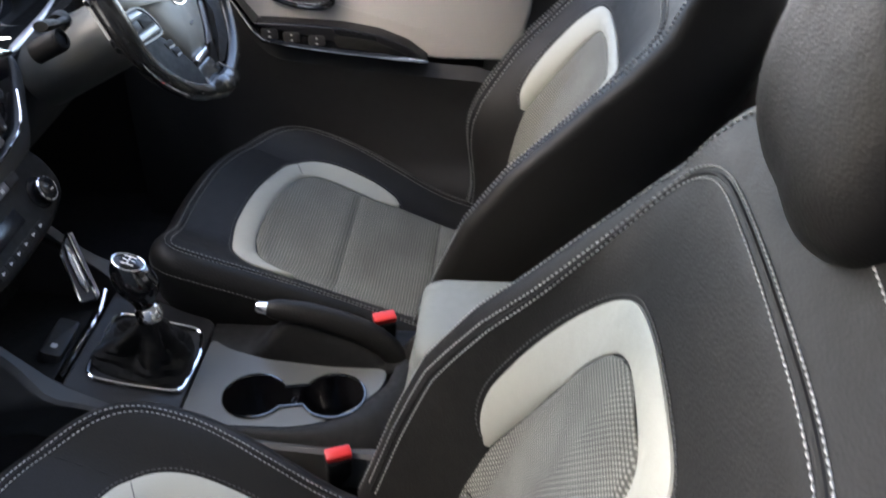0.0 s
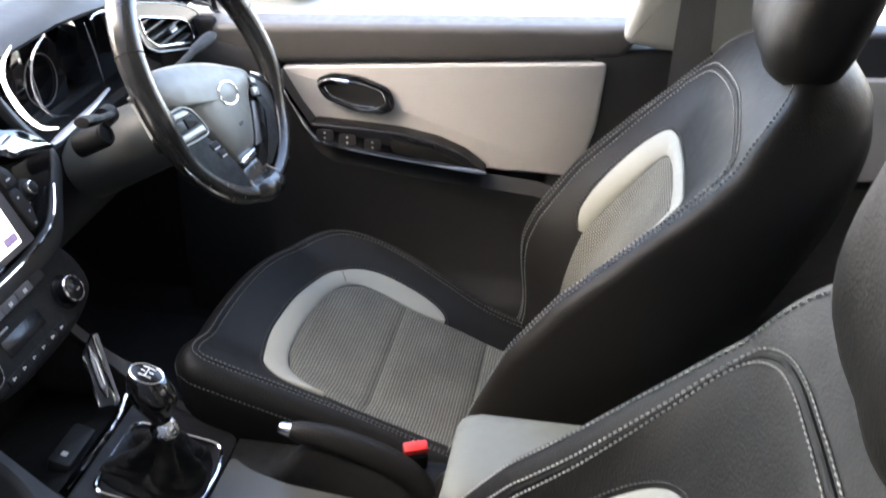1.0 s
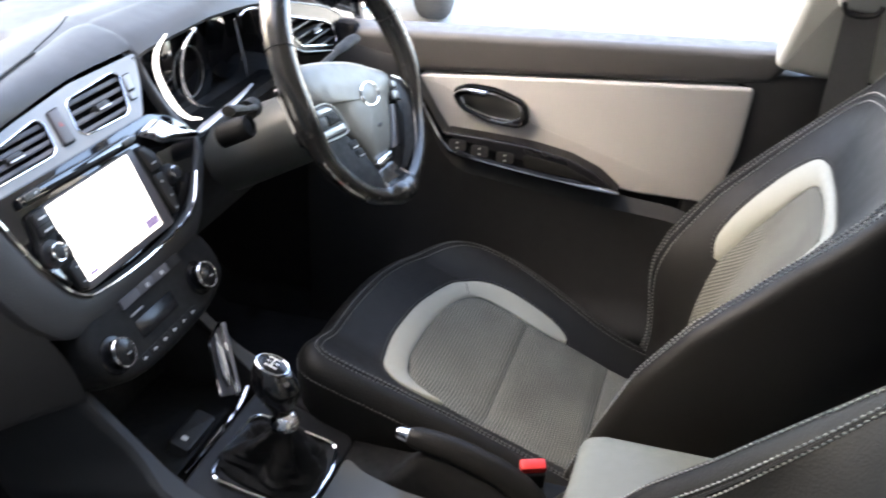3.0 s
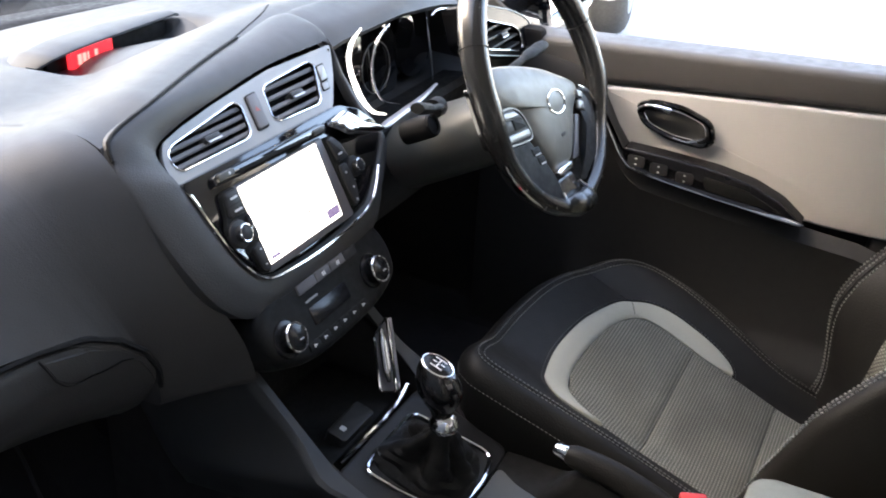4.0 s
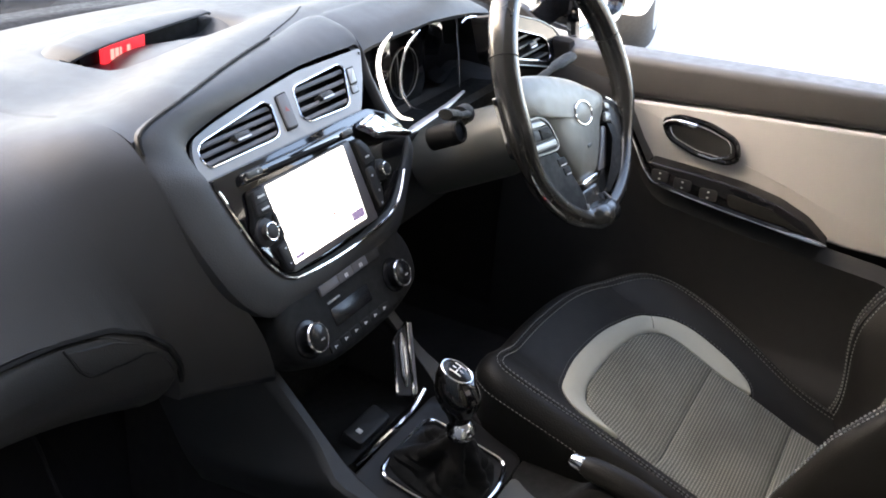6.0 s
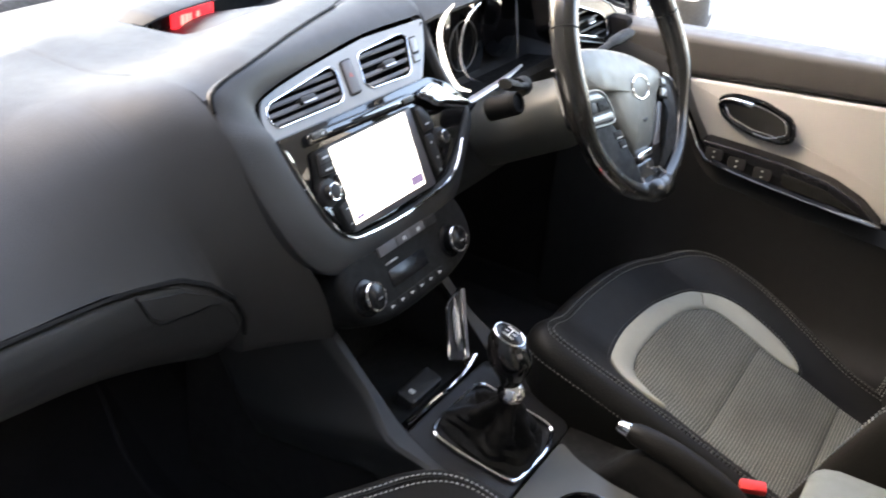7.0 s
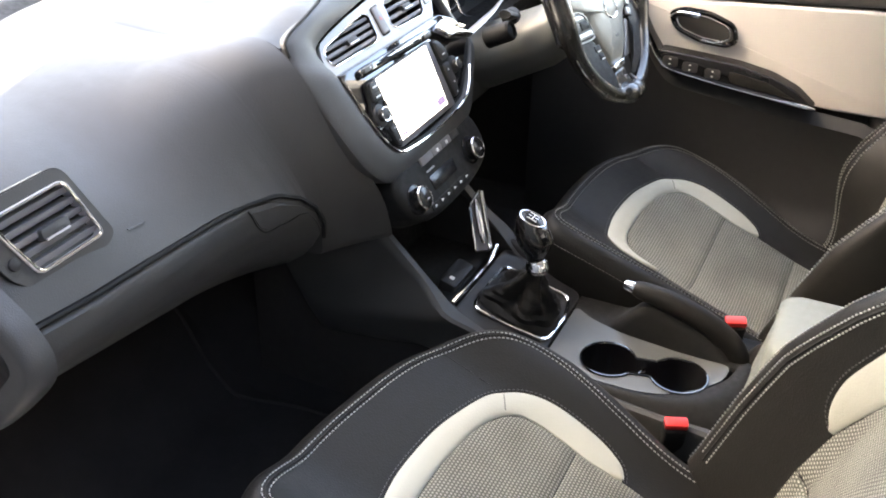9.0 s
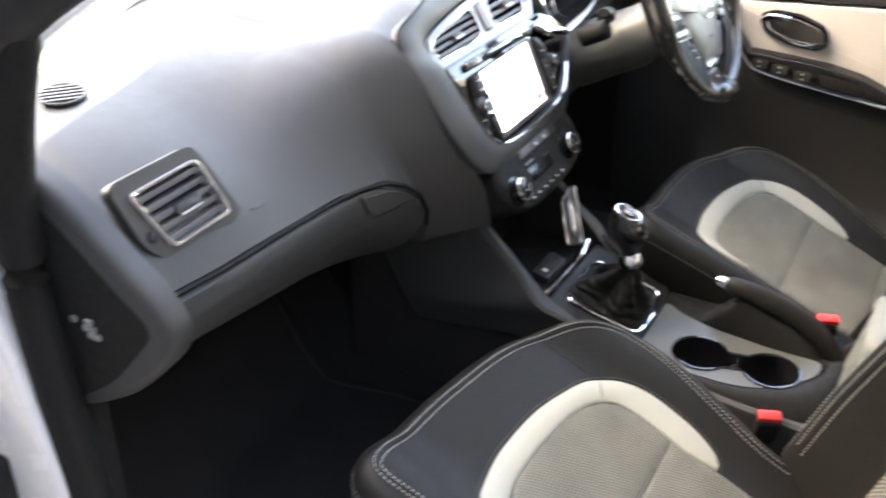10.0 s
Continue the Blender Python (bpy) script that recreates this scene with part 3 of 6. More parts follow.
    part("kick_panel", box(0.70, 0.73, 0.15, 0.95, 0.28, 0.95, 0.01), CARPET, dash)
    part("kick_panel", box(-0.73, -0.70, 0.36, 0.95, 0.28, 0.76, 0.01), CARPET, dash)
    return dash


DASHBOARD = dashboard()


def stack_pose(lift=0.0):
    """Frame on the centre stack: x across, y up the slope, z towards the cabin; its origin is at the foot of the screen."""
    m = plane_pose((0, stack_y(0.864), 0.864), (1, 0, 0), (0, 0.45, 1))
    return m @ Matrix.Translation((0, 0, lift))


def up_slope(z):
    return (z - 0.864) * math.sqrt(1 + 0.45**2)


BEZEL = [(-0.158, 0.246, 1.002), (-0.167, 0.226, 0.986), (-0.168, 0.206, 0.972), (-0.147, 0.164, 0.897), (-0.12, 0.148, 0.861), (-0.083, 0.1435, 0.852), (0.009, 0.142, 0.849), (0.108, 0.146, 0.858), (0.165, 0.166, 0.893),
         (0.196, 0.182, 0.922), (0.19, 0.21, 0.951), (0.196, 0.24, 0.988), (0.212, 0.27, 1.022), (0.18, 0.2715, 1.0255), (0.071, 0.271, 1.026), (-0.05, 0.262, 1.017), (-0.111, 0.256, 1.011)]
RIDGE = [(-0.206, 0.259, 1.030), (-0.220, 0.247, 1.0115), (-0.227, 0.224, 0.983), (-0.208, 0.178, 0.90), (-0.178, 0.153, 0.845), (-0.13, 0.141, 0.819), (0.0, 0.139, 0.812), (0.108, 0.141, 0.824), (0.16, 0.156, 0.862),
         (0.206, 0.178, 0.908), (0.207, 0.212, 0.945), (0.207, 0.246, 0.988), (0.222, 0.285, 1.026), (0.225, 0.345, 1.05), (0.111, 0.335, 1.046), (0.0, 0.31, 1.044), (-0.126, 0.272, 1.042)]


def vent_pose(lift=0.0):
    """Frame on the leaning vent panel above the screen."""
    return plane_pose((0, 0.24, 0.995), (1, 0, 0), (0, 1, 1)) @ Matrix.Translation((0, 0, lift))


VL = [(-0.153, -0.011), (-0.149, 0.001), (-0.138, 0.008), (-0.016, 0.023), (-0.008, 0.015), (-0.021, -0.017), (-0.032, -0.023), (-0.148, -0.022)]
VR = [(0.025, -0.014), (0.041, 0.021), (0.05, 0.026), (0.146, 0.031), (0.155, 0.023), (0.124, -0.02), (0.113, -0.025), (0.034, -0.022)]


def holed(outline, holes, frame_m, thick):
    """A flat plate with openings through it."""
    bm = bmesh.new()
    for loop in [outline] + holes:
        vs = [bm.verts.new((a, b, 0)) for a, b in loop]
        for p, q in zip(vs, vs[1:] + vs[:1]):
            bm.edges.new((p, q))
    bmesh.ops.triangle_fill(bm, use_beauty=True, edges=bm.edges[:])
    ext = bmesh.ops.extrude_face_region(bm, geom=bm.faces[:])
    bmesh.ops.translate(bm, vec=(0, 0, -thick), verts=[v for v in ext["geom"] if isinstance(v, bmesh.types.BMVert)])
    bmesh.ops.transform(bm, matrix=frame_m, verts=bm.verts)
    return bm


def centre_stack():
    st = empty("centre_stack", "dark centre stack with silver trimmed infotainment panel", "centre stack")
    o, i = np.array(RIDGE), np.array(BEZEL)
    k = 8
    o, i = spline(o, len(o) * k, True), spline(i, len(i) * k, True)
    mid = o.mean(0)
    rows = []
    for f, sink in ((-0.3, 0.07), (-0.16, 0.035), (-0.06, 0.010), (-0.02, 0.002), (0.0, 0.0), (0.08, -0.0015), (0.2, -0.002), (0.5, -0.003), (0.85, -0.002), (0.97, 0.001), (1.0, 0.006), (1.0, 0.016)):
        c = o + (i - o) * f
        bulge = 0.007 * math.sin(math.pi * min(1, max(0, f)))
        rows.append([(x, y + sink * (1 + 0.8 * smooth01(z, 0.99, 1.03) * (sink > 0.004) * (f < 0)), z - sink * (0.9 * smooth01(z, 0.99, 1.03)) * (f < 0) + bulge * smooth01(z, 0.99, 1.02)) for x, y, z in c])
    part("surround", loft(rows, close_u=True), DASH, st, "dark grey soft surround")
    ends = np.vstack([o[-4 * k:], o[:k // 2]])
    part("seam", tube([(x, y + 0.001, z + 0.0005) for x, y, z in ends + (ends - mid) * 0.006], 0.0022, 6), BLACK, st)
    far = spline([(-0.206, 0.254), (-0.156, 0.269), (-0.068, 0.292), (0.027, 0.319), (0.122, 0.347), (0.2, 0.370), (0.248, 0.392)], 50)[5:]
    part("seam", tube([(x, y, brow_z(x, y) - 0.0002) for x, y in far], 0.0013, 6), BLACK, st)
    ring = [(x, y - 0.0015, z) for x, y, z in np.roll(i, -k, 0)[:7 * k]]
    part("bezel", tube(ring, 0.002, 6), CHROME, st, "thin silver bezel")
    low = [(-0.170, 0.972), (-0.147, 0.897), (-0.122, 0.863), (-0.085, 0.853), (0.01, 0.850), (0.112, 0.86), (0.165, 0.895), (0.195, 0.923), (0.196, 0.938), (0.168, 0.962), (0.13, 0.977), (-0.168, 0.979)]
    part("face_plate", slab(rounded_poly([(x, up_slope(z)) for x, z in low], 0.006), stack_pose(-0.006), 0.02, 0.001), PIANO, st, "gloss black face plate")
    band = [(-0.164, -0.035), (0.08, -0.039), (0.135, -0.036), (0.178, 0.002), (0.198, 0.024), (0.212, 0.040), (0.071, 0.042), (-0.05, 0.030), (-0.111, 0.0215), (-0.146, 0.014), (-0.158, 0.0), (-0.165, -0.015)]
    part("vent_panel", holed(rounded_poly(band, 0.008), [rounded_poly(v, 0.005, 3) for v in (VL, VR)], vent_pose(-0.001), 0.006), TRIM_GREY, st, "satin grey vent panel", smooth=False)
    # bright blade sweeping from the vents under the instruments, a little domed; its tilt is set to mirror the side
    # window towards the camera
    m = plane_pose((0.145, 0.184, 0.9525), (0.987, 0.108, -0.119), (0, 0.742, 0.671))
    edge = spline([(-0.056, 0.014), (-0.03, 0.020), (-0.010, 0.0195), (0.006, 0.005), (0.028, -0.013), (0.05, -0.0235), (0.02, -0.019), (-0.006, -0.013), (-0.028, -0.008), (-0.04, 0.002)], 60, True)
    mid = edge.mean(0)
    rows = [[tuple(m @ Vector((*(mid + (q - mid) * f), lift))) for q in edge] for f, lift in ((1.02, -0.008), (1.0, -0.001), (0.95, 0.0008), (0.8, 0.002), (0.5, 0.0032), (0.1, 0.0036))]
    part("blade_trim", loft(rows, close_u=True, cap=True), CHROME, st, "bright silver blade")
    return st


STACK = centre_stack()


def air_vent(parent, outline, frame_m, slats, label, wide=1.0, slat_mat=None, tall=1.0, tab=1.0):
    """A vent: thin bright frame, dark throat behind the opening, slats across it and a thumb tab. Outline (a, b), a to the right."""
    o = np.array(outline)
    mid = o.mean(0)
    rows = [[tuple(frame_m @ Vector((*(mid + (o[k] - mid) * f), z))) for k in range(len(o))] for f, z in ((1.0, 0.0), (0.99, -0.006), (0.9, -0.03))]
    bm = loft(rows, close_u=True)
    bm.verts.ensure_lookup_table()
    bm.faces.new(bm.verts[-len(o):])
    vent = part("air_vent", bm, BLACK, parent, label)
    part("vent_frame", tube([tuple(frame_m @ Vector((a, b, 0.0005))) for a, b in o], 0.0013 * wide, 6, True), CHROME, vent, "silver vent frame")
    lo, hi = o[:, 1].min(), o[:, 1].max()

    def span(b):
        xs = [a0 + (a1 - a0) * (b - b0) / (b1 - b0) for (a0, b0), (a1, b1) in zip(o, np.roll(o, -1, 0)) if (b0 - b) * (b1 - b) < 0]
        return (min(xs), max(xs)) if len(xs) > 1 else None

    for k in range(slats):
        b = lo + (hi - lo) * (k + 0.7) / (slats + 0.4)
        two = [span(b - 0.0025), span(b + 0.0025)]
        if None in two:
            continue
        (a0, a1), (c0, c1) = two
        # a blade that leans back, its ends cut to the throat
        row = lambda y, z, p, q: [tuple(frame_m @ Vector((p + 0.001, y, z))), tuple(frame_m @ Vector((q - 0.001, y, z)))]
        part("slat", loft([row(b - 0.0024 * tall, -0.004, a0, a1), row(b - 0.0014 * tall, -0.0028, a0, a1), row(b + 0.0014 * tall, -0.003, c0, c1), row(b + 0.0045, -0.016, c0 + 0.002, c1 - 0.002), row(b + 0.002, -0.016, a0 + 0.002, a1 - 0.002)], close_v=True), slat_mat or DASH_HARD, vent)
    cx, cy = o[:, 0].mean() + 0.004, (lo + hi) / 2 - 0.003
    part("vent_tab", slab(rounded(0.026 * tab, 0.008 * tab, 0.003, 4), frame_m @ Matrix.Translation((cx, cy, 0.003)), 0.012, 0.002), DASH, vent)
    part("tab_edge", tube([tuple(frame_m @ Vector((cx + a * tab, cy - 0.004 * tab, 0.003))) for a in (-0.011, 0.0, 0.011)], 0.0012, 6), SILVER, vent)
    return vent


for pts in (VL, VR):
    air_vent(STACK, rounded_poly(pts, 0.005, 3), vent_pose(-0.001), 4, "black centre air vent with silver frame", wide=0.85, slat_mat=TRIM_DARK, tall=1.5)
bed = part("hazard_bed", slab(rounded_poly([(0.0045, 0.0235), (0.0275, 0.0245), (0.0115, -0.0215), (-0.0115, -0.0215)], 0.005), vent_pose(0.0005), 0.004, 0.0005), BLACK, STACK)
hazard = part("hazard_button", slab(rounded_poly([(0.006, 0.0215), (0.0255, 0.0225), (0.0105, -0.0195), (-0.0095, -0.0195)], 0.004), vent_pose(0.0025), 0.004, 0.0015), TRIM_DARK, bed)
part("hazard_mark", slab([(0.0045, 0.001), (0.009, 0.0065), (0.0115, -0.0005)], vent_pose(0.0029), 0.0004, 0.0001), RED_DULL, hazard)
for ring in ([(0.156, 0.019), (0.170, 0.019), (0.160, 0.000), (0.146, 0.000)], [(0.1425, -0.0035), (0.1555, -0.0035), (0.1515, -0.0125), (0.1385, -0.0125)]):
    mid = Vector((sum(p[0] for p in ring) / 4, sum(p[1] for p in ring) / 4))
    bed = part("button_bed", slab(rounded_poly([tuple(mid + (Vector(p) - mid) * 1.2) for p in ring][::-1], 0.002), vent_pose(0.0003), 0.004, 0.0003), BLACK, STACK)
    part("small_button", slab(rounded_poly(ring[::-1], 0.002), vent_pose(0.0012), 0.004, 0.0008), TRIM_GREY, bed)


def head_unit():
    """Lit screen in a dark frame, a disc-slot plate above it and a block of moulded keys with a knob on each side."""
    hu = empty("infotainment_unit", "gloss black infotainment unit with lit white map screen", "infotainment")

    def flat(points, lift, thick, bevel, r=0.004):
        return slab(rounded_poly(points, r, 5), stack_pose(lift), thick, bevel)

    def mark(a, b, w, h, owner, lift):
        part("printed_bar", slab(rounded(w, h, 0.0006, 1, a, b), stack_pose(lift), 0.0004, 0.0001), MARK, owner)

    part("screen_frame", flat([(-0.109, 0.100), (0.066, 0.100), (0.074, -0.006), (-0.103, -0.006)][::-1], 0.0, 0.006, 0.002), TRIM_DARK, hu, "dark grey screen frame")
    part("screen", slab(rounded(0.153, 0.094, 0.002, 2, -0.027, 0.050), stack_pose(0.0015), 0.002, 0.0004), SCREEN, hu, "glowing white map screen")
    for a, b, w, h, skin in ((0.035, 0.013, 0.026, 0.011, ICON), (-0.088, 0.009, 0.016, 0.004, ICON), (-0.008, 0.030, 0.006, 0.0025, ICON_RED), (-0.006, 0.0275, 0.0022, 0.0055, ICON_RED)):
        part("screen_icon", slab(rounded(w, h, min(0.0012, h * 0.3), 2, a, b), stack_pose(0.0018), 0.0004, 0.0001), skin, hu)
    # disc-slot plate with a button at each end
    plate = part("slot_plate", flat([(-0.134, 0.1075), (0.074, 0.1015), (0.083, 0.104), (0.081, 0.112), (0.07, 0.1155), (-0.118, 0.1205), (-0.132, 0.1195)], 0.0015, 0.006, 0.002, 0.005), PIANO, hu, "gloss black disc slot plate")
    part("disc_slot", flat([(-0.09, 0.1105), (0.042, 0.1055), (0.042, 0.1095), (-0.09, 0.1145)], 0.0021, 0.002, 0.0004, 0.001), BLACK, plate)
    for a, b, w in ((-0.113, 0.1155, 0.026), (0.064, 0.1085, 0.022)):
        part("button", slab(rounded(w, 0.0075, 0.003, 3, a, b), stack_pose(0.0038), 0.004, 0.0015), CONSOLE_GREY, plate)
    mark(-0.109, 0.1155, 0.003, 0.003, plate, 0.0041)
    # keys left of the screen
    base = part("key_block", flat([(-0.132, 0.100), (-0.108, 0.101), (-0.1035, 0.070), (-0.1015, 0.037), (-0.1015, 0.002), (-0.108, -0.004), (-0.118, 0.001), (-0.126, 0.03), (-0.143, 0.044), (-0.1455, 0.060), (-0.138, 0.072)][::-1], 0.002, 0.006, 0.002, 0.006), BLACK, hu, "black key surround")
    top = part("key", flat([(-0.1295, 0.0985), (-0.1105, 0.099), (-0.1065, 0.070), (-0.1345, 0.0715)][::-1], 0.0055, 0.008, 0.0025), DASH_HARD, base)
    mark(-0.1195, 0.0905, 0.012, 0.0024, top, 0.0058)
    mark(-0.1195, 0.0765, 0.013, 0.0024, top, 0.0058)
    part("joint", flat([(-0.1325, 0.0832), (-0.108, 0.0832), (-0.108, 0.0843), (-0.1325, 0.0843)], 0.0057, 0.001, 0.0002, 0.0003), BLACK, top)
    side = part("key", flat([(-0.111, 0.066), (-0.1055, 0.067), (-0.103, 0.039), (-0.1125, 0.037)][::-1], 0.005, 0.007, 0.0015, 0.003), DASH_HARD, base)
    mark(-0.1075, 0.052, 0.0025, 0.003, side, 0.0052)
    low = part("key", flat([(-0.122, 0.031), (-0.1045, 0.034), (-0.1035, 0.003), (-0.108, -0.001), (-0.1165, 0.003)][::-1], 0.005, 0.007, 0.002), DASH_HARD, base)
    for b in (0.026, 0.008):
        mark(-0.1105, b, 0.003, 0.0016, low, 0.0053)
    corner = part("key", flat([(-0.147, 0.043), (-0.1305, 0.0355), (-0.1245, 0.013), (-0.129, 0.0125), (-0.1405, 0.029)][::-1], 0.0035, 0.006, 0.0015), PIANO, hu, "gloss black corner key")
    mark(-0.139, 0.0365, 0.008, 0.0014, corner, 0.0038)
    # keys right of the screen
    base = part("key_block", flat([(0.0675, 0.0965), (0.083, 0.097), (0.096, 0.083), (0.103, 0.060), (0.0985, 0.028), (0.090, 0.004), (0.0785, 0.003), (0.072, 0.035)][::-1], 0.002, 0.006, 0.002, 0.006), BLACK, hu, "black key surround")
    top = part("key", flat([(0.0695, 0.0945), (0.082, 0.095), (0.0935, 0.082), (0.0995, 0.063), (0.0765, 0.062)][::-1], 0.0055, 0.008, 0.0025), DASH_HARD, base)
    mark(0.084, 0.0715, 0.009, 0.0022, top, 0.0058)
    low = part("key", flat([(0.0745, 0.058), (0.0905, 0.058), (0.0955, 0.028), (0.0885, 0.006), (0.0795, 0.005), (0.0745, 0.035)][::-1], 0.005, 0.007, 0.002), DASH_HARD, base)
    for a, b in ((0.082, 0.047), (0.0865, 0.026), (0.0845, 0.010)):
        mark(a, b, 0.003, 0.003, low, 0.0053)
    mark(0.108, 0.030, 0.002, 0.002, hu, -0.0055)
    for a, b, r in ((-0.129, 0.052, 0.0092), (0.1055, 0.0475, 0.0078)):
        at = stack_pose(0.0) @ Matrix.Translation((a, b, 0))
        part("knob_well", disc(r * 1.75, 0.006, 28, 0.002, at @ Matrix.Translation((0, 0, 0.0045))), DASH_HARD, hu)
        knob = part("knob", disc(r, 0.012, 24, 0.002, at @ Matrix.Translation((0, 0, 0.0135))), DASH_HARD, hu)
        part("knob_ring", tube([tuple(at @ Vector((r * math.cos(t), r * math.sin(t), 0.0125))) for t in np.linspace(0, 2 * math.pi, 24, endpoint=False)], 0.0012, 5, True), CHROME, knob)
    mark(-0.1545, 0.0655, 0.0025, 0.0025, hu, -0.0055)
    return hu


head_unit()


def climate_panel():
    cp = empty("climate_panel", "dark climate control panel with two silver ringed knobs", "climate control")
    m = plane_pose((0, 0.118, 0.79), (1, 0, 0), (0, 0.55, 1))
    k = math.sqrt(1 + 0.55**2)

    def v(z):
        return (z - 0.79) * k

    body = [(-0.152, 0.80), (-0.142, 0.828), (-0.08, 0.845), (0.08, 0.845), (0.113, 0.83), (0.125, 0.80), (0.115, 0.77), (0.07, 0.755), (0, 0.75), (-0.087, 0.752), (-0.135, 0.768)]
    part("panel_body", slab([(a, b) for a, b in spline([(x, v(z)) for x, z in body], 64, True)], m, 0.05, 0.012, 4), BLACK, cp)
    part("display", slab(rounded(0.078, 0.022, 0.002, 2, -0.029, 0.001), m @ Matrix.Translation((0, 0, 0.001)), 0.002, 0.0004), DOOR_GLOSS, cp)
    part("printed_bar", slab(rounded(0.025, 0.0025, 0.001, 1, -0.055, 0.0195), m @ Matrix.Translation((0, 0, 0.001)), 0.001, 0.0002), TRIM_GREY, cp)
    for n, (mid, wide) in enumerate(((-0.055, 0.037), (-0.0205, 0.030), (0.011, 0.031), (0.0405, 0.026))):
        b = part("button", slab(rounded(wide, 0.012, 0.002, 3, mid, 0.037), m @ Matrix.Translation((0, 0, 0.003)), 0.004, 0.001), TRIM_DARK if n < 3 else DASH_HARD, cp)
        if 0 < n < 3:
            for da in (-0.0015, 0.002):
                part("printed_bar", slab(rounded(0.0025, 0.005, 0.0006, 1, mid + da, 0.036), m @ Matrix.Translation((0, 0, 0.0036)), 0.0005, 0.0001), MARK, b)
    for n in range(6):
        t = -0.084 + 0.0214 * n
        b = part("button", slab(rounded(0.0205, 0.010, 0.002, 3, t, -0.0275), m @ Matrix.Translation((0, 0, 0.0022)), 0.004, 0.0008), BLACK, cp)
        for da, w, h in ((-0.002, 0.0016, 0.004), (0.001, 0.0035, 0.0014)):
            part("printed_bar", slab(rounded(w, h, 0.0005, 1, t + da, -0.0275), m @ Matrix.Translation((0, 0, 0.0028)), 0.0005, 0.0001), MARK, b)
    for x in (-0.119, 0.067):
        f = m @ Matrix.Translation((x, -0.001, 0))
        part("knob_recess", disc(0.0225, 0.006, 32, 0.002, f @ Matrix.Translation((0, 0, 0.002))), DOOR_GLOSS, cp)
        kn = part("knob", disc(0.0165, 0.017, 32, 0.003, f @ Matrix.Translation((0, 0, 0.017))), DOOR_GLOSS, cp)
        part("knob_ring", tube([tuple(f @ Vector((0.0162 * math.cos(t), 0.0162 * math.sin(t), 0.0148))) for t in np.linspace(0, 2 * math.pi, 32, endpoint=False)], 0.0016, 6, True), CHROME, kn)
        part("printed_bar", slab(rounded(0.007, 0.0018, 0.0006, 1, 0.004, -0.004), f @ Matrix.Translation((0, 0, 0.0173)), 0.0005, 0.0001), TRIM_GREY, kn)
    return cp


climate_panel()


def passenger_vent():
    m = plane_pose((-0.62, 0.283, 0.958), (1, 0, 0), (0, 0.36, 1))
    surround = rounded_poly([(-0.087, 0.052), (0.04, 0.050), (0.071, -0.040), (0.056, -0.050), (-0.05, -0.046), (-0.072, -0.022)], 0.016, 6)
    plate = rounded_poly([(-0.0685, 0.0368), (0.0355, 0.0368), (0.0562, -0.0364), (-0.0385, -0.0368)], 0.011, 6)
    part("thumb_wheel", disc(0.007, 0.006, 20, 0.002, m @ Matrix.Translation((-0.058, -0.014, 0.006))), DASH_HARD, DASHBOARD)
    opening = rounded_poly([(-0.065, 0.0345), (0.033, 0.0345), (0.053, -0.034), (-0.036, -0.0345)], 0.009, 5)
    part("vent_surround", holed(surround, [opening], m @ Matrix.Translation((0, 0, 0.003)), 0.016), DASH, DASHBOARD, smooth=False)
    part("vent_groove", tube([tuple(m @ Vector((a, b, 0.0005))) for a, b in surround], 0.0016, 6, True), BLACK, DASHBOARD)
    mid = np.mean(opening, 0)
    part("vent_lip", loft([[tuple(m @ Vector((*(mid + (np.array(p) - mid) * f), h))) for p in opening] for f, h in ((1.01, 0.0062), (1.0, 0.0058), (0.965, -0.006))], close_u=True), SILVER, DASHBOARD, "silver lip inside the vent")
    part("vent_plate", holed(plate, [opening], m @ Matrix.Translation((0, 0, 0.006)), 0.004), SILVER, DASHBOARD, "satin silver vent plate", smooth=False)
    air_vent(DASHBOARD, opening, m @ Matrix.Translation((0, 0, 0.006)), 5, "black passenger air vent with silver plate", wide=1.2, slat_mat=TRIM_DARK, tall=1.7, tab=1.45)


passenger_vent()
part("printed_bar", tube([(-0.532, 0.2652, 0.9132), (-0.505, 0.2652, 0.9098)], 0.0016, 6, flat=0.4), DASH_HARD, DASHBOARD, "faint moulded marking")


LIP_Y = ((-0.065, 0.57), (-0.044, 0.545), (-0.02, 0.531), (0.02, 0.5275), (0.09, 0.535), (0.175, 0.542), (0.234, 0.546), (0.252, 0.556))
LIP_Z = ((-0.065, 0.985), (-0.044, 0.998), (-0.02, 1.011), (0.02, 1.0165), (0.06, 1.0165), (0.1, 1.0155), (0.17, 1.0145), (0.235, 1.014), (0.252, 1.008))
CREST_Y = ((-0.065, 0.58), (-0.03, 0.574), (0.05, 0.579), (0.15, 0.583), (0.252, 0.562))


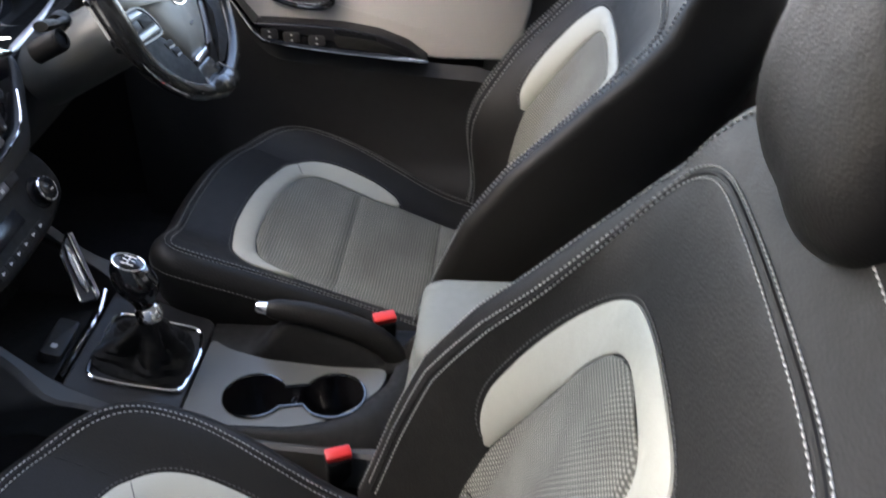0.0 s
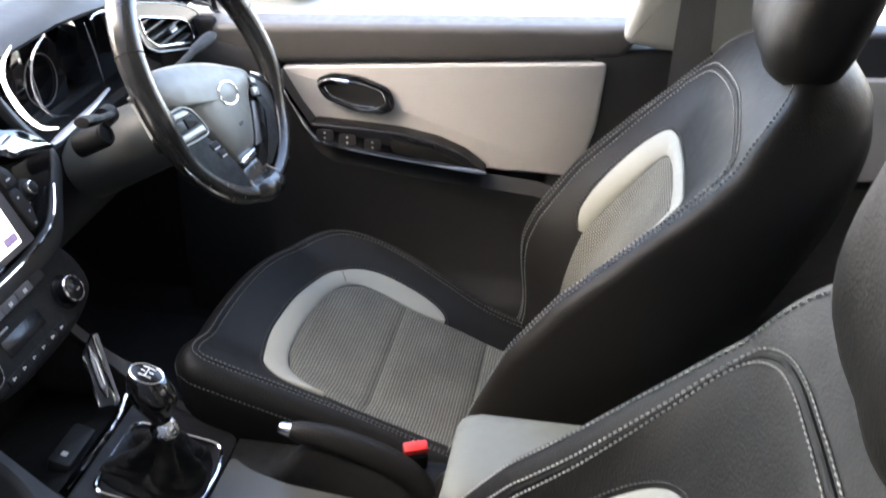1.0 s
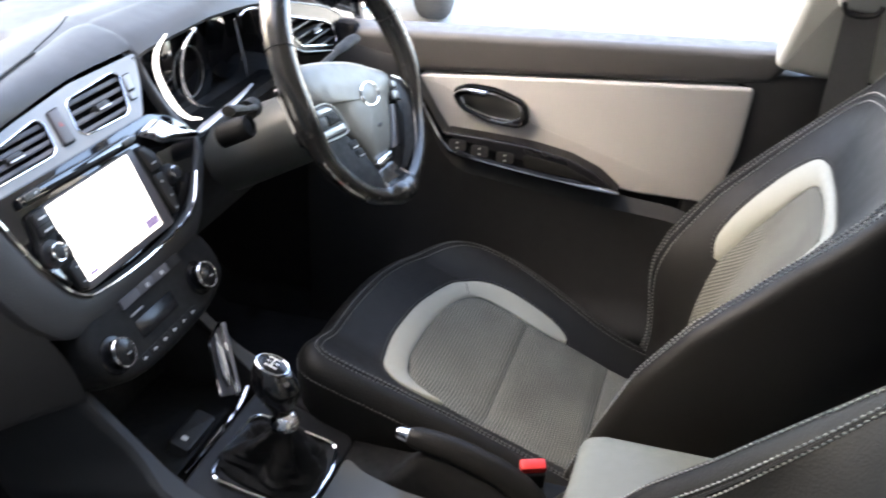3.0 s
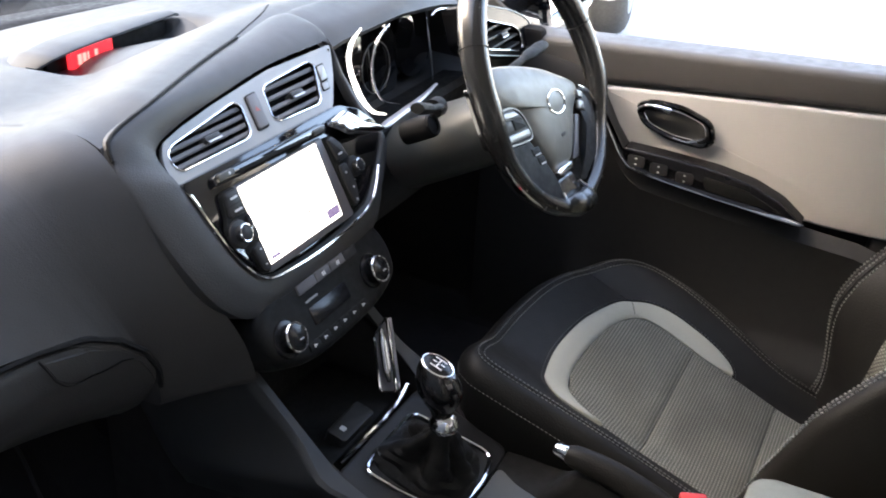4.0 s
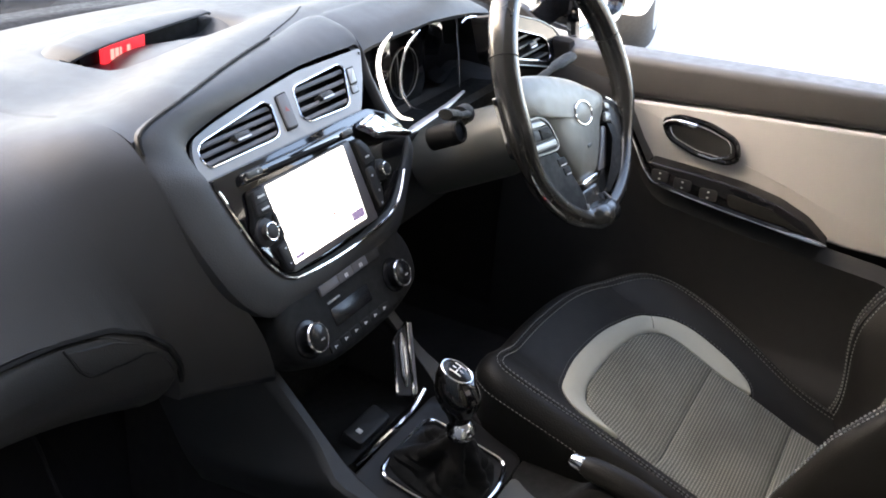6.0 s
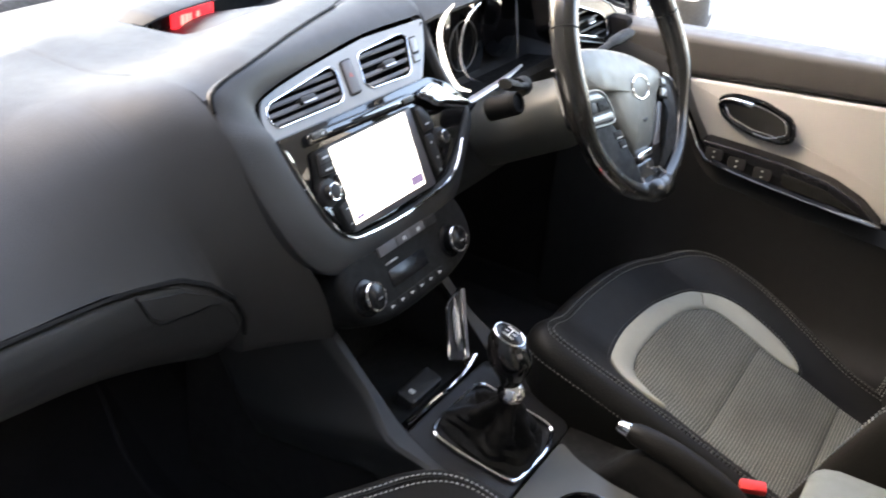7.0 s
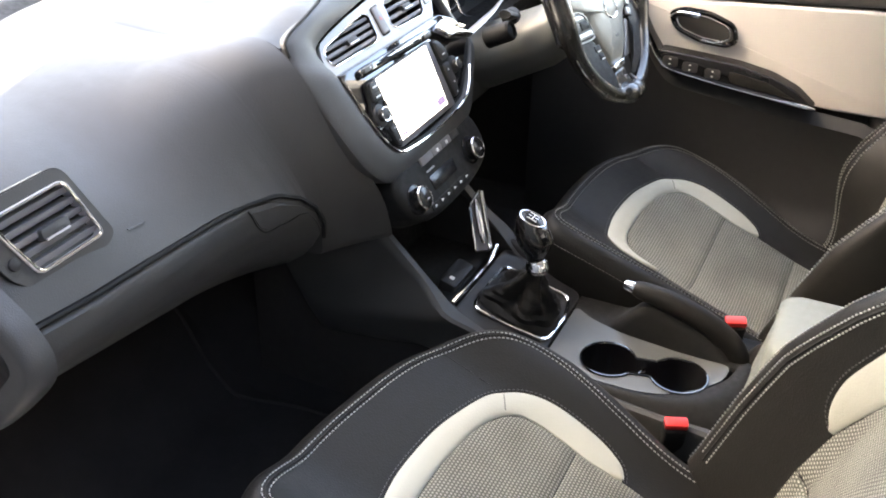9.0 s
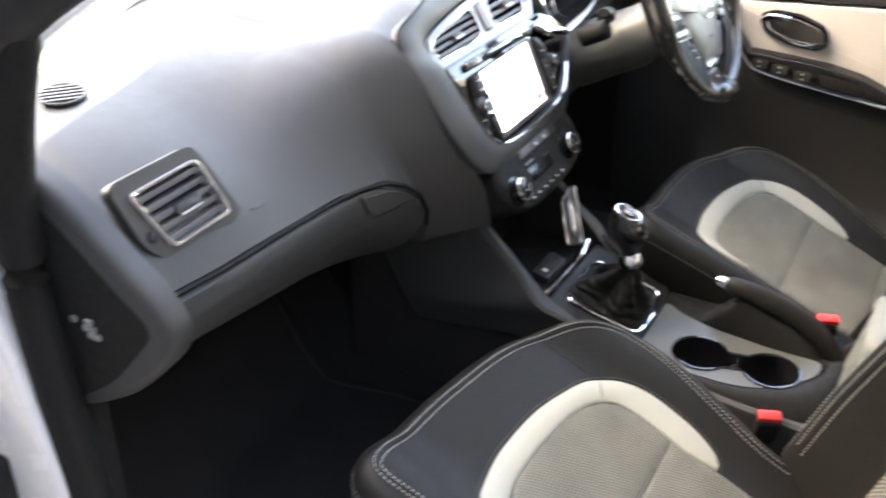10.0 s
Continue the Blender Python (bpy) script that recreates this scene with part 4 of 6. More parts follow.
def display_hood():
    """Small red clock display under a low hood on the dash top, with a shallow bowl before it."""
    hood = empty("display_hood", "grey hood on the dash top over a red clock display", "display")
    rows = []
    for u in np.r_[np.linspace(0, 0.25, 12, endpoint=False), np.linspace(0.25, 0.92, 24, endpoint=False), np.linspace(0.92, 1, 9)]:
        x = -0.065 + 0.317 * u
        lip, crest = table(x, LIP_Y, 1), max(table(x, CREST_Y, 1), table(x, LIP_Y, 1) + 0.004)
        z = table(x, LIP_Z, 1) + 0.004
        prof = [(lip + 0.02, z - 0.006), (lip + 0.004, z - 0.0055), (lip, z - 0.0035), (lip + 0.0005, z - 0.001), (lip + 0.004, z + 0.0005), (lip + 0.5 * (crest - lip) + 0.004, z + 0.0012), (crest + 0.004, z + 0.0002), (crest + 0.02, z - 0.003), (crest + 0.055, min(z - 0.003, 0.988))]
        rows.append([(x, y, h) for y, h in prof])
    part("visor", loft(rows), DASH, hood)
    # bowl before the display
    rim = spline([(-0.048, 0.548), (-0.03, 0.522), (-0.006, 0.489), (0.028, 0.466), (0.075, 0.461), (0.142, 0.469), (0.205, 0.483), (0.235, 0.505), (0.25, 0.545)], 40)
    foot = np.stack([np.linspace(-0.03, 0.215, 40), np.full(40, 0.553)], 1)
    rows = [[(*(a + (b - a) * f), brow_z(*a) - hollow(*a) + 0.0012 - 0.0004 * k - 0.02 * max(0, f) ** 1.3) for a, b in zip(rim, foot)] for k, f in enumerate((-0.04, 0.0, 0.06, 0.15, 0.3, 0.5, 0.75, 1.0))]
    part("bowl", loft(rows), DASH, hood)
    part("backing", box(-0.005, 0.225, 0.558, 0.566, 0.972, 1.007, 0.002), BLACK, hood)
    part("display", box(0.027, 0.104, 0.548, 0.556, 0.984, 1.010, 0.001), RED_LIT, hood, "lit red clock display")
    for x, w in ((0.042, 0.006), (0.0505, 0.006), (0.0575, 0.0025), (0.072, 0.005)):
        part("printed_bar", box(x - w / 2, x + w / 2, 0.5468, 0.5478, 0.989, 1.003, 0), DIGIT, hood)
    return hood


display_hood()


def tweeter():
    m = plane_pose((-0.563, 0.507, pad_height(-0.563, 0.507) + 0.007), (1, -0.85, 0), (0.69, 0.72, -0.06))
    ell = [(0.026 * math.cos(t), 0.040 * math.sin(t)) for t in np.linspace(0, 2 * math.pi, 36, endpoint=False)]
    g = part("speaker_grille", slab(ell, m @ Matrix.Translation((0, 0, 0.001)), 0.003, 0.001), BLACK, DASHBOARD, "oval black speaker grille")
    part("grille_ring", tube([tuple(m @ Vector((a, b, 0.0015))) for a, b in ell], 0.0016, 6, True), DASH, g)
    for k in range(5):
        b = -0.026 + 0.013 * k
        w = 0.0255 * math.sqrt(max(0.05, 1 - (b / 0.040) ** 2))
        s = box(-w, w, -0.0022, 0.0022, -0.0012, 0.0012, 0.0004, 1)
        bmesh.ops.transform(s, matrix=m @ Matrix.Translation((0, b, 0.0025)), verts=s.verts)
        part("slat", s, TRIM_DARK, g)


tweeter()


def instrument_cluster():
    ic = empty("instrument_cluster", "black instrument binnacle with silver gauge rings", "instruments")
    rows = []
    for x in np.linspace(0.2, 0.66, 48):
        lip = float(np.interp(x, (0.2, 0.25, 0.41, 0.55, 0.61, 0.64, 0.66), (1.014, 1.019, 1.021, 1.007, 0.996, 0.975, 0.93)))
        ridge = float(np.interp(x, (0.2, 0.245, 0.5, 0.6, 0.66), (1.046, 1.049, 1.044, 1.02, 0.985)))
        prof = [(0.36, ridge - 0.002), (0.345, ridge + 0.001), (0.32, ridge - 0.004), (0.295, (ridge * 0.6 + lip * 0.4)), (0.276, lip + 0.006), (0.269, lip + 0.001), (0.270, lip - 0.004), (0.28, lip - 0.007), (0.34, lip - 0.008)]
        rows.append([(x, y, z) for y, z in spline(prof, 24)])
    part("hood", loft(rows), DASH, ic)
    part("backing", box(0.19, 0.66, 0.345, 0.355, 0.85, 1.03, 0.004), BLACK, ic)
    wall = [[(0.2 + 0.03 * k / 5, 0.262 + 0.09 * k / 5, z) for k in range(6)] for z in np.linspace(0.88, 1.02, 8)]
    part("side_wall", loft(wall), BLACK, ic)
    # bright arcs: a broad crescent, whose glow stands in for a reflection on chrome, then two slim rings
    arcs = (([(0.262, 0.25, 1.036), (0.238, 0.25, 1.022), (0.230, 0.25, 1.002), (0.238, 0.25, 0.976), (0.262, 0.25, 0.938), (0.295, 0.25, 0.907), (0.335, 0.25, 0.89)], 0.0037),
            ([(0.342, 0.25, 1.024), (0.315, 0.25, 1.013), (0.298, 0.25, 0.995), (0.293, 0.25, 0.966), (0.303, 0.25, 0.938), (0.33, 0.25, 0.912), (0.378, 0.25, 0.893)], 0.0024),
            ([(0.486, 0.25, 0.90), (0.478, 0.25, 0.94), (0.464, 0.25, 0.985), (0.457, 0.25, 1.008)], 0.0022),
            ([(0.475, 0.25, 1.008), (0.495, 0.25, 1.012), (0.537, 0.25, 1.003), (0.584, 0.25, 0.978), (0.6, 0.25, 0.94)], 0.0028))
    for pts, w in arcs:
        rad = np.interp(np.linspace(0, 1, 40), (0, 0.15, 0.5, 0.8, 1), (0.3, 0.85, 1.15, 0.8, 0.3)) * w
        part("gauge_ring", tube(spline(pts, 40), rad, 10, up=(0, 1, 0)), RING_GLARE if w > 0.003 else CHROME, ic, "bright gauge ring")
    for x, z, r in ((0.30, 0.955, 0.06), (0.424, 0.926, 0.075), (0.55, 0.94, 0.06)):
        dial = plane_pose((x, 0.32, z), (1, 0, 0), (0, 0.1, 1))
        part("dial", disc(r, 0.006, 40, 0.001, dial), PIANO, ic)
        if x == 0.424:
            part("inner_ring", tube([tuple(dial @ Vector((0.043 * math.cos(t), 0.04 * math.sin(t), 0.002))) for t in np.linspace(0, 2 * math.pi, 40, endpoint=False)], 0.0009, 4, True), TRIM_GREY, ic)
            part("needle", tube([tuple(dial @ Vector((a, b, 0.003))) for a, b in ((-0.016, -0.034), (-0.022, 0.036))], 0.0008, 4), TRIM_GREY, ic)
    swoop = spline([(0.222, 0.196, 0.916), (0.245, 0.202, 0.910), (0.28, 0.206, 0.909), (0.33, 0.210, 0.909), (0.39, 0.217, 0.908), (0.46, 0.23, 0.906)], 40)
    part("lower_trim", tube(swoop, np.interp(np.linspace(0, 1, 40), (0, 0.15, 0.4, 1), (0.002, 0.0066, 0.006, 0.0028)), 8, flat=0.7), SILVER, ic, "bright silver lower trim")
    shelf = [[(x, y, z) for y, z in ((0.345, 0.872), (0.28, 0.876), (0.246, 0.881), (0.238, 0.872), (0.24, 0.85))] for x in np.linspace(0.24, 0.62, 16)]
    part("lower_shelf", loft(shelf), BLACK, ic)
    return ic


instrument_cluster()


def driver_vent():
    m = plane_pose((0.62, 0.188, 0.957), (1, 0, 0), (0, 0.3, 1))
    opening = rounded_poly([(-0.088, 0.044), (0.038, 0.004), (0.059, -0.009), (0.062, -0.037), (0.045, -0.040), (-0.066, -0.012), (-0.090, 0.010)][::-1], 0.008, 4)
    outer = rounded_poly([(-0.104, 0.071), (-0.062, 0.060), (0.040, 0.030), (0.094, 0.006), (0.118, -0.018), (0.122, -0.051), (0.068, -0.056), (-0.071, -0.020), (-0.104, 0.0)], 0.014, 5)
    part("surround_edge", tube([tuple(m @ Vector((a, b, 0.0005))) for a, b in outer], 0.0012, 6, True), TRIM_GREY, DASHBOARD, "thin silver edge")
    part("vent_surround", holed(outer, [opening], m, 0.05), DOOR_GLOSS, DASHBOARD, "gloss black vent surround", smooth=False)
    air_vent(DASHBOARD, opening, m, 5, "black driver air vent with silver frame")


driver_vent()


# ---- steering wheel ----
def steering_wheel():
    c = Vector((0.369, 0.02, 0.978))
    m = plane_pose(c, (1, 0, 0), (0, 0.5, 1))
    w = empty("steering_wheel", "black leather steering wheel with gloss black and silver spokes", "steering wheel")
    R = 0.180
    m2 = m @ Matrix.Rotation(math.radians(-7), 4, "Z")
    turn = np.linspace(0, 2 * math.pi, 120, endpoint=False)

    def inset(t):
        """1 where the lower spokes lie in the rim."""
        a = abs(math.degrees(math.atan2(math.cos(t), -math.sin(t))))
        return smooth01(a, 7.5, 10.5) * (1 - smooth01(a, 56, 88))

    rim = [(R * math.cos(t), R * math.sin(t), -0.008 * inset(t)) for t in turn]
    rad = [(0.0172 + 0.002 * abs(math.sin(2 * t))) * (1 - 0.3 * inset(t)) for t in turn]
    bm = tube(rim, rad, 14, True)
    bmesh.ops.transform(bm, matrix=m2, verts=bm.verts)
    part("rim", bm, RIM_LEATHER, w)
    bm = tube([(0.166 * math.cos(t), 0.166 * math.sin(t), 0.004) for t in np.linspace(math.radians(-12), math.radians(192), 60)], 0.0018, 5)
    bmesh.ops.transform(bm, matrix=m2, verts=bm.verts)
    part("inner_trim", bm, PIANO, w)
    for t in (math.radians(160), math.radians(20)):
        ring = [((R + 0.0189 * math.cos(a)) * math.cos(t), (R + 0.0189 * math.cos(a)) * math.sin(t), 0.0189 * math.sin(a)) for a in np.linspace(0, 2 * math.pi, 24, endpoint=False)]
        bm = tube(ring, 0.0007, 4, True)
        bmesh.ops.transform(bm, matrix=m2, verts=bm.verts)
        part("rim_seam", bm, BLACK, w)
    # pad, pods and spokes, with the wheel turned a little
    pad = spline([(-0.158, 0.026), (-0.13, 0.036), (-0.063, 0.031), (0.010, 0.017), (0.06, 0.001), (0.099, -0.013), (0.116, -0.025), (0.107, -0.040), (0.084, -0.056), (0.066, -0.081), (0.046, -0.105), (0.028, -0.120), (0.008, -0.126),
                  (-0.036, -0.126), (-0.046, -0.115), (-0.058, -0.097), (-0.072, -0.076), (-0.080, -0.056), (-0.088, -0.038), (-0.103, -0.026), (-0.139, -0.018), (-0.155, -0.006), (-0.163, 0.010)], 96, True)
    rows = []
    for f, z in ((0.9, -0.028), (0.97, -0.02), (0.985, -0.012), (0.96, -0.007), (0.88, -0.003), (0.7, 0.001), (0.45, 0.004), (0.2, 0.0055), (0.05, 0.006)):
        rows.append([tuple(m2 @ Vector((-0.01 + (x + 0.01) * f, -0.04 + (y + 0.04) * f, z))) for x, y in pad])
    bm = loft(rows, close_u=True)
    bm.verts.ensure_lookup_table()
    bm.faces.new(bm.verts[-96:])
    hub = part("airbag_cover", bm, AIRBAG, w)
    oval = [(0.004 + 0.027 * math.cos(t), -0.035 + 0.0165 * math.sin(t)) for t in np.linspace(0, 2 * math.pi, 36, endpoint=False)]
    part("emblem", slab(oval, m2 @ Matrix.Translation((0, 0, 0.0062)), 0.003, 0.0008), AIRBAG, hub, "plain oval emblem")
    part("emblem_ring", tube([tuple(m2 @ Vector((a, b, 0.0062))) for a, b in oval], 0.0015, 6, True), CHROME, hub, "oval chrome emblem ring")
    mark = [(-0.006, -0.0795), (0.006, -0.078), (0.012, -0.0805), (0.005, -0.0835), (-0.003, -0.084)]
    part("pad_mark", slab(mark[::-1], m2 @ Matrix.Translation((0, 0, 0.0042)), 0.001, 0.0002), DASH_HARD, hub)

    def piece(name, points, lift, thick, bevel, skin, label="", r=0.006):
        p = np.array(points)
        if np.sum(p[:, 0] * np.roll(p[:, 1], -1) - p[:, 1] * np.roll(p[:, 0], -1)) < 0:
            points = points[::-1]
        return part(name, slab(rounded_poly(points, r, 5), m2 @ Matrix.Translation((0, 0, lift)), thick, bevel, 3), skin, w, label)

    def wire(name, points, rad, skin, label=""):
        bm = tube(spline(points, 48), np.interp(np.linspace(0, 1, 48), np.linspace(0, 1, len(rad)), rad), 6)
        bmesh.ops.transform(bm, matrix=m2, verts=bm.verts)
        return part(name, bm, skin, w, label)

    # driver's left hand side: key pod above, gloss black panel below
    piece("spoke", [(-0.176, 0.02), (-0.150, 0.004), (-0.148, -0.07), (-0.172, -0.06)], -0.010, 0.018, 0.004, PIANO)
    pod = [(-0.150, -0.021), (-0.113, -0.0225), (-0.093, -0.034), (-0.081, -0.057), (-0.083, -0.068), (-0.105, -0.0695), (-0.153, -0.0675), (-0.154, -0.045)]
    piece("button_pod", pod, -0.002, 0.012, 0.003, DASH_HARD)
    wire("pod_edge", [(-0.150, -0.021, -0.002), (-0.113, -0.0225, -0.002), (-0.093, -0.034, -0.002), (-0.081, -0.057, -0.002), (-0.083, -0.068, -0.002), (-0.105, -0.0695, -0.002), (-0.153, -0.0675, -0.003)], (0.0013, 0.0015, 0.0015, 0.0013), TRIM_GREY)
    for points, skin, label in (([(-0.147, -0.0255), (-0.115, -0.027), (-0.103, -0.0345), (-0.149, -0.0345)], TRIM_GREY, "silver wheel button"), ([(-0.128, -0.0365), (-0.100, -0.0365), (-0.092, -0.051), (-0.126, -0.051)], BLACK, "dark wheel button"),
                                ([(-0.150, -0.0365), (-0.1305, -0.0365), (-0.1295, -0.051), (-0.151, -0.051)], DASH_HARD, "dark wheel button"), ([(-0.151, -0.0545), (-0.090, -0.0545), (-0.086, -0.0645), (-0.152, -0.0635)], TRIM_GREY, "silver wheel button")):
        piece("button", points, 0.0015, 0.005, 0.0018, skin, label, 0.003)
    left = [(-0.166, -0.069), (-0.086, -0.0715), (-0.064, -0.098), (-0.043, -0.130), (-0.036, -0.151), (-0.040, -0.168), (-0.052, -0.176), (-0.085, -0.164), (-0.131, -0.139), (-0.160, -0.108), (-0.170, -0.085)]
    piece("lower_spoke", left, -0.004, 0.014, 0.002, BLACK, "black lower spoke", 0.005)
    for n, (bx, bw) in enumerate(((-0.079, 0.019), (-0.0705, 0.016))):
        key = piece("button", [(bx - bw * 0.7, -0.082 - 0.014 * n), (bx + bw * 0.55, -0.082 - 0.014 * n), (bx + bw * 0.8, -0.0935 - 0.014 * n), (bx - bw * 0.5, -0.0935 - 0.014 * n)], -0.003, 0.003, 0.001, BLACK, "", 0.002)
        part("printed_bar", slab(rounded(bw * 0.9, 0.0016, 0.0005, 1, bx + 0.002, -0.0922 - 0.014 * n), m2 @ Matrix.Translation((0, 0, -0.0024)), 0.0006, 0.0001), MARK, key)
    wire("spoke_trim", [(-0.166, -0.07, -0.004), (-0.171, -0.088, -0.004), (-0.160, -0.112, -0.004), (-0.131, -0.142, -0.004), (-0.087, -0.167, -0.004), (-0.055, -0.178, -0.004), (-0.040, -0.171, -0.003), (-0.039, -0.156, -0.003)], (0.001, 0.0016, 0.0018, 0.002, 0.0035, 0.005, 0.0025), CHROME, "silver spoke trim")
    # the other side: small keys, gloss black strip, grey insert
    piece("spoke", [(0.112, -0.028), (0.150, -0.035), (0.168, -0.075), (0.158, -0.10), (0.127, -0.098), (0.118, -0.066), (0.100, -0.055)], -0.006, 0.016, 0.003, DASH_HARD)
    for points in ([(0.094, -0.030), (0.110, -0.036), (0.106, -0.046), (0.092, -0.041)], [(0.089, -0.045), (0.106, -0.050), (0.101, -0.062), (0.083, -0.058)]):
        piece("button", points, 0.0015, 0.005, 0.0018, TRIM_GREY, "silver wheel button", 0.003)
    piece("spoke_insert", [(0.080, -0.062), (0.098, -0.068), (0.101, -0.084), (0.070, -0.121), (0.028, -0.122), (0.048, -0.104), (0.068, -0.080)], -0.006, 0.008, 0.001, TRIM_DARK, "grey spoke insert")
    piece("lower_spoke", [(0.092, -0.060), (0.118, -0.067), (0.129, -0.096), (0.105, -0.132), (0.046, -0.157), (0.026, -0.152), (0.068, -0.121), (0.100, -0.085)], -0.003, 0.014, 0.002, BLACK, "black lower spoke", 0.005)
    wire("spoke_trim", [(0.112, -0.026, -0.002), (0.143, -0.043, -0.002), (0.159, -0.075, -0.003), (0.151, -0.103, -0.003), (0.125, -0.134, -0.003), (0.085, -0.157, -0.003), (0.055, -0.168, -0.003), (0.036, -0.162, -0.003), (0.024, -0.152, -0.003)], (0.0015, 0.002, 0.0024, 0.003, 0.0048, 0.0035, 0.0015), CHROME, "silver spoke trim")
    piece("pad_trim", [(-0.040, -0.1275), (-0.034, -0.1235), (0.014, -0.1215), (0.010, -0.131), (-0.036, -0.134)], 0.0, 0.01, 0.002, CHROME, "silver trim under the airbag pad", 0.002)
    piece("rim_bridge", [(-0.037, -0.137), (0.022, -0.135), (0.034, -0.160), (0.028, -0.178), (-0.030, -0.178), (-0.038, -0.16)], -0.007, 0.016, 0.005, RIM_LEATHER, "", 0.008)
    # column shroud
    ax = m.to_3x3() @ Vector((0, 0, 1))
    rows = []
    for d, r in ((-0.03, 0.045), (-0.05, 0.055), (-0.12, 0.062), (-0.25, 0.066)):
        q = c + ax * d
        rows.append([tuple(q + m.to_3x3() @ Vector((r * 1.1 * math.cos(t), r * 0.85 * math.sin(t) - 0.045 * smooth01(-d, 0.0, 0.08), 0))) for t in np.linspace(0, 2 * math.pi, 28, endpoint=False)])
    col = empty("steering_column", "dark plastic steering column shroud with stalks", "steering column")
    part("shroud", loft(rows, close_u=True, cap=True), CONSOLE_GREY, col)
    for pts in ([(0.41, 0.10, 0.955), (0.47, 0.10, 0.96), (0.52, 0.10, 0.962), (0.572, 0.10, 0.964)], [(0.30, 0.145, 0.935), (0.266, 0.13, 0.945), (0.205, 0.115, 0.965), (0.145, 0.10, 0.986)]):
        part("stalk", tube(spline(pts, 14), np.interp(np.linspace(0, 1, 14), (0, 0.5, 0.6, 0.95, 1), (0.0075, 0.0065, 0.0105, 0.0115, 0.0095)), 10, flat=0.7), BLACK, col)
        part("stalk_socket", disc(0.014, 0.02, 24, 0.003, plane_pose(pts[0], (0, 1, 0), (0, 0, 1))), BLACK, col)
    lock = plane_pose((0.25, 0.13, 0.925), (1, 0, 0), (0, 0.5, 1))
    part("ignition_barrel", disc(0.017, 0.045, 28, 0.003, lock), BLACK, col)
    part("lock_ring", tube([tuple(lock @ Vector((0.0135 * math.cos(t), 0.0135 * math.sin(t), 0.001))) for t in np.linspace(0, 2 * math.pi, 28, endpoint=False)], 0.0025, 6, True), BLACK, col)
    return w


steering_wheel()


# ---- seats ----
CUSHION_EDGE = [(-0.195, -0.50), (-0.197, -0.38), (-0.203, -0.25), (-0.217, -0.13), (-0.227, -0.05), (-0.226, -0.014), (-0.205, -0.002), (-0.14, 0.002), (-0.05, 0.002), (0.05, -0.007), (0.13, -0.03),
                (0.19, -0.068), (0.226, -0.115), (0.235, -0.17), (0.228, -0.22), (0.212, -0.28), (0.195, -0.36), (0.19, -0.50)]
BAND_OUT = [(-0.187, -0.176), (-0.192, -0.144), (-0.19, -0.112), (-0.17, -0.088), (-0.145, -0.077), (-0.1, -0.070), (-0.06, -0.069), (0.0, -0.073), (0.046, -0.081), (0.112, -0.100), (0.14, -0.119), (0.157, -0.142), (0.166, -0.172), (0.167, -0.205), (0.161, -0.252), (0.149, -0.282), (0.136, -0.293), (0.124, -0.296)]
BAND_IN = [(-0.184, -0.176), (-0.176, -0.155), (-0.165, -0.134), (-0.145, -0.115), (-0.113, -0.1045), (-0.078, -0.1025), (-0.04, -0.103), (0.0, -0.106), (0.045, -0.112), (0.078, -0.121), (0.104, -0.134), (0.120, -0.152), (0.1245, -0.18), (0.123, -0.21), (0.119, -0.245), (0.120, -0.27), (0.123, -0.294)]
# half widths of the cloth on the two sides of the cushion: how far back, x
INSERT_LOW = ((0.1025, -0.085), (0.1045, -0.113), (0.115, -0.145), (0.134, -0.165), (0.155, -0.176), (0.176, -0.184), (0.23, -0.182), (0.36, -0.165), (0.5, -0.15))
INSERT_HIGH = ((0.1025, -0.06), (0.106, 0.0), (0.112, 0.045), (0.121, 0.078), (0.134, 0.104), (0.152, 0.120), (0.18, 0.1245), (0.21, 0.123), (0.245, 0.119), (0.27, 0.120), (0.294, 0.123), (0.37, 0.12), (0.5, 0.115))


def cushion_z(x, y):
    z = 0.63 + 0.42 * (y + 0.05) + 0.026 * smooth01(abs(x), 0.13, 0.225) - 0.008
    return z + 0.012 * smooth01(-y, 0.36, 0.5)


# camera's first eye point in passenger-seat coordinates; the backrest is drawn towards it
FIRST_EYE = Vector((-0.641, -0.568, 1.453))
BACK_UP, BACK_FWD = Vector((0, -0.41, 0.912)), Vector((0, 0.912, 0.41))


def back_depth(x, h):
    edge = float(np.interp(h, (-0.1, 0.1, 0.2, 0.3, 0.37, 0.48, 0.55, 0.65), (0.112, 0.112, 0.108, 0.085, 0.058, 0.02, 0.0, -0.005)))
    bow = 0.012 * math.sin(math.pi * min(1, max(0, h / 0.6)))
    return edge * smooth01(abs(x), 0.10, 0.215) + bow - 0.02 * smooth01(h, 0.58, 0.68)


def mirrored_path(half, near=None):
    """A half outline from the middle outwards, made whole from left end to right end; near: the left half where it differs."""
    h = np.array(half, float)
    left = np.array(near or half, float)[::-1] * (-1, 1)
    return np.vstack([left[:-1], h])


def out_normals(path):
    d = np.gradient(path, axis=0)
    return np.stack([-d[:, 1], d[:, 0]], 1) / np.maximum(np.linalg.norm(d, axis=1)[:, None], 1e-9)


RIB = ((0.0, -0.003), (0.03, 0.0025), (0.15, 0.005), (0.5, 0.0075), (0.85, 0.005), (0.97, 0.0025), (1.0, -0.003))


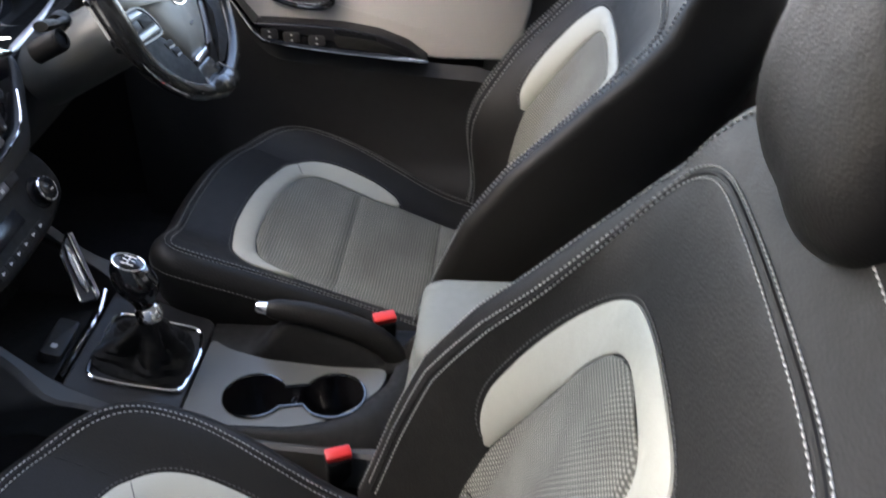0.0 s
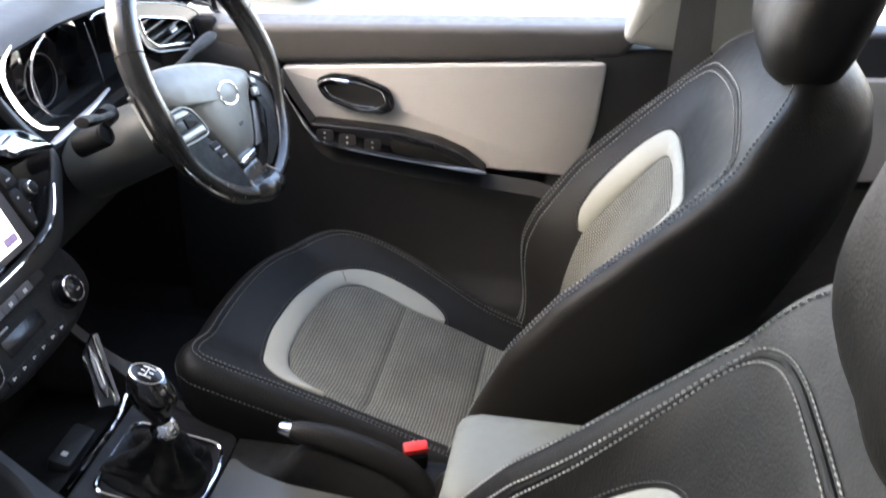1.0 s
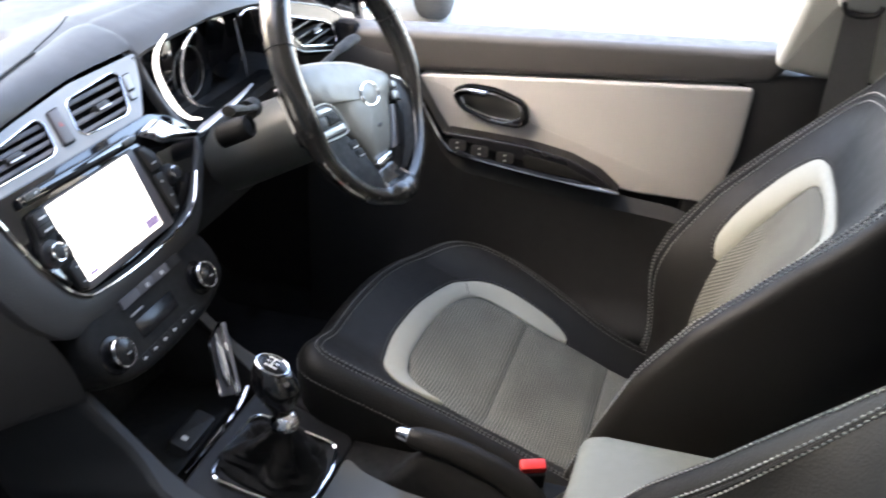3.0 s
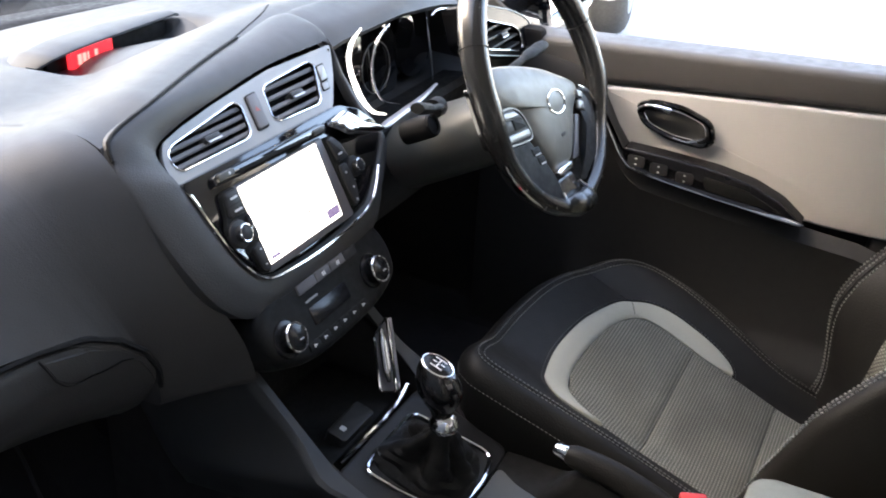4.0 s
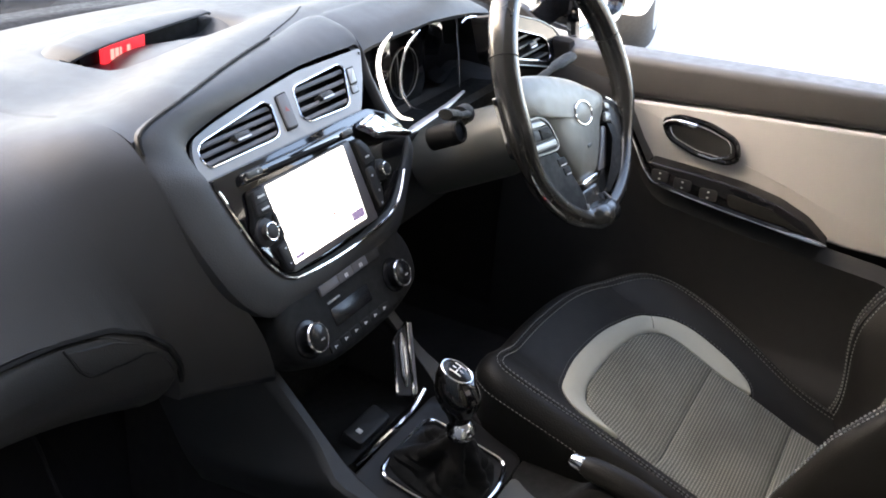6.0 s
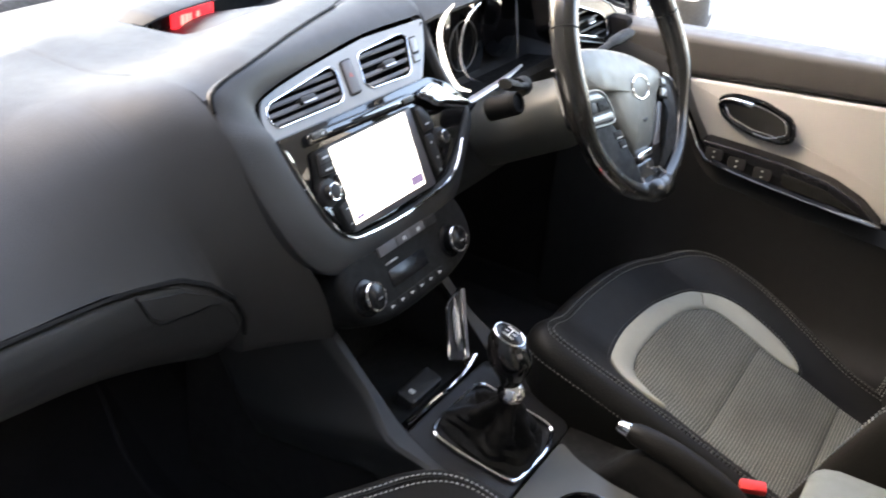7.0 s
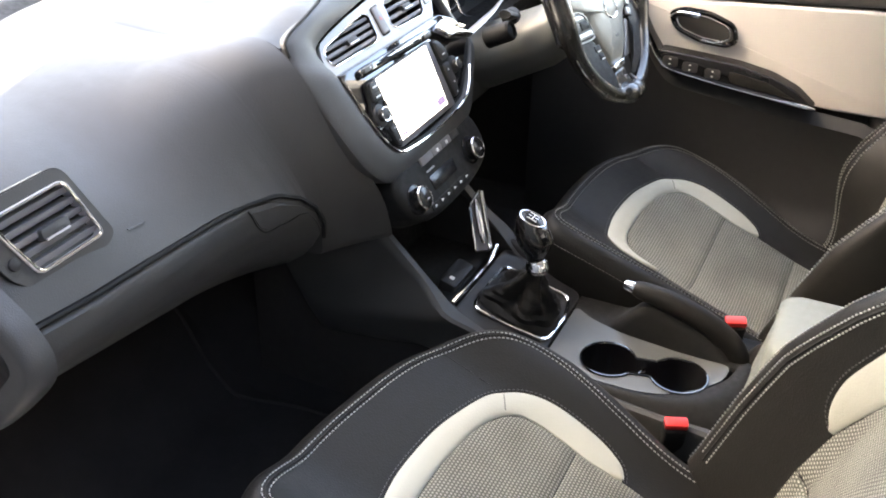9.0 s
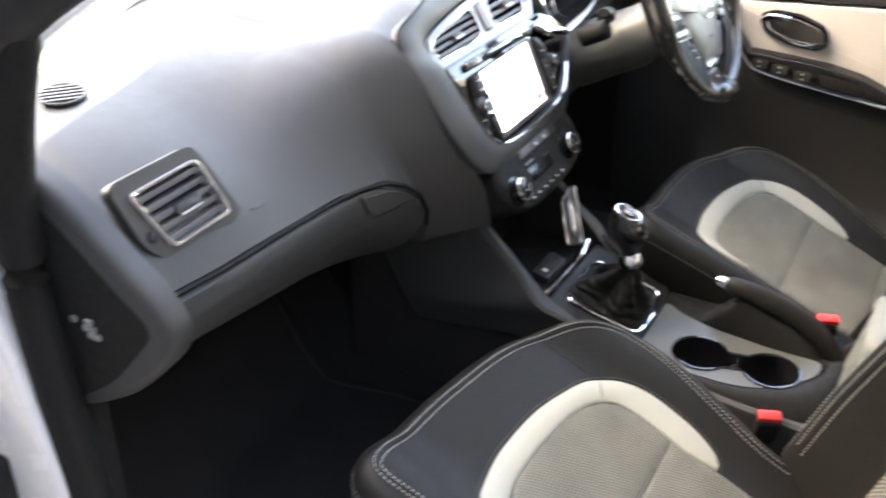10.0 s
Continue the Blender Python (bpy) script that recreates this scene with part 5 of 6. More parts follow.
def seat(label, foot, wide, dish, thread, flare, far, band_out, band_in, twin, back=0.0, eye_pull=0.0, head=0.145, near=(None, None, None), corner=0.0):
    """A front seat. back: how far the cushion's pale band is set back. foot: where the backrest's middle line starts;
    wide: how far its near wing reaches; dish: how far the far wing falls back at its foot; far: how far the far wing
    spreads above; band_out, band_in, twin: half outlines of the pale band and the twin stitching; eye_pull: how far the
    upper part is drawn towards the camera's first eye point to fit its view; head: half width of the headrest; near:
    the same three outlines on the door side; corner: how far the door-side front corner reaches out.
    """
    s = empty("bucket_seat", label, "car seat", group="front seats")

    def side(x, h):
        return x + far * smooth01(x, 0.15, 0.21) * smooth01(h, 0.12, 0.4) if x > 0 else x * wide * (1 + flare * smooth01(h, 0.40, 0.58))

    def back_point(x, h, lift=0.0):
        d = back_depth(x, h) * (1 - dish * smooth01(-h, -0.17, 0.0) * smooth01(x, 0.05, 0.15))
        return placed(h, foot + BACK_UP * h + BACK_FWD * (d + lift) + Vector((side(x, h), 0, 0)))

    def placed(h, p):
        # upper part pulled towards the eye to fit the camera's view
        return tuple(p.lerp(FIRST_EYE, eye_pull * smooth01(h, 0.08, 0.58)))

    # cushion
    edge = spline(CUSHION_EDGE, 140)
    edge = edge + np.array([(-0.7 * corner * smooth01(-x, 0.1, 0.21) * smooth01(y, -0.2, -0.03), corner * smooth01(-x, -0.05, 0.18) * smooth01(y, -0.06, -0.01)) for x, y in edge])
    nrm = out_normals(edge)
    spine = np.stack([0 * edge[:, 0], np.clip(edge[:, 1], -0.5, -0.12)], 1)
    rows = []
    for f in (0.0, 0.25, 0.45, 0.55, 0.65, 0.75, 0.85, 0.93, 1.0):
        rows.append([(x, y, cushion_z(x, y)) for x, y in spine + (edge - spine) * f])
    for out, drop in ((0.006, 0.001), (0.013, 0.004), (0.020, 0.010), (0.025, 0.019), (0.027, 0.032), (0.025, 0.06), (0.018, 0.11), (0.01, 0.19)):
        rows.append([(x + nx * out, y + ny * out, cushion_z(x, y) - drop) for (x, y), (nx, ny) in zip(edge, nrm)])
    rows.append([(x * 0.96, min(y, -0.03), 0.38) for x, y in edge])
    part("cushion", loft(rows), LEATHER, s)
    part("seat_base", box(-0.2, 0.2, -0.46, -0.06, 0.29, 0.40, 0.02, 3), DASH_HARD, s)
    # pale band on the cushion
    o, i = spline(BAND_OUT, 110) - (0, back), spline(BAND_IN, 110) - (0, back)
    rows = [[(x, y, cushion_z(x, y) + lift) for x, y in o + (i - o) * f] for f, lift in RIB]
    band = part("cushion_band", loft(rows), LEATHER_LIGHT, s, "pale grey leather band")
    seam = [(0.137 - 0.032 * t, -0.117 - back - 0.0165 * t) for t in np.linspace(0.0, 1.0, 8)]
    part("seam", tube([(x, y, cushion_z(x, y) + table(k / 7, RIB, 1) + 0.0001) for k, (x, y) in enumerate(seam)], 0.0008, 5), BELT, band)
    part("seam", tube([(0.137, y, cushion_z(0.137, y)) for y in np.linspace(-0.034, -0.117 - back, 8)], 0.0009, 5), BLACK, s)
    # cloth inserts, pillowed
    for y0, y1 in ((-0.1025 - back, -0.2295 - back), (-0.2305 - back, -0.3665), (-0.3675, -0.5)):
        rows, uv = [], []
        for y in np.r_[np.linspace(y0, y0 - 0.03, 14, endpoint=False), np.linspace(y0 - 0.03, y1, 22)]:
            v = (y - y0) / (y1 - y0)
            lo = table(-y - back, INSERT_LOW, 1)
            hi = table(-y - back, INSERT_HIGH, 1)
            line, line_uv = [], []
            for a in np.linspace(0, 1, 34):
                x = lo + (hi - lo) * a
                puff = min(1, 9 * min(v, 1 - v)) ** 0.5 * min(1, 14 * min(a, 1 - a)) ** 0.5
                line.append((x, y, cushion_z(x, y) + 0.0004 + 0.0056 * puff))
                line_uv.append((x, y))
            rows.append(line)
            uv.append(line_uv)
        part("cushion_insert", loft(rows, uvs=uv), CLOTH, s, "grey honeycomb cloth insert")
    # twin white stitching round the cushion, one run below the edge, grey runs round the band
    for off in (0.0, -0.008):
        part("stitching", stitches([(x, y, cushion_z(x, y) + 0.001) for x, y in edge + nrm * off], (0, 0, 1), width=0.001), thread, s, "pale stitching")
    low = [(x + nx * 0.0265, y + ny * 0.0265, cushion_z(x, y) - 0.026) for (x, y), (nx, ny) in zip(edge, nrm)]
    part("stitching", stitches(low, np.array([(nx, ny, 0.4) for nx, ny in nrm]), width=0.0009), THREAD_DIM, s, "grey stitching")
    part("stitching", stitches([(x, y, cushion_z(x, y) + 0.001) for x, y in o + out_normals(o) * 0.004], (0, 0, 1), width=0.0008), BELT, s, "grey stitching")
    part("piping", tube([(x, y, cushion_z(x, y) + 0.0005) for x, y in edge + nrm * -0.004], 0.0012, 5), LEATHER, s)

    # backrest
    e = spline(mirrored_path([(0.0, 0.672), (0.08, 0.668), (0.13, 0.652), (0.165, 0.622), (0.196, 0.57), (0.213, 0.50), (0.22, 0.42), (0.224, 0.34), (0.226, 0.24), (0.222, 0.12), (0.212, -0.03)]), 140)
    nb = out_normals(e)
    c0 = np.stack([e[:, 0] * 0, np.clip(e[:, 1], -0.03, 0.58)], 1)
    rows = []
    for f in (0.0, 0.1, 0.2, 0.32, 0.44, 0.52, 0.6, 0.68, 0.76, 0.84, 0.9, 0.96, 1.0):
        rows.append([back_point(x, h) for x, h in c0 + (e - c0) * f])
    for out, back in ((0.006, 0.0015), (0.012, 0.005), (0.017, 0.011), (0.020, 0.02), (0.02, 0.06), (0.016, 0.09), (0.006, 0.115), (-0.02, 0.135), (-0.08, 0.14)):
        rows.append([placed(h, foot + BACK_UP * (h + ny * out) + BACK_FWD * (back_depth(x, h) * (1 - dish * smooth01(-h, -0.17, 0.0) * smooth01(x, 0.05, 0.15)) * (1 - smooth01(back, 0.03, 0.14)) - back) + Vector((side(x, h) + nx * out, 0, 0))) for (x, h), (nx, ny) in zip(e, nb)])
    bm = loft(rows)
    bm.verts.ensure_lookup_table()
    bm.faces.new(bm.verts[-140:])
    part("backrest", bm, LEATHER, s)
    o, i = spline(mirrored_path(band_out, near[0]), 120), spline(mirrored_path(band_in, near[1]), 120)
    rows = [[back_point(x, h, lift) for x, h in o + (i - o) * f] for f, lift in RIB]
    part("backrest_band", loft(rows), LEATHER_LIGHT, s, "pale grey leather band")
    reach = []
    for half in (near[1] or band_in, band_in):
        up = sorted((h, x) for x, h in half if x > 0.003)
        reach.append(([-0.02, 0.05, 0.12] + [h for h, x in up] + [half[0][1] - 0.001], [0.125, 0.13, 0.133] + [x for h, x in up] + [0.004]))
    for h0, h1 in ((band_in[0][1] - 0.001, 0.1205), (0.1195, -0.02)):
        rows, uv = [], []
        for h in np.r_[np.linspace(h0, h0 - 0.03, 10, endpoint=False), np.linspace(h0 - 0.03, h1, 28)]:
            w = [float(np.interp(h, *side_reach)) for side_reach in reach]
            v = (h - h0) / (h1 - h0)
            line, luv = [], []
            for a in np.linspace(-1, 1, 34):
                puff = min(1, 14 * min(v, 1 - v)) ** 0.5 * min(1, 9 * (1 - abs(a))) ** 0.5
                x = a * w[a > 0]
                line.append(back_point(x, h, 0.0006 + 0.0056 * puff))
                luv.append((x, h))
            rows.append(line)
            uv.append(luv)
        part("backrest_insert", loft(rows, uvs=uv), CLOTH, s, "grey honeycomb cloth insert")
    fwd = np.array(BACK_FWD)
    part("stitching", stitches([back_point(x, h, 0.001) for x, h in e], fwd, width=0.0009), THREAD, s, "pale stitching")
    q = spline(mirrored_path(twin, near[2]), 150)
    nq = out_normals(q)
    for off in (0.0, -0.012):
        part("stitching", stitches([back_point(x, h, 0.001) for x, h in q + nq * off], fwd, width=0.0012), THREAD, s, "pale twin stitching")
    part("seam", tube([back_point(x, h, -0.0008) for x, h in q + nq * -0.006], 0.0022, 6), BLACK, s)
    part("stitching", stitches([back_point(x, h, 0.0015) for x, h in o + out_normals(o) * 0.004], fwd, width=0.0009), BELT, s, "grey stitching")
    # headrest
    rows = []
    for v in np.linspace(0, 1, 18):
        h = 0.63 + 0.23 * v
        w = head * (1 - abs(2 * v - 1) ** 3.2) ** 0.42 + 0.002
        t = 0.062 * (1 - abs(2 * v - 1) ** 3.0) ** 0.45 + 0.002
        row = []
        for a in np.linspace(0, 2 * math.pi, 40, endpoint=False):
            ca, sa = math.cos(a), math.sin(a)
            x = w * math.copysign(abs(ca) ** 0.7, ca)
            d = t * math.copysign(abs(sa) ** 0.8, sa) - 0.022 + 0.03 * v - 0.012 * (1 - abs(ca)) * (sa > 0)
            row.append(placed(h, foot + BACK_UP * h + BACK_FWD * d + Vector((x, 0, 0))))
        rows.append(row)
    part("headrest", loft(rows, close_u=True, cap=True), LEATHER, s)
    for x in (-0.06, 0.06):
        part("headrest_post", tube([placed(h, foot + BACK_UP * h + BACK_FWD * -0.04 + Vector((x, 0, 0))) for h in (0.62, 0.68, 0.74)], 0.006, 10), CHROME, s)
    return s


PASSENGER_OUT = ((0.0, 0.478), (0.05, 0.47), (0.085, 0.457), (0.117, 0.43), (0.137, 0.39), (0.148, 0.34), (0.153, 0.28), (0.154, 0.245), (0.149, 0.216), (0.142, 0.2), (0.132, 0.191))
PASSENGER_IN = ((0.0, 0.442), (0.03, 0.434), (0.057, 0.414), (0.086, 0.37), (0.103, 0.325), (0.113, 0.29), (0.12, 0.254), (0.126, 0.222), (0.131, 0.191))
PASSENGER_TWIN = ((0.0, 0.606), (0.088, 0.599), (0.135, 0.581), (0.168, 0.55), (0.184, 0.51), (0.189, 0.44), (0.193, 0.37), (0.198, 0.30), (0.202, 0.23), (0.202, 0.14), (0.20, 0.0))
PASSENGER_NEAR = (((0.0, 0.478), (0.053, 0.480), (0.088, 0.476), (0.112, 0.458), (0.131, 0.42), (0.144, 0.36), (0.152, 0.29), (0.154, 0.245), (0.149, 0.216), (0.142, 0.2), (0.132, 0.191)),
                  ((0.0, 0.442), (0.05, 0.441), (0.078, 0.43), (0.096, 0.395), (0.107, 0.34), (0.115, 0.29), (0.12, 0.254), (0.126, 0.222), (0.131, 0.191)),
                  ((0.0, 0.606), (0.05, 0.608), (0.10, 0.607), (0.14, 0.596), (0.17, 0.565), (0.186, 0.52), (0.191, 0.44), (0.195, 0.37), (0.20, 0.30), (0.203, 0.23), (0.202, 0.14), (0.20, 0.0)))
DRIVER_OUT = ((0.0, 0.466), (0.05, 0.464), (0.10, 0.461), (0.131, 0.457), (0.146, 0.450), (0.156, 0.432), (0.163, 0.40), (0.166, 0.348), (0.164, 0.281), (0.160, 0.256), (0.152, 0.243), (0.147, 0.238))
DRIVER_IN = ((0.0, 0.444), (0.04, 0.442), (0.08, 0.436), (0.105, 0.427), (0.117, 0.412), (0.129, 0.374), (0.138, 0.315), (0.143, 0.265), (0.146, 0.238))
DRIVER_TWIN = ((0.0, 0.588), (0.07, 0.582), (0.13, 0.572), (0.168, 0.562), (0.188, 0.545), (0.200, 0.51), (0.205, 0.46), (0.206, 0.40), (0.206, 0.30), (0.206, 0.23), (0.204, 0.14), (0.20, 0.0))
driver_seat = seat("dark leather driver seat with pale bands and honeycomb cloth", Vector((0, -0.455, 0.466)), 0.86, 0.55, THREAD_DIM, 0.08, 0.036, DRIVER_OUT, DRIVER_IN, DRIVER_TWIN)
driver_seat.location = (0.36, 0.0, 0.0)
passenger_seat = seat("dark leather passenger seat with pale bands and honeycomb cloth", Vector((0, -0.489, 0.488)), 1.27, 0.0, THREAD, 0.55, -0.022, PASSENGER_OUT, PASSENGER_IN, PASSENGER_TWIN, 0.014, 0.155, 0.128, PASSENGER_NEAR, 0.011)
passenger_seat.location = (-0.385, 0.054, 0.012)


def buckle(at, label):
    b = empty("seat_belt_buckle", label, "seat belt buckle", group="front buckles", at=at)
    m = pose(0, 0, 0, 14, 0, -68)
    bm = box(-0.0165, 0.0165, -0.011, 0.011, -0.085, -0.010, 0.005, 3)
    bmesh.ops.transform(bm, matrix=m, verts=bm.verts)
    part("housing", bm, BLACK, b)
    bm = box(-0.0165, 0.0165, -0.0085, 0.0085, -0.010, 0.001, 0.003, 2)
    bmesh.ops.transform(bm, matrix=m, verts=bm.verts)
    part("release_button", bm, RED, b, "red release button")
    part("stalk", tube([(0, 0.018, -0.08), (0, 0.025, -0.14), (0, 0.02, -0.22)], 0.012, 8, flat=0.4), BELT, b)
    return b


buckle((0.098, -0.322, 0.582), "black seat belt buckle with red button beside the driver seat")
buckle((-0.133, -0.292, 0.545), "black seat belt buckle with red button beside the passenger seat")


# ---- centre console ----
# upper and lower edge of the console's side panels: y, z
SIDE_TOP = ((-0.66, 0.52), (-0.40, 0.525), (-0.07, 0.555), (0.06, 0.618), (0.18, 0.735), (0.30, 0.745), (0.36, 0.70))
SIDE_FOOT = ((-0.66, 0.46), (-0.07, 0.48), (0.03, 0.53), (0.116, 0.541), (0.156, 0.532), (0.284, 0.518), (0.318, 0.57), (0.345, 0.621), (0.36, 0.66))


def centre_console():
    cc = empty("centre_console", "dark centre console with silver cup holder panel", "centre console")
    for s in (-1, 1):
        carpet = [(0.42, 0.75), (0.2, 0.70), (0.04, 0.60), (-0.10, 0.52), (-0.66, 0.50), (-0.66, 0.28), (0.42, 0.28)]
        part("carpet_side", slab(rounded_poly([(-a, b) for a, b in carpet], 0.02, 5), plane_pose((-0.115 if s < 0 else 0.116, 0, 0), (0, -1, 0), (0, 0, 1)), 0.012, 0.004, 3), SIDE_CARPET, cc, "dark carpet on the console side")
        # side panel with a soft fold that rises towards the gear lever
        rows = []
        for y in np.linspace(0.352, -0.66, 72):
            top, foot = table(y, SIDE_TOP, 1), table(y, SIDE_FOOT, 1)
            top -= 0.035 * (s > 0) * (1 - smooth01(y, 0.0, 0.08))
            fold = 0.634 - 0.235 * y
            row = [(s * 0.108, y, foot + 0.004)]
            for v in np.linspace(0, 1, 18):
                z = foot + (top - foot) * v
                out = 0.128 - 0.006 * (1 - min(1, 12 * min(v, 1 - v))) ** 2 + 0.015 * math.exp(-((z - fold) / 0.03) ** 2) * smooth01(y, -0.12, 0.1) * (1 - smooth01(y, 0.2, 0.35))
                row.append((s * out, y, z))
            rows.append(row + [(s * 0.108, y, top - 0.004)])
        part("side_panel", loft(rows), DASH, cc)
    # top with the cup holder opening
    z = 0.548
    cups = []
    c1, c2, r = (-0.042, -0.165), (-0.036, -0.27), 0.042
    for t in np.linspace(radians(-62), radians(242), 30):
        cups.append((c1[0] + r * math.cos(t), c1[1] + r * math.sin(t)))
    for t in np.linspace(radians(118), radians(422), 30):
        cups.append((c2[0] + r * math.cos(t), c2[1] + r * math.sin(t)))
    outline = rounded_poly([(-0.098, -0.076), (0.072, -0.076), (0.052, -0.105), (0.034, -0.163), (0.023, -0.255), (0.023, -0.335), (-0.015, -0.332), (-0.055, -0.303), (-0.086, -0.262), (-0.097, -0.22), (-0.098, -0.14)], 0.015, 5)
    bm = bmesh.new()
    for loop in (outline, cups):
        vs = [bm.verts.new((x, y, z + 0.002 * smooth01(y, -0.14, -0.06))) for x, y in loop]
        for a, b in zip(vs, vs[1:] + vs[:1]):
            bm.edges.new((a, b))
    bmesh.ops.triangle_fill(bm, use_beauty=True, edges=bm.edges[:])
    part("cup_panel", bm, CONSOLE_GREY, cc, "silver grey cup holder panel", smooth=False)
    wall = [[(x, y, z + dz) for x, y in cups] for dz in (0.001, -0.004, -0.07)]
    bm = loft(wall, close_u=True)
    bm.verts.ensure_lookup_table()
    bm.faces.new(bm.verts[-len(cups):])
    cup = part("cup_well", bm, PIANO, cc, "gloss black cup holder well")
    part("cup_rim", tube([(x, y, z + 0.0015) for x, y in cups], 0.002, 6, True), PIANO, cup)
    part("divider", tube([(-0.062, -0.217, z - 0.01), (-0.016, -0.217, z - 0.01)], 0.006, 8, flat=0.6), PIANO, cup)
    near = spline([(-0.098, -0.06), (-0.099, -0.15), (-0.097, -0.22), (-0.086, -0.262), (-0.055, -0.303), (-0.012, -0.335), (0.03, -0.345)], 30)
    far = spline([(-0.126, -0.06), (-0.127, -0.15), (-0.127, -0.24), (-0.122, -0.30), (-0.105, -0.35), (-0.06, -0.385), (0.03, -0.39)], 30)
    rim = [[(*(a + (b - a) * f), 0.5475 + 0.004 * math.sin(math.pi * min(1, f * 1.6)) - 0.03 * f ** 3) for f in np.linspace(0, 1, 10)] for a, b in zip(near, far)]
    part("edge_trim", loft(rim), BLACK, cc)
    part("rear_deck", box(-0.13, 0.115, -0.66, -0.372, 0.50, z, 0.01, 3), DASH_HARD, cc)
    part("brake_well", box(0.032, 0.115, -0.42, -0.07, 0.44, 0.52, 0.008, 2), DASH_HARD, cc)
    # gear surround, sloping
    m = plane_pose((0.006, -0.008, 0.574), (1, 0, 0), (0, 1, 0.40))
    part("gear_surround", slab(rounded_poly([(-0.125, -0.07), (0.11, -0.07), (0.11, 0.08), (-0.12, 0.08)], 0.02, 5), m @ Matrix.Translation((0, 0, -0.002)), 0.03, 0.004, 3), DASH_HARD, cc)
    fr = rounded_poly([(-0.076, 0.06), (0.056, 0.062), (0.078, -0.055), (0.03, -0.066), (-0.052, -0.062), (-0.07, 0.01)], 0.018, 6)
    part("gear_frame", tube([tuple(m @ Vector((a, b, 0.001))) for a, b in fr], 0.0034, 8, True), CHROME, cc, "chrome gear lever frame")
    # cubby
    part("cubby_floor", slab(rounded_poly([(-0.115, 0.085), (0.10, 0.085), (0.10, 0.22), (-0.115, 0.22)], 0.01), plane_pose((0, 0, 0.592), (1, 0, 0), (0, 1, 0.05)), 0.02, 0.003), BLACK, cc)
    part("cubby_back", box(-0.12, 0.11, 0.21, 0.23, 0.56, 0.75, 0.004), BLACK, cc)
    part("cubby_lip", tube(spline([(-0.075, 0.078, 0.598), (-0.02, 0.073, 0.601), (0.05, 0.07, 0.603), (0.095, 0.075, 0.612)], 16), 0.0035, 6), CHROME, cc, "chrome cubby lip")
    sw = part("switch_block", slab(rounded(0.075, 0.03, 0.006, 4), plane_pose((-0.01, 0.10, 0.612), (1, 0, 0), (0, 1, 0.3)), 0.02, 0.004), DASH_HARD, cc)
    part("printed_bar", slab(rounded(0.008, 0.008, 0.001, 1, -0.02, 0), plane_pose((-0.01, 0.10, 0.6125), (1, 0, 0), (0, 1, 0.3)), 0.0006, 0.0001), MARK, sw)
    loop = rounded_poly([(0.113, 0.707), (0.078, 0.612), (0.102, 0.604), (0.126, 0.676)], 0.006, 4)
    fm = plane_pose((-0.131, 0, 0.0367), (0, -1, 0), (0.35, 0, 1))
    st = part("side_trim", slab([(-a, b) for a, b in loop], fm, 0.012, 0.002), SILVER, cc, "polished trim beside the cubby")
    part("trim_frame", tube([tuple(fm @ Vector((-a, b, 0.001))) for a, b in loop], 0.0026, 6, True), CHROME, st)
    part("bright_strip", tube(spline([tuple(fm @ Vector((-a, b, 0.002))) for a, b in ((0.117, 0.69), (0.108, 0.668), (0.099, 0.645), (0.09, 0.622))], 16), np.interp(np.linspace(0, 1, 16), (0, 0.2, 0.8, 1), (0.003, 0.0065, 0.0065, 0.003)), 10, flat=0.6), CHROME, st, "mirror-bright strip")
    part("trim_foot", tube(spline([(0.085, 0.088, 0.604), (0.088, 0.082, 0.60), (0.092, 0.076, 0.604)], 8), 0.005, 6), CHROME, st)
    return cc


centre_console()


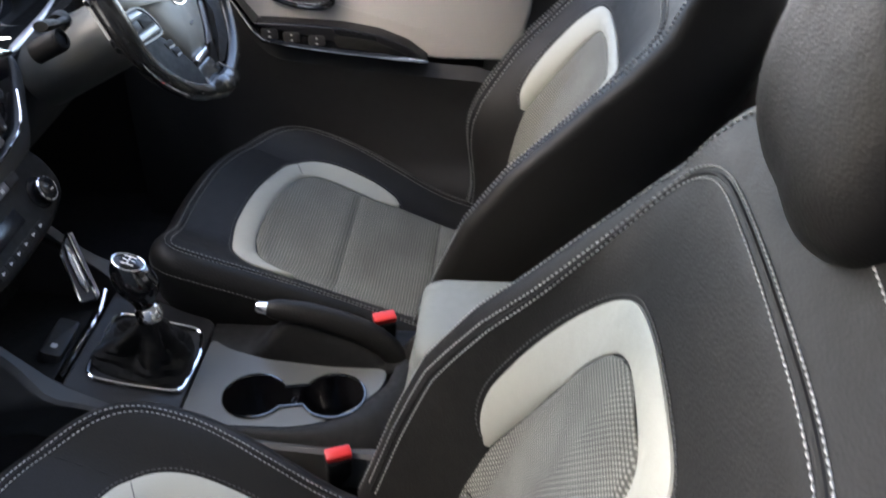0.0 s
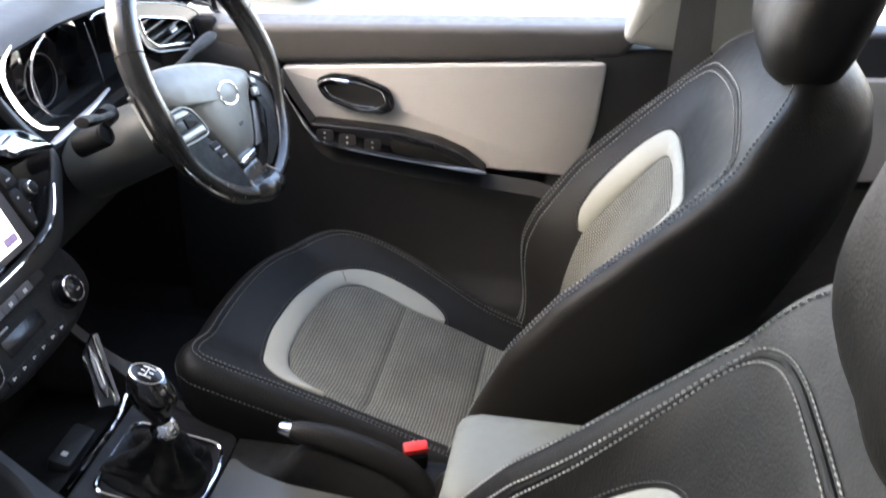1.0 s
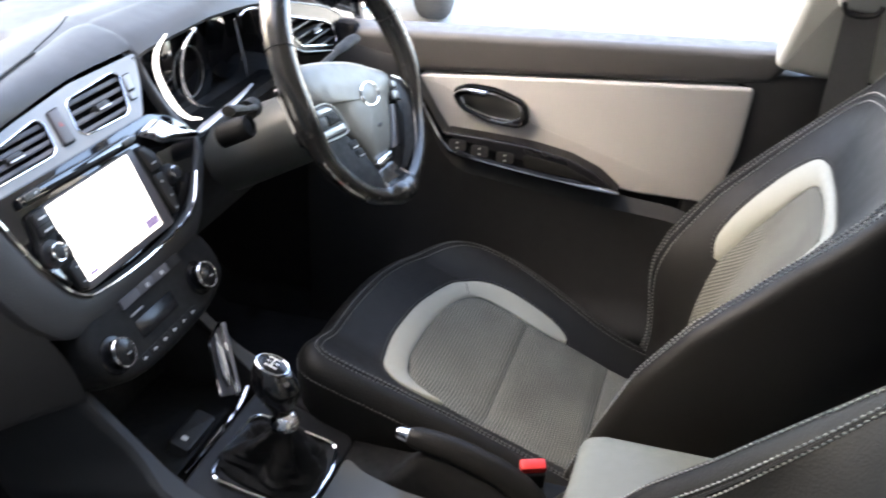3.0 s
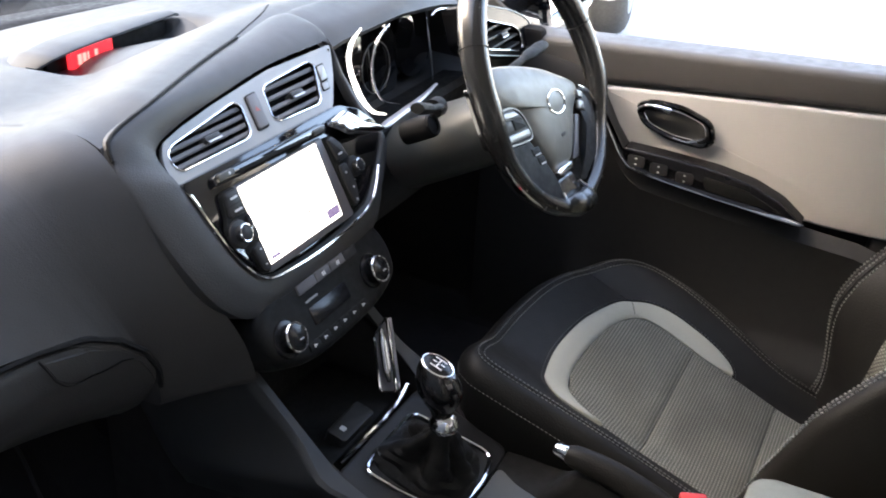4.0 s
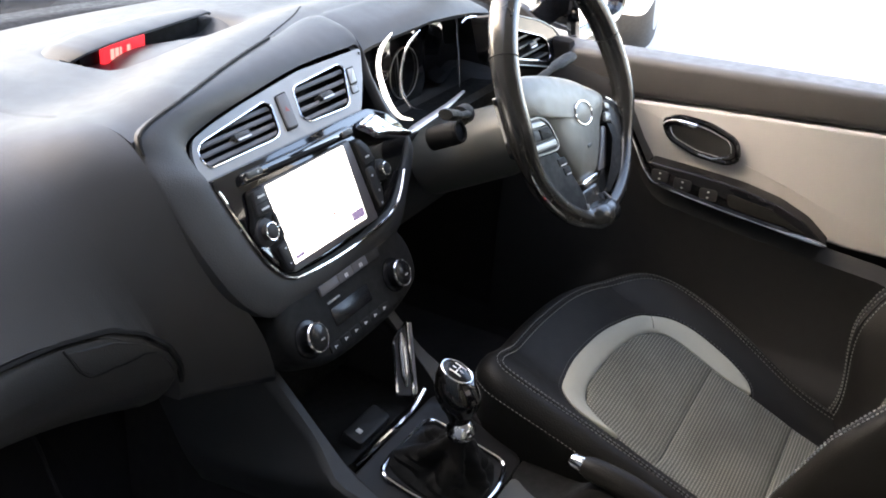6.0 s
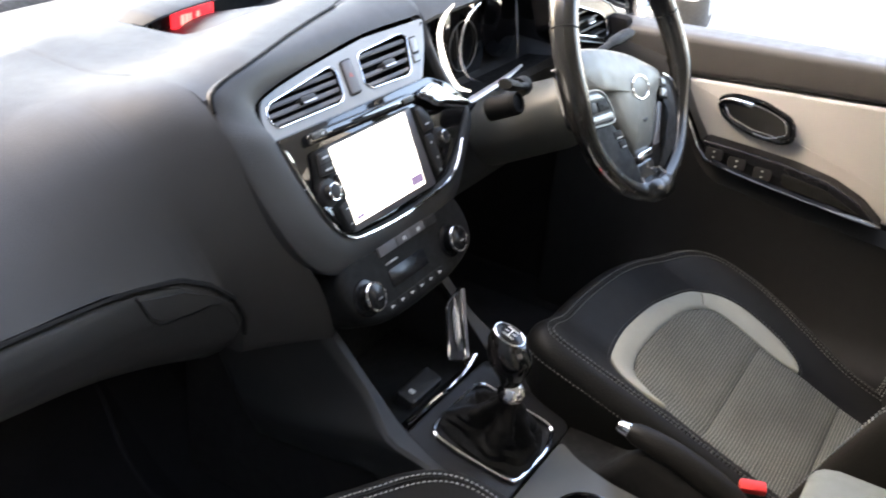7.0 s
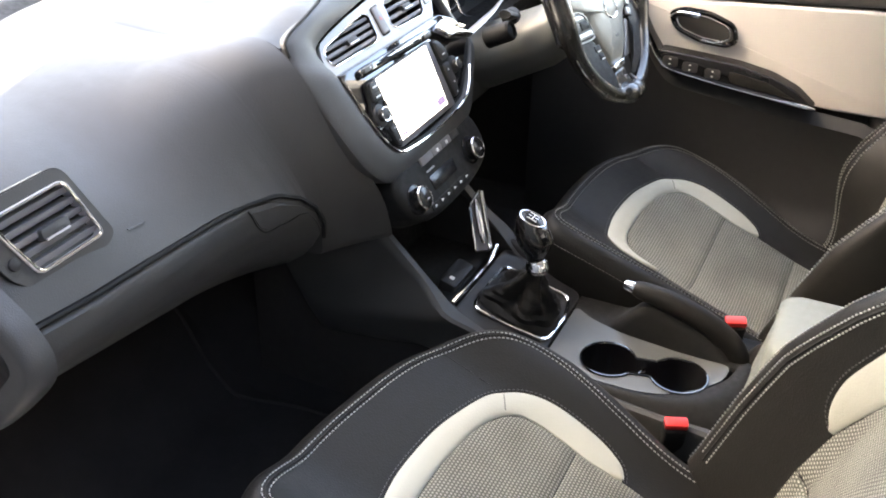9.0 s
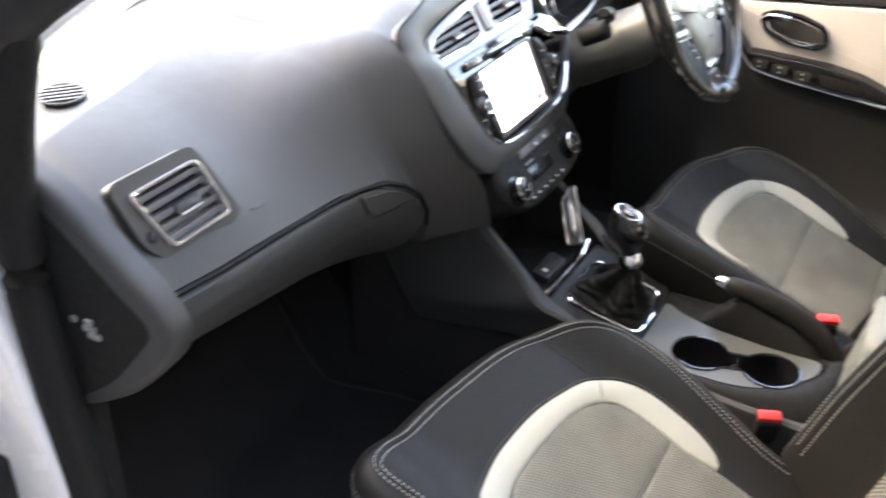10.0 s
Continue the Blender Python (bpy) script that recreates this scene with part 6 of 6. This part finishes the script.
def gear_lever():
    g = empty("gear_lever", "black gear lever with silver topped knob and leather gaiter", "gear lever", at=(-0.02, -0.035, 0.56))
    rows = []
    m = Matrix.Rotation(math.atan(0.4), 4, "X")
    base = spline([(-0.035, 0.085), (0.07, 0.085), (0.095, 0.01), (0.075, -0.028), (-0.018, -0.03)], 96, True)
    for k, f in enumerate(np.linspace(0, 1, 18)):
        w = (1 - f) ** 1.2 * 0.72 + 0.17
        row = []
        for j, (a, b) in enumerate(base):
            fold = 1 + 0.3 * math.sin(5 * 2 * math.pi * j / 96 + 3 * f) * f * (1 - f) * 3 + 0.08 * math.sin(9 * 2 * math.pi * j / 96 - 5 * f) * f * (1 - f) * 4 + 0.05 * math.sin(k * 2.1)
            row.append((0.0 + (a - 0.022) * w * fold + 0.022 * (1 - f), (b - 0.02) * w * fold + 0.02 * (1 - f), 0.002 + 0.4 * b * (1 - f) * 0.9 + 0.095 * f))
        rows.append(row)
    part("gaiter", loft(rows, close_u=True), LEATHER, g, "creased black leather gaiter")
    ax = [(0, 0, 0.09), (0, 0.004, 0.13), (0, 0.008, 0.15)]
    part("stick", tube(ax, 0.009, 12), BLACK, g)
    part("collar", tube([(0, 0, 0.098), (0, 0, 0.104), (0, 0.001, 0.112), (0, 0.002, 0.116)], [0.017, 0.0185, 0.0165, 0.012], 20), CHROME, g, "chrome collar")
    prof = [(0.0, 0.0105), (0.005, 0.0115), (0.014, 0.0145), (0.024, 0.020), (0.036, 0.0246), (0.048, 0.0255), (0.058, 0.0238), (0.066, 0.0205), (0.070, 0.018)]
    rows = []
    for z, r in prof:
        lean = smooth01(z, 0.03, 0.07)
        rows.append([(r * 0.95 * math.cos(t), 0.003 + z * 0.12 + r * 1.15 * math.sin(t), 0.112 + z + 0.42 * lean * r * math.sin(t)) for t in np.linspace(0, 2 * math.pi, 32, endpoint=False)])
    part("knob", loft(rows, close_u=True, cap=True), PIANO, g, "gloss black knob")
    top = plane_pose((0, 0.0115, 0.1845), (1, 0, 0), (0, 1.15, 0.42))
    oval = [(0.0162 * math.cos(t), 0.0202 * math.sin(t)) for t in np.linspace(0, 2 * math.pi, 32, endpoint=False)]
    rows = [[tuple(top @ Vector((a * f, b * f, z))) for a, b in oval] for f, z in ((1.0, -0.004), (0.97, 0.0), (0.8, 0.0016), (0.45, 0.003), (0.05, 0.0035))]
    cap = part("knob_cap", loft(rows, close_u=True, cap=True), DOOR_GLOSS, g, "gloss black knob cap with pale shift pattern")
    part("cap_ring", tube([tuple(top @ Vector((a, b, -0.0005))) for a, b in oval], 0.0015, 8, True), CHROME, g, "chrome ring round the knob cap")
    for a in (-0.0075, 0.0, 0.0075):
        part("shift_mark", slab(rounded(0.0016, 0.016, 0.0006, 1, a, 0), top @ Matrix.Translation((0, 0, 0.0034)), 0.0012, 0.0002), MARK, cap)
    part("shift_mark", slab(rounded(0.0166, 0.0016, 0.0006, 1), top @ Matrix.Translation((0, 0, 0.0035)), 0.0012, 0.0002), MARK, cap)
    return g


gear_lever()


def handbrake():
    h = empty("handbrake", "black leather handbrake lever with chrome button", "handbrake", at=(0.05, -0.17, 0.625))
    path = spline([(0.0, 0.0, 0.0), (0.003, -0.05, -0.010), (0.008, -0.11, -0.034), (0.010, -0.15, -0.060), (0.010, -0.175, -0.095)], 24)
    rad = np.interp(np.linspace(0, 1, 24), (0, 0.05, 0.3, 0.7, 1), (0.0105, 0.0145, 0.0175, 0.0185, 0.0185))
    part("grip", tube(path, rad, 16), LEATHER, h)
    part("button", tube([(0, 0.016, 0.003), (0, 0.012, 0.002), (0, 0.0, 0.0), (0, -0.004, 0)], [0.006, 0.0085, 0.0095, 0.0095], 14), CHROME, h, "chrome release button")
    part("gaiter", loft([[(0.02 + r * 1.1 * math.cos(t), -0.23 + 1.6 * r * math.sin(t), z) for t in np.linspace(0, 2 * math.pi, 24, endpoint=False)] for z, r in ((-0.055, 0.02), (-0.075, 0.03), (-0.1, 0.036), (-0.115, 0.04))], close_u=True), LEATHER, h)
    # soft boot that rises from the console to the lever's underside
    rows = []
    for y in np.linspace(0.10, -0.26, 40):
        left = float(np.interp(0.17 - y, (0.065, 0.105, 0.163, 0.255, 0.33, 0.43), (0.078, 0.056, 0.036, 0.025, 0.026, 0.026))) - 0.05
        lever = float(np.interp(y, (-0.175, -0.15, -0.11, -0.05, 0.0), (-0.095, -0.06, -0.034, -0.010, 0.0)))
        rise = max(0.0, lever + 0.071) * (1 - smooth01(y, -0.035, 0.04))
        ridge = min(max(0.004, left + 0.02), 0.04)
        prof = [(left, -0.088), (left + 0.003, -0.084), (0.55 * left + 0.45 * (ridge - 0.014), -0.083 + 0.42 * rise), (ridge - 0.014, -0.083 + 0.92 * rise), (ridge, -0.082 + rise), (ridge + 0.016, -0.083 + 0.9 * rise), (0.054, -0.083 + 0.45 * rise), (0.066, -0.083), (0.068, -0.09)]
        rows.append([(x, y, z) for x, z in spline(prof, 20)])
    part("boot", loft(rows), BLACK, h, "black soft boot under the lever")
    return h


handbrake()


def armrest():
    a = empty("armrest", "pale grey leather padded armrest box on the console", "armrest")
    rows = []
    for y, f in ((-0.382, 0.82), (-0.386, 0.9), (-0.394, 0.96), (-0.41, 1.0), (-0.5, 1.0), (-0.62, 1.0), (-0.66, 0.9)):
        row = []
        for t in np.linspace(0, 2 * math.pi, 32, endpoint=False):
            ca, sa = math.cos(t), math.sin(t)
            row.append((0.01 + f * 0.088 * math.copysign(abs(ca) ** 0.4, ca), y + 0.02 * max(0, -sa), 0.60 + f * 0.065 * math.copysign(abs(sa) ** 0.45, sa)))
        rows.append(row)
    part("lid", loft(rows, close_u=True, cap=True), ARM_PALE, a)
    part("box_body", box(-0.085, 0.105, -0.65, -0.395, 0.46, 0.56, 0.012, 3), DASH_HARD, a)
    return a


armrest()


# ---- driver door ----
def belt(y):
    return 0.8814 - 0.0753 * y


def door_slab(points, x, thick, bevel, r=0.012):
    """A panel in the door's plane, from (y, z) points, its face at x towards the cabin."""
    return slab(rounded_poly([(-y, z) for y, z in points], r, 5), plane_pose((x, 0, 0), (0, -1, 0), (0, 0, 1)), thick, bevel, 3)


def driver_door():
    d = tagged(new("door_1"), "closed driver door with pale vinyl panel and gloss black armrest", "car door", kind="structure")
    part("door_core", door_slab([(0.24, 0.93), (-0.56, 0.93), (-0.52, 0.33), (0.24, 0.33)], 0.725, 0.06, 0.01), DASH_HARD, d)
    top = [(y, 0.9465 - 0.05 * y) for y in np.linspace(0.24, -0.585, 12)]
    low = [(y, belt(y) - 0.004) for y in np.linspace(-0.545, 0.24, 8)]
    part("upper_trim", slab([(-y, z) for y, z in top + low], plane_pose((0.703, 0, 0), (0, -1, 0), (0, 0, 1)), 0.07, 0.014, 5), DOOR_TOP, d)
    pale = [(0.035, belt(0.035) - 0.006), (-0.525, belt(-0.525) - 0.006), (-0.515, 0.80), (-0.487, 0.706), (-0.36, 0.706), (-0.30, 0.712), (-0.04, 0.735), (-0.005, 0.79)]
    part("pale_panel", door_slab(pale, 0.7, 0.03, 0.006), DOOR_PALE, d, "pale grey vinyl panel")
    neck = [(0.064, 0.905), (0.05, 0.91), (0.022, 0.858), (-0.004, 0.812), (-0.03, 0.777), (-0.05, 0.748), (-0.035, 0.748), (-0.012, 0.79), (0.03, 0.868)]
    part("armrest_neck", door_slab(neck, 0.664, 0.05, 0.002, 0.004), PIANO, d)
    arm = [(-0.022, 0.786), (-0.10, 0.783), (-0.18, 0.778), (-0.245, 0.766), (-0.295, 0.746), (-0.335, 0.714), (-0.19, 0.726), (-0.05, 0.746)]
    arm_ob = part("armrest_panel", door_slab(arm, 0.665, 0.05, 0.004, 0.01), DOOR_GLOSS, d, "gloss black armrest with window switches")
    strip = spline([(0.66, 0.058, 0.91), (0.662, 0.028, 0.86), (0.662, -0.005, 0.80), (0.662, -0.028, 0.765), (0.662, -0.06, 0.749), (0.662, -0.19, 0.731), (0.662, -0.335, 0.718)], 60)
    part("chrome_strip", tube(strip, np.interp(np.linspace(0, 1, 60), (0, 0.35, 0.8, 0.88, 0.97, 1), (0.0024, 0.0024, 0.0018, 0.0044, 0.0044, 0.002)), 8), CHROME, d, "chrome strip along the armrest")
    for k, y in enumerate((-0.05, -0.09, -0.135)):
        sw = part("window_switch", slab(rounded(0.03, 0.02, 0.005, 4), plane_pose((0.6635, y, 0.766 - 0.006 * k), (0, -1, 0), (0, 0, 1)), 0.003, 0.001), DASH_HARD, arm_ob)
        for dz in (0.005, -0.005):
            part("printed_dot", slab(rounded(0.004, 0.0025, 0.001, 1), plane_pose((0.6628, y, 0.766 - 0.006 * k + dz), (0, -1, 0), (0, 0, 1)), 0.0006, 0.0001), MARK, sw)
    part("pull_recess", slab(rounded_poly([(0.165, 0.765), (0.24, 0.755), (0.30, 0.728), (0.17, 0.742)], 0.008, 4), plane_pose((0.6642, 0, 0), (0, -1, 0), (0, 0, 1)), 0.002, 0.0005), BLACK, arm_ob)
    rows = []
    for y in np.linspace(0.24, -0.54, 40):
        top_z = float(np.interp(-y, (-0.24, -0.06, -0.03, 0.03, 0.06, 0.2, 0.34, 0.42, 0.54), (0.93, 0.90, 0.85, 0.752, 0.735, 0.715, 0.702, 0.695, 0.66)))
        row = []
        for v in np.linspace(0, 1, 18):
            z = top_z + (0.35 - top_z) * v
            x = 0.695 - 0.022 * smooth01(v, 0, 0.06) + 0.02 * math.sin(math.pi * min(1, v / 0.55)) * 0.5 - 0.035 * smooth01(v, 0.55, 0.72) * smooth01(-y, -0.1, 0.0)
            row.append((x, y, z))
        rows.append(row)
    part("lower_panel", loft(rows), DASH_HARD, d)
    # inner handle
    cy, cz = -0.088, 0.833
    bowl = [(-0.056, 0.02), (-0.03, 0.031), (0.02, 0.029), (0.07, 0.011), (0.077, -0.02), (0.06, -0.03), (0.01, -0.027), (-0.042, -0.008)]
    b = rounded_poly(bowl, 0.014, 5)
    fm = plane_pose((0.697, cy, cz), (0, -1, 0), (0, 0, 1))
    hp = part("handle_bowl", slab(b, fm, 0.01, 0.002), DASH, d, "dark handle recess")
    part("handle_ring", tube([tuple(fm @ Vector((p, q, 0.001))) for p, q in b], 0.0052, 8, True), PIANO, hp)
    part("inner_ring", tube([tuple(fm @ Vector((p * 0.84 + 0.001, q * 0.74, 0.002))) for p, q in b], 0.0014, 6, True), CHROME, hp)
    lever = spline([(-0.05, 0.014, 0.006), (-0.038, 0.022, 0.01), (-0.02, 0.024, 0.012), (0.002, 0.022, 0.01)], 18)
    bm = tube(lever, 0.0055, 8, flat=0.6)
    bmesh.ops.transform(bm, matrix=fm, verts=bm.verts)
    part("handle_lever", bm, CHROME, hp, "chrome handle lever")
    bm = tube([(0.012, -0.024, 0.004), (0.035, -0.027, 0.005), (0.052, -0.022, 0.004)], 0.003, 8)
    bmesh.ops.transform(bm, matrix=fm, verts=bm.verts)
    part("handle_glint", bm, CHROME, hp)
    return d


driver_door()


def pillar_and_belt():
    p = tagged(new("trim_pillar"), "centre door pillar with pale upper and dark lower trim", "pillar trim", kind="structure")
    part("lower_trim", door_slab([(-0.50, 0.93), (-0.70, 0.95), (-0.70, 0.33), (-0.44, 0.33), (-0.43, 0.70)], 0.705, 0.06, 0.012, 0.03), DASH_HARD, p)
    part("upper_trim", door_slab([(-0.543, 0.957), (-0.617, 0.946), (-0.78, 0.95), (-0.88, 1.45), (-0.67, 1.45)], 0.672, 0.05, 0.015, 0.02), PILLAR_PALE, p, "pale pillar trim")
    b = empty("seat_belt", "dark seat belt webbing with pale guide on the pillar", "seat belt")
    rows = [[(0.652, -0.622 - 0.006 * v, 0.92 + 0.15 * v), (0.652, -0.682 + 0.004 * v, 0.92 + 0.15 * v)] for v in np.linspace(-1.5, 1, 12)]
    part("webbing", merged(loft(rows), loft([[(x + 0.0015, y, z) for x, y, z in r] for r in rows])), BELT, b)
    part("guide", slab(rounded(0.066, 0.05, 0.012, 5), plane_pose((0.645, -0.651, 1.085), (0, -1, -0.1), (0, 0, 1)), 0.022, 0.006, 3), PILLAR_PALE, b, "pale belt guide")
    slot = [(0.643, y, z) for y, z in ((-0.624, 1.074), (-0.63, 1.06), (-0.65, 1.056), (-0.67, 1.06), (-0.678, 1.072))]
    part("guide_slot", tube(spline(slot, 16), 0.004, 6), BLACK, b, "dark slot of the belt guide")
    return p


pillar_and_belt()


# ---- behind the seats ----
def rear_bench():
    r = empty("rear_bench", "dark rear bench seat", "rear seat")
    part("cushion", box(-0.62, 0.62, -1.55, -1.1, 0.35, 0.60, 0.06, 4), LEATHER, r)
    part("backrest", box(-0.62, 0.62, -1.75, -1.55, 0.5, 1.1, 0.06, 4), LEATHER, r)
    return r


rear_bench()


def rear_door():
    d = tagged(new("door_2"), "closed rear door with pale vinyl panel", "car door", kind="structure")
    part("door_core", door_slab([(-0.70, 0.97), (-1.6, 1.02), (-1.5, 0.33), (-0.70, 0.33)], 0.72, 0.05, 0.01), DASH, d)
    part("pale_panel", door_slab([(-0.76, 0.90), (-1.45, 0.94), (-1.4, 0.76), (-0.74, 0.72)], 0.708, 0.02, 0.005), DOOR_PALE, d, "pale grey vinyl panel")
    return d


rear_door()


# ---- outside ----
def door_mirror():
    m = empty("door_mirror", "black door mirror on the driver side", "mirror")
    rows = []
    c = Vector((0.955, 0.235, 0.988))
    for y, f in ((-0.035, 0.97), (-0.03, 1.0), (0.0, 1.0), (0.03, 0.94), (0.06, 0.75), (0.075, 0.4)):
        row = []
        for t in np.linspace(0, 2 * math.pi, 32, endpoint=False):
            ca, sa = math.cos(t), math.sin(t)
            row.append(tuple(c + Vector((f * 0.14 * math.copysign(abs(ca) ** 0.6, ca), y, f * 0.075 * math.copysign(abs(sa) ** 0.6, sa)))))
        rows.append(row)
    part("housing", loft(rows, close_u=True, cap=True), PIANO, m)
    part("glass", slab(rounded(0.25, 0.125, 0.03, 6), plane_pose((0.955, 0.198, 0.988), (1, 0, 0), (0, 0, 1)), 0.004, 0.001), CHROME, m, "mirror glass")
    part("glass_surround", tube([(0.955 + a, 0.196, 0.988 + b) for a, b in rounded(0.262, 0.137, 0.035, 6)], 0.012, 8, True), PIANO, m)
    part("arm", tube([(0.74, 0.25, 0.95), (0.80, 0.25, 0.955), (0.87, 0.25, 0.965)], [0.03, 0.024, 0.02], 12), PIANO, m)
    part("corner_cover", door_slab([(0.33, 0.93), (0.18, 0.935), (0.26, 0.985), (0.33, 1.0)], 0.73, 0.02, 0.004), DOOR_TOP, m)
    return m


door_mirror()


def parked_car():
    """A pale car standing nose-on beyond the driver's window."""
    p = empty("parked_car", "pale car parked outside with a dark tyre", "car")
    x0, y0 = 3.45, 0.96
    prof = [(0, 0.32), (0, 0.72), (0.2, 0.88), (1.0, 0.98), (1.6, 1.42), (3.1, 1.46), (3.9, 0.98), (4.1, 0.92), (4.15, 0.34)]
    part("body", slab(rounded_poly([(x0 + a, b) for a, b in prof][::-1], 0.1, 6), plane_pose((0, y0, 0), (1, 0, 0), (0, 0, 1)), 1.76, 0.06, 5), PAINT, p)
    for a in (0.75, 3.3):
        for y in (y0 + 0.02, y0 + 1.52):
            w = part("wheel", tube([(x0 + a, y + d, 0.31) for d in (0.0, 0.01, 0.03, 0.06, 0.13, 0.16, 0.18, 0.19)], [0.25, 0.275, 0.298, 0.31, 0.31, 0.298, 0.275, 0.25], 40), TYRE, p)
            part("rim", disc(0.2, 0.03, 32, 0.008, plane_pose((x0 + a, y - 0.004, 0.31), (1, 0, 0), (0, 0, 1))), TRIM_GREY, w)
    # turned a little, its nose towards the window
    pivot = Matrix.Translation((x0 + 0.75, y0, 0))
    p.matrix_world = pivot @ Matrix.Rotation(radians(11), 4, "Z") @ pivot.inverted()
    return p


parked_car()
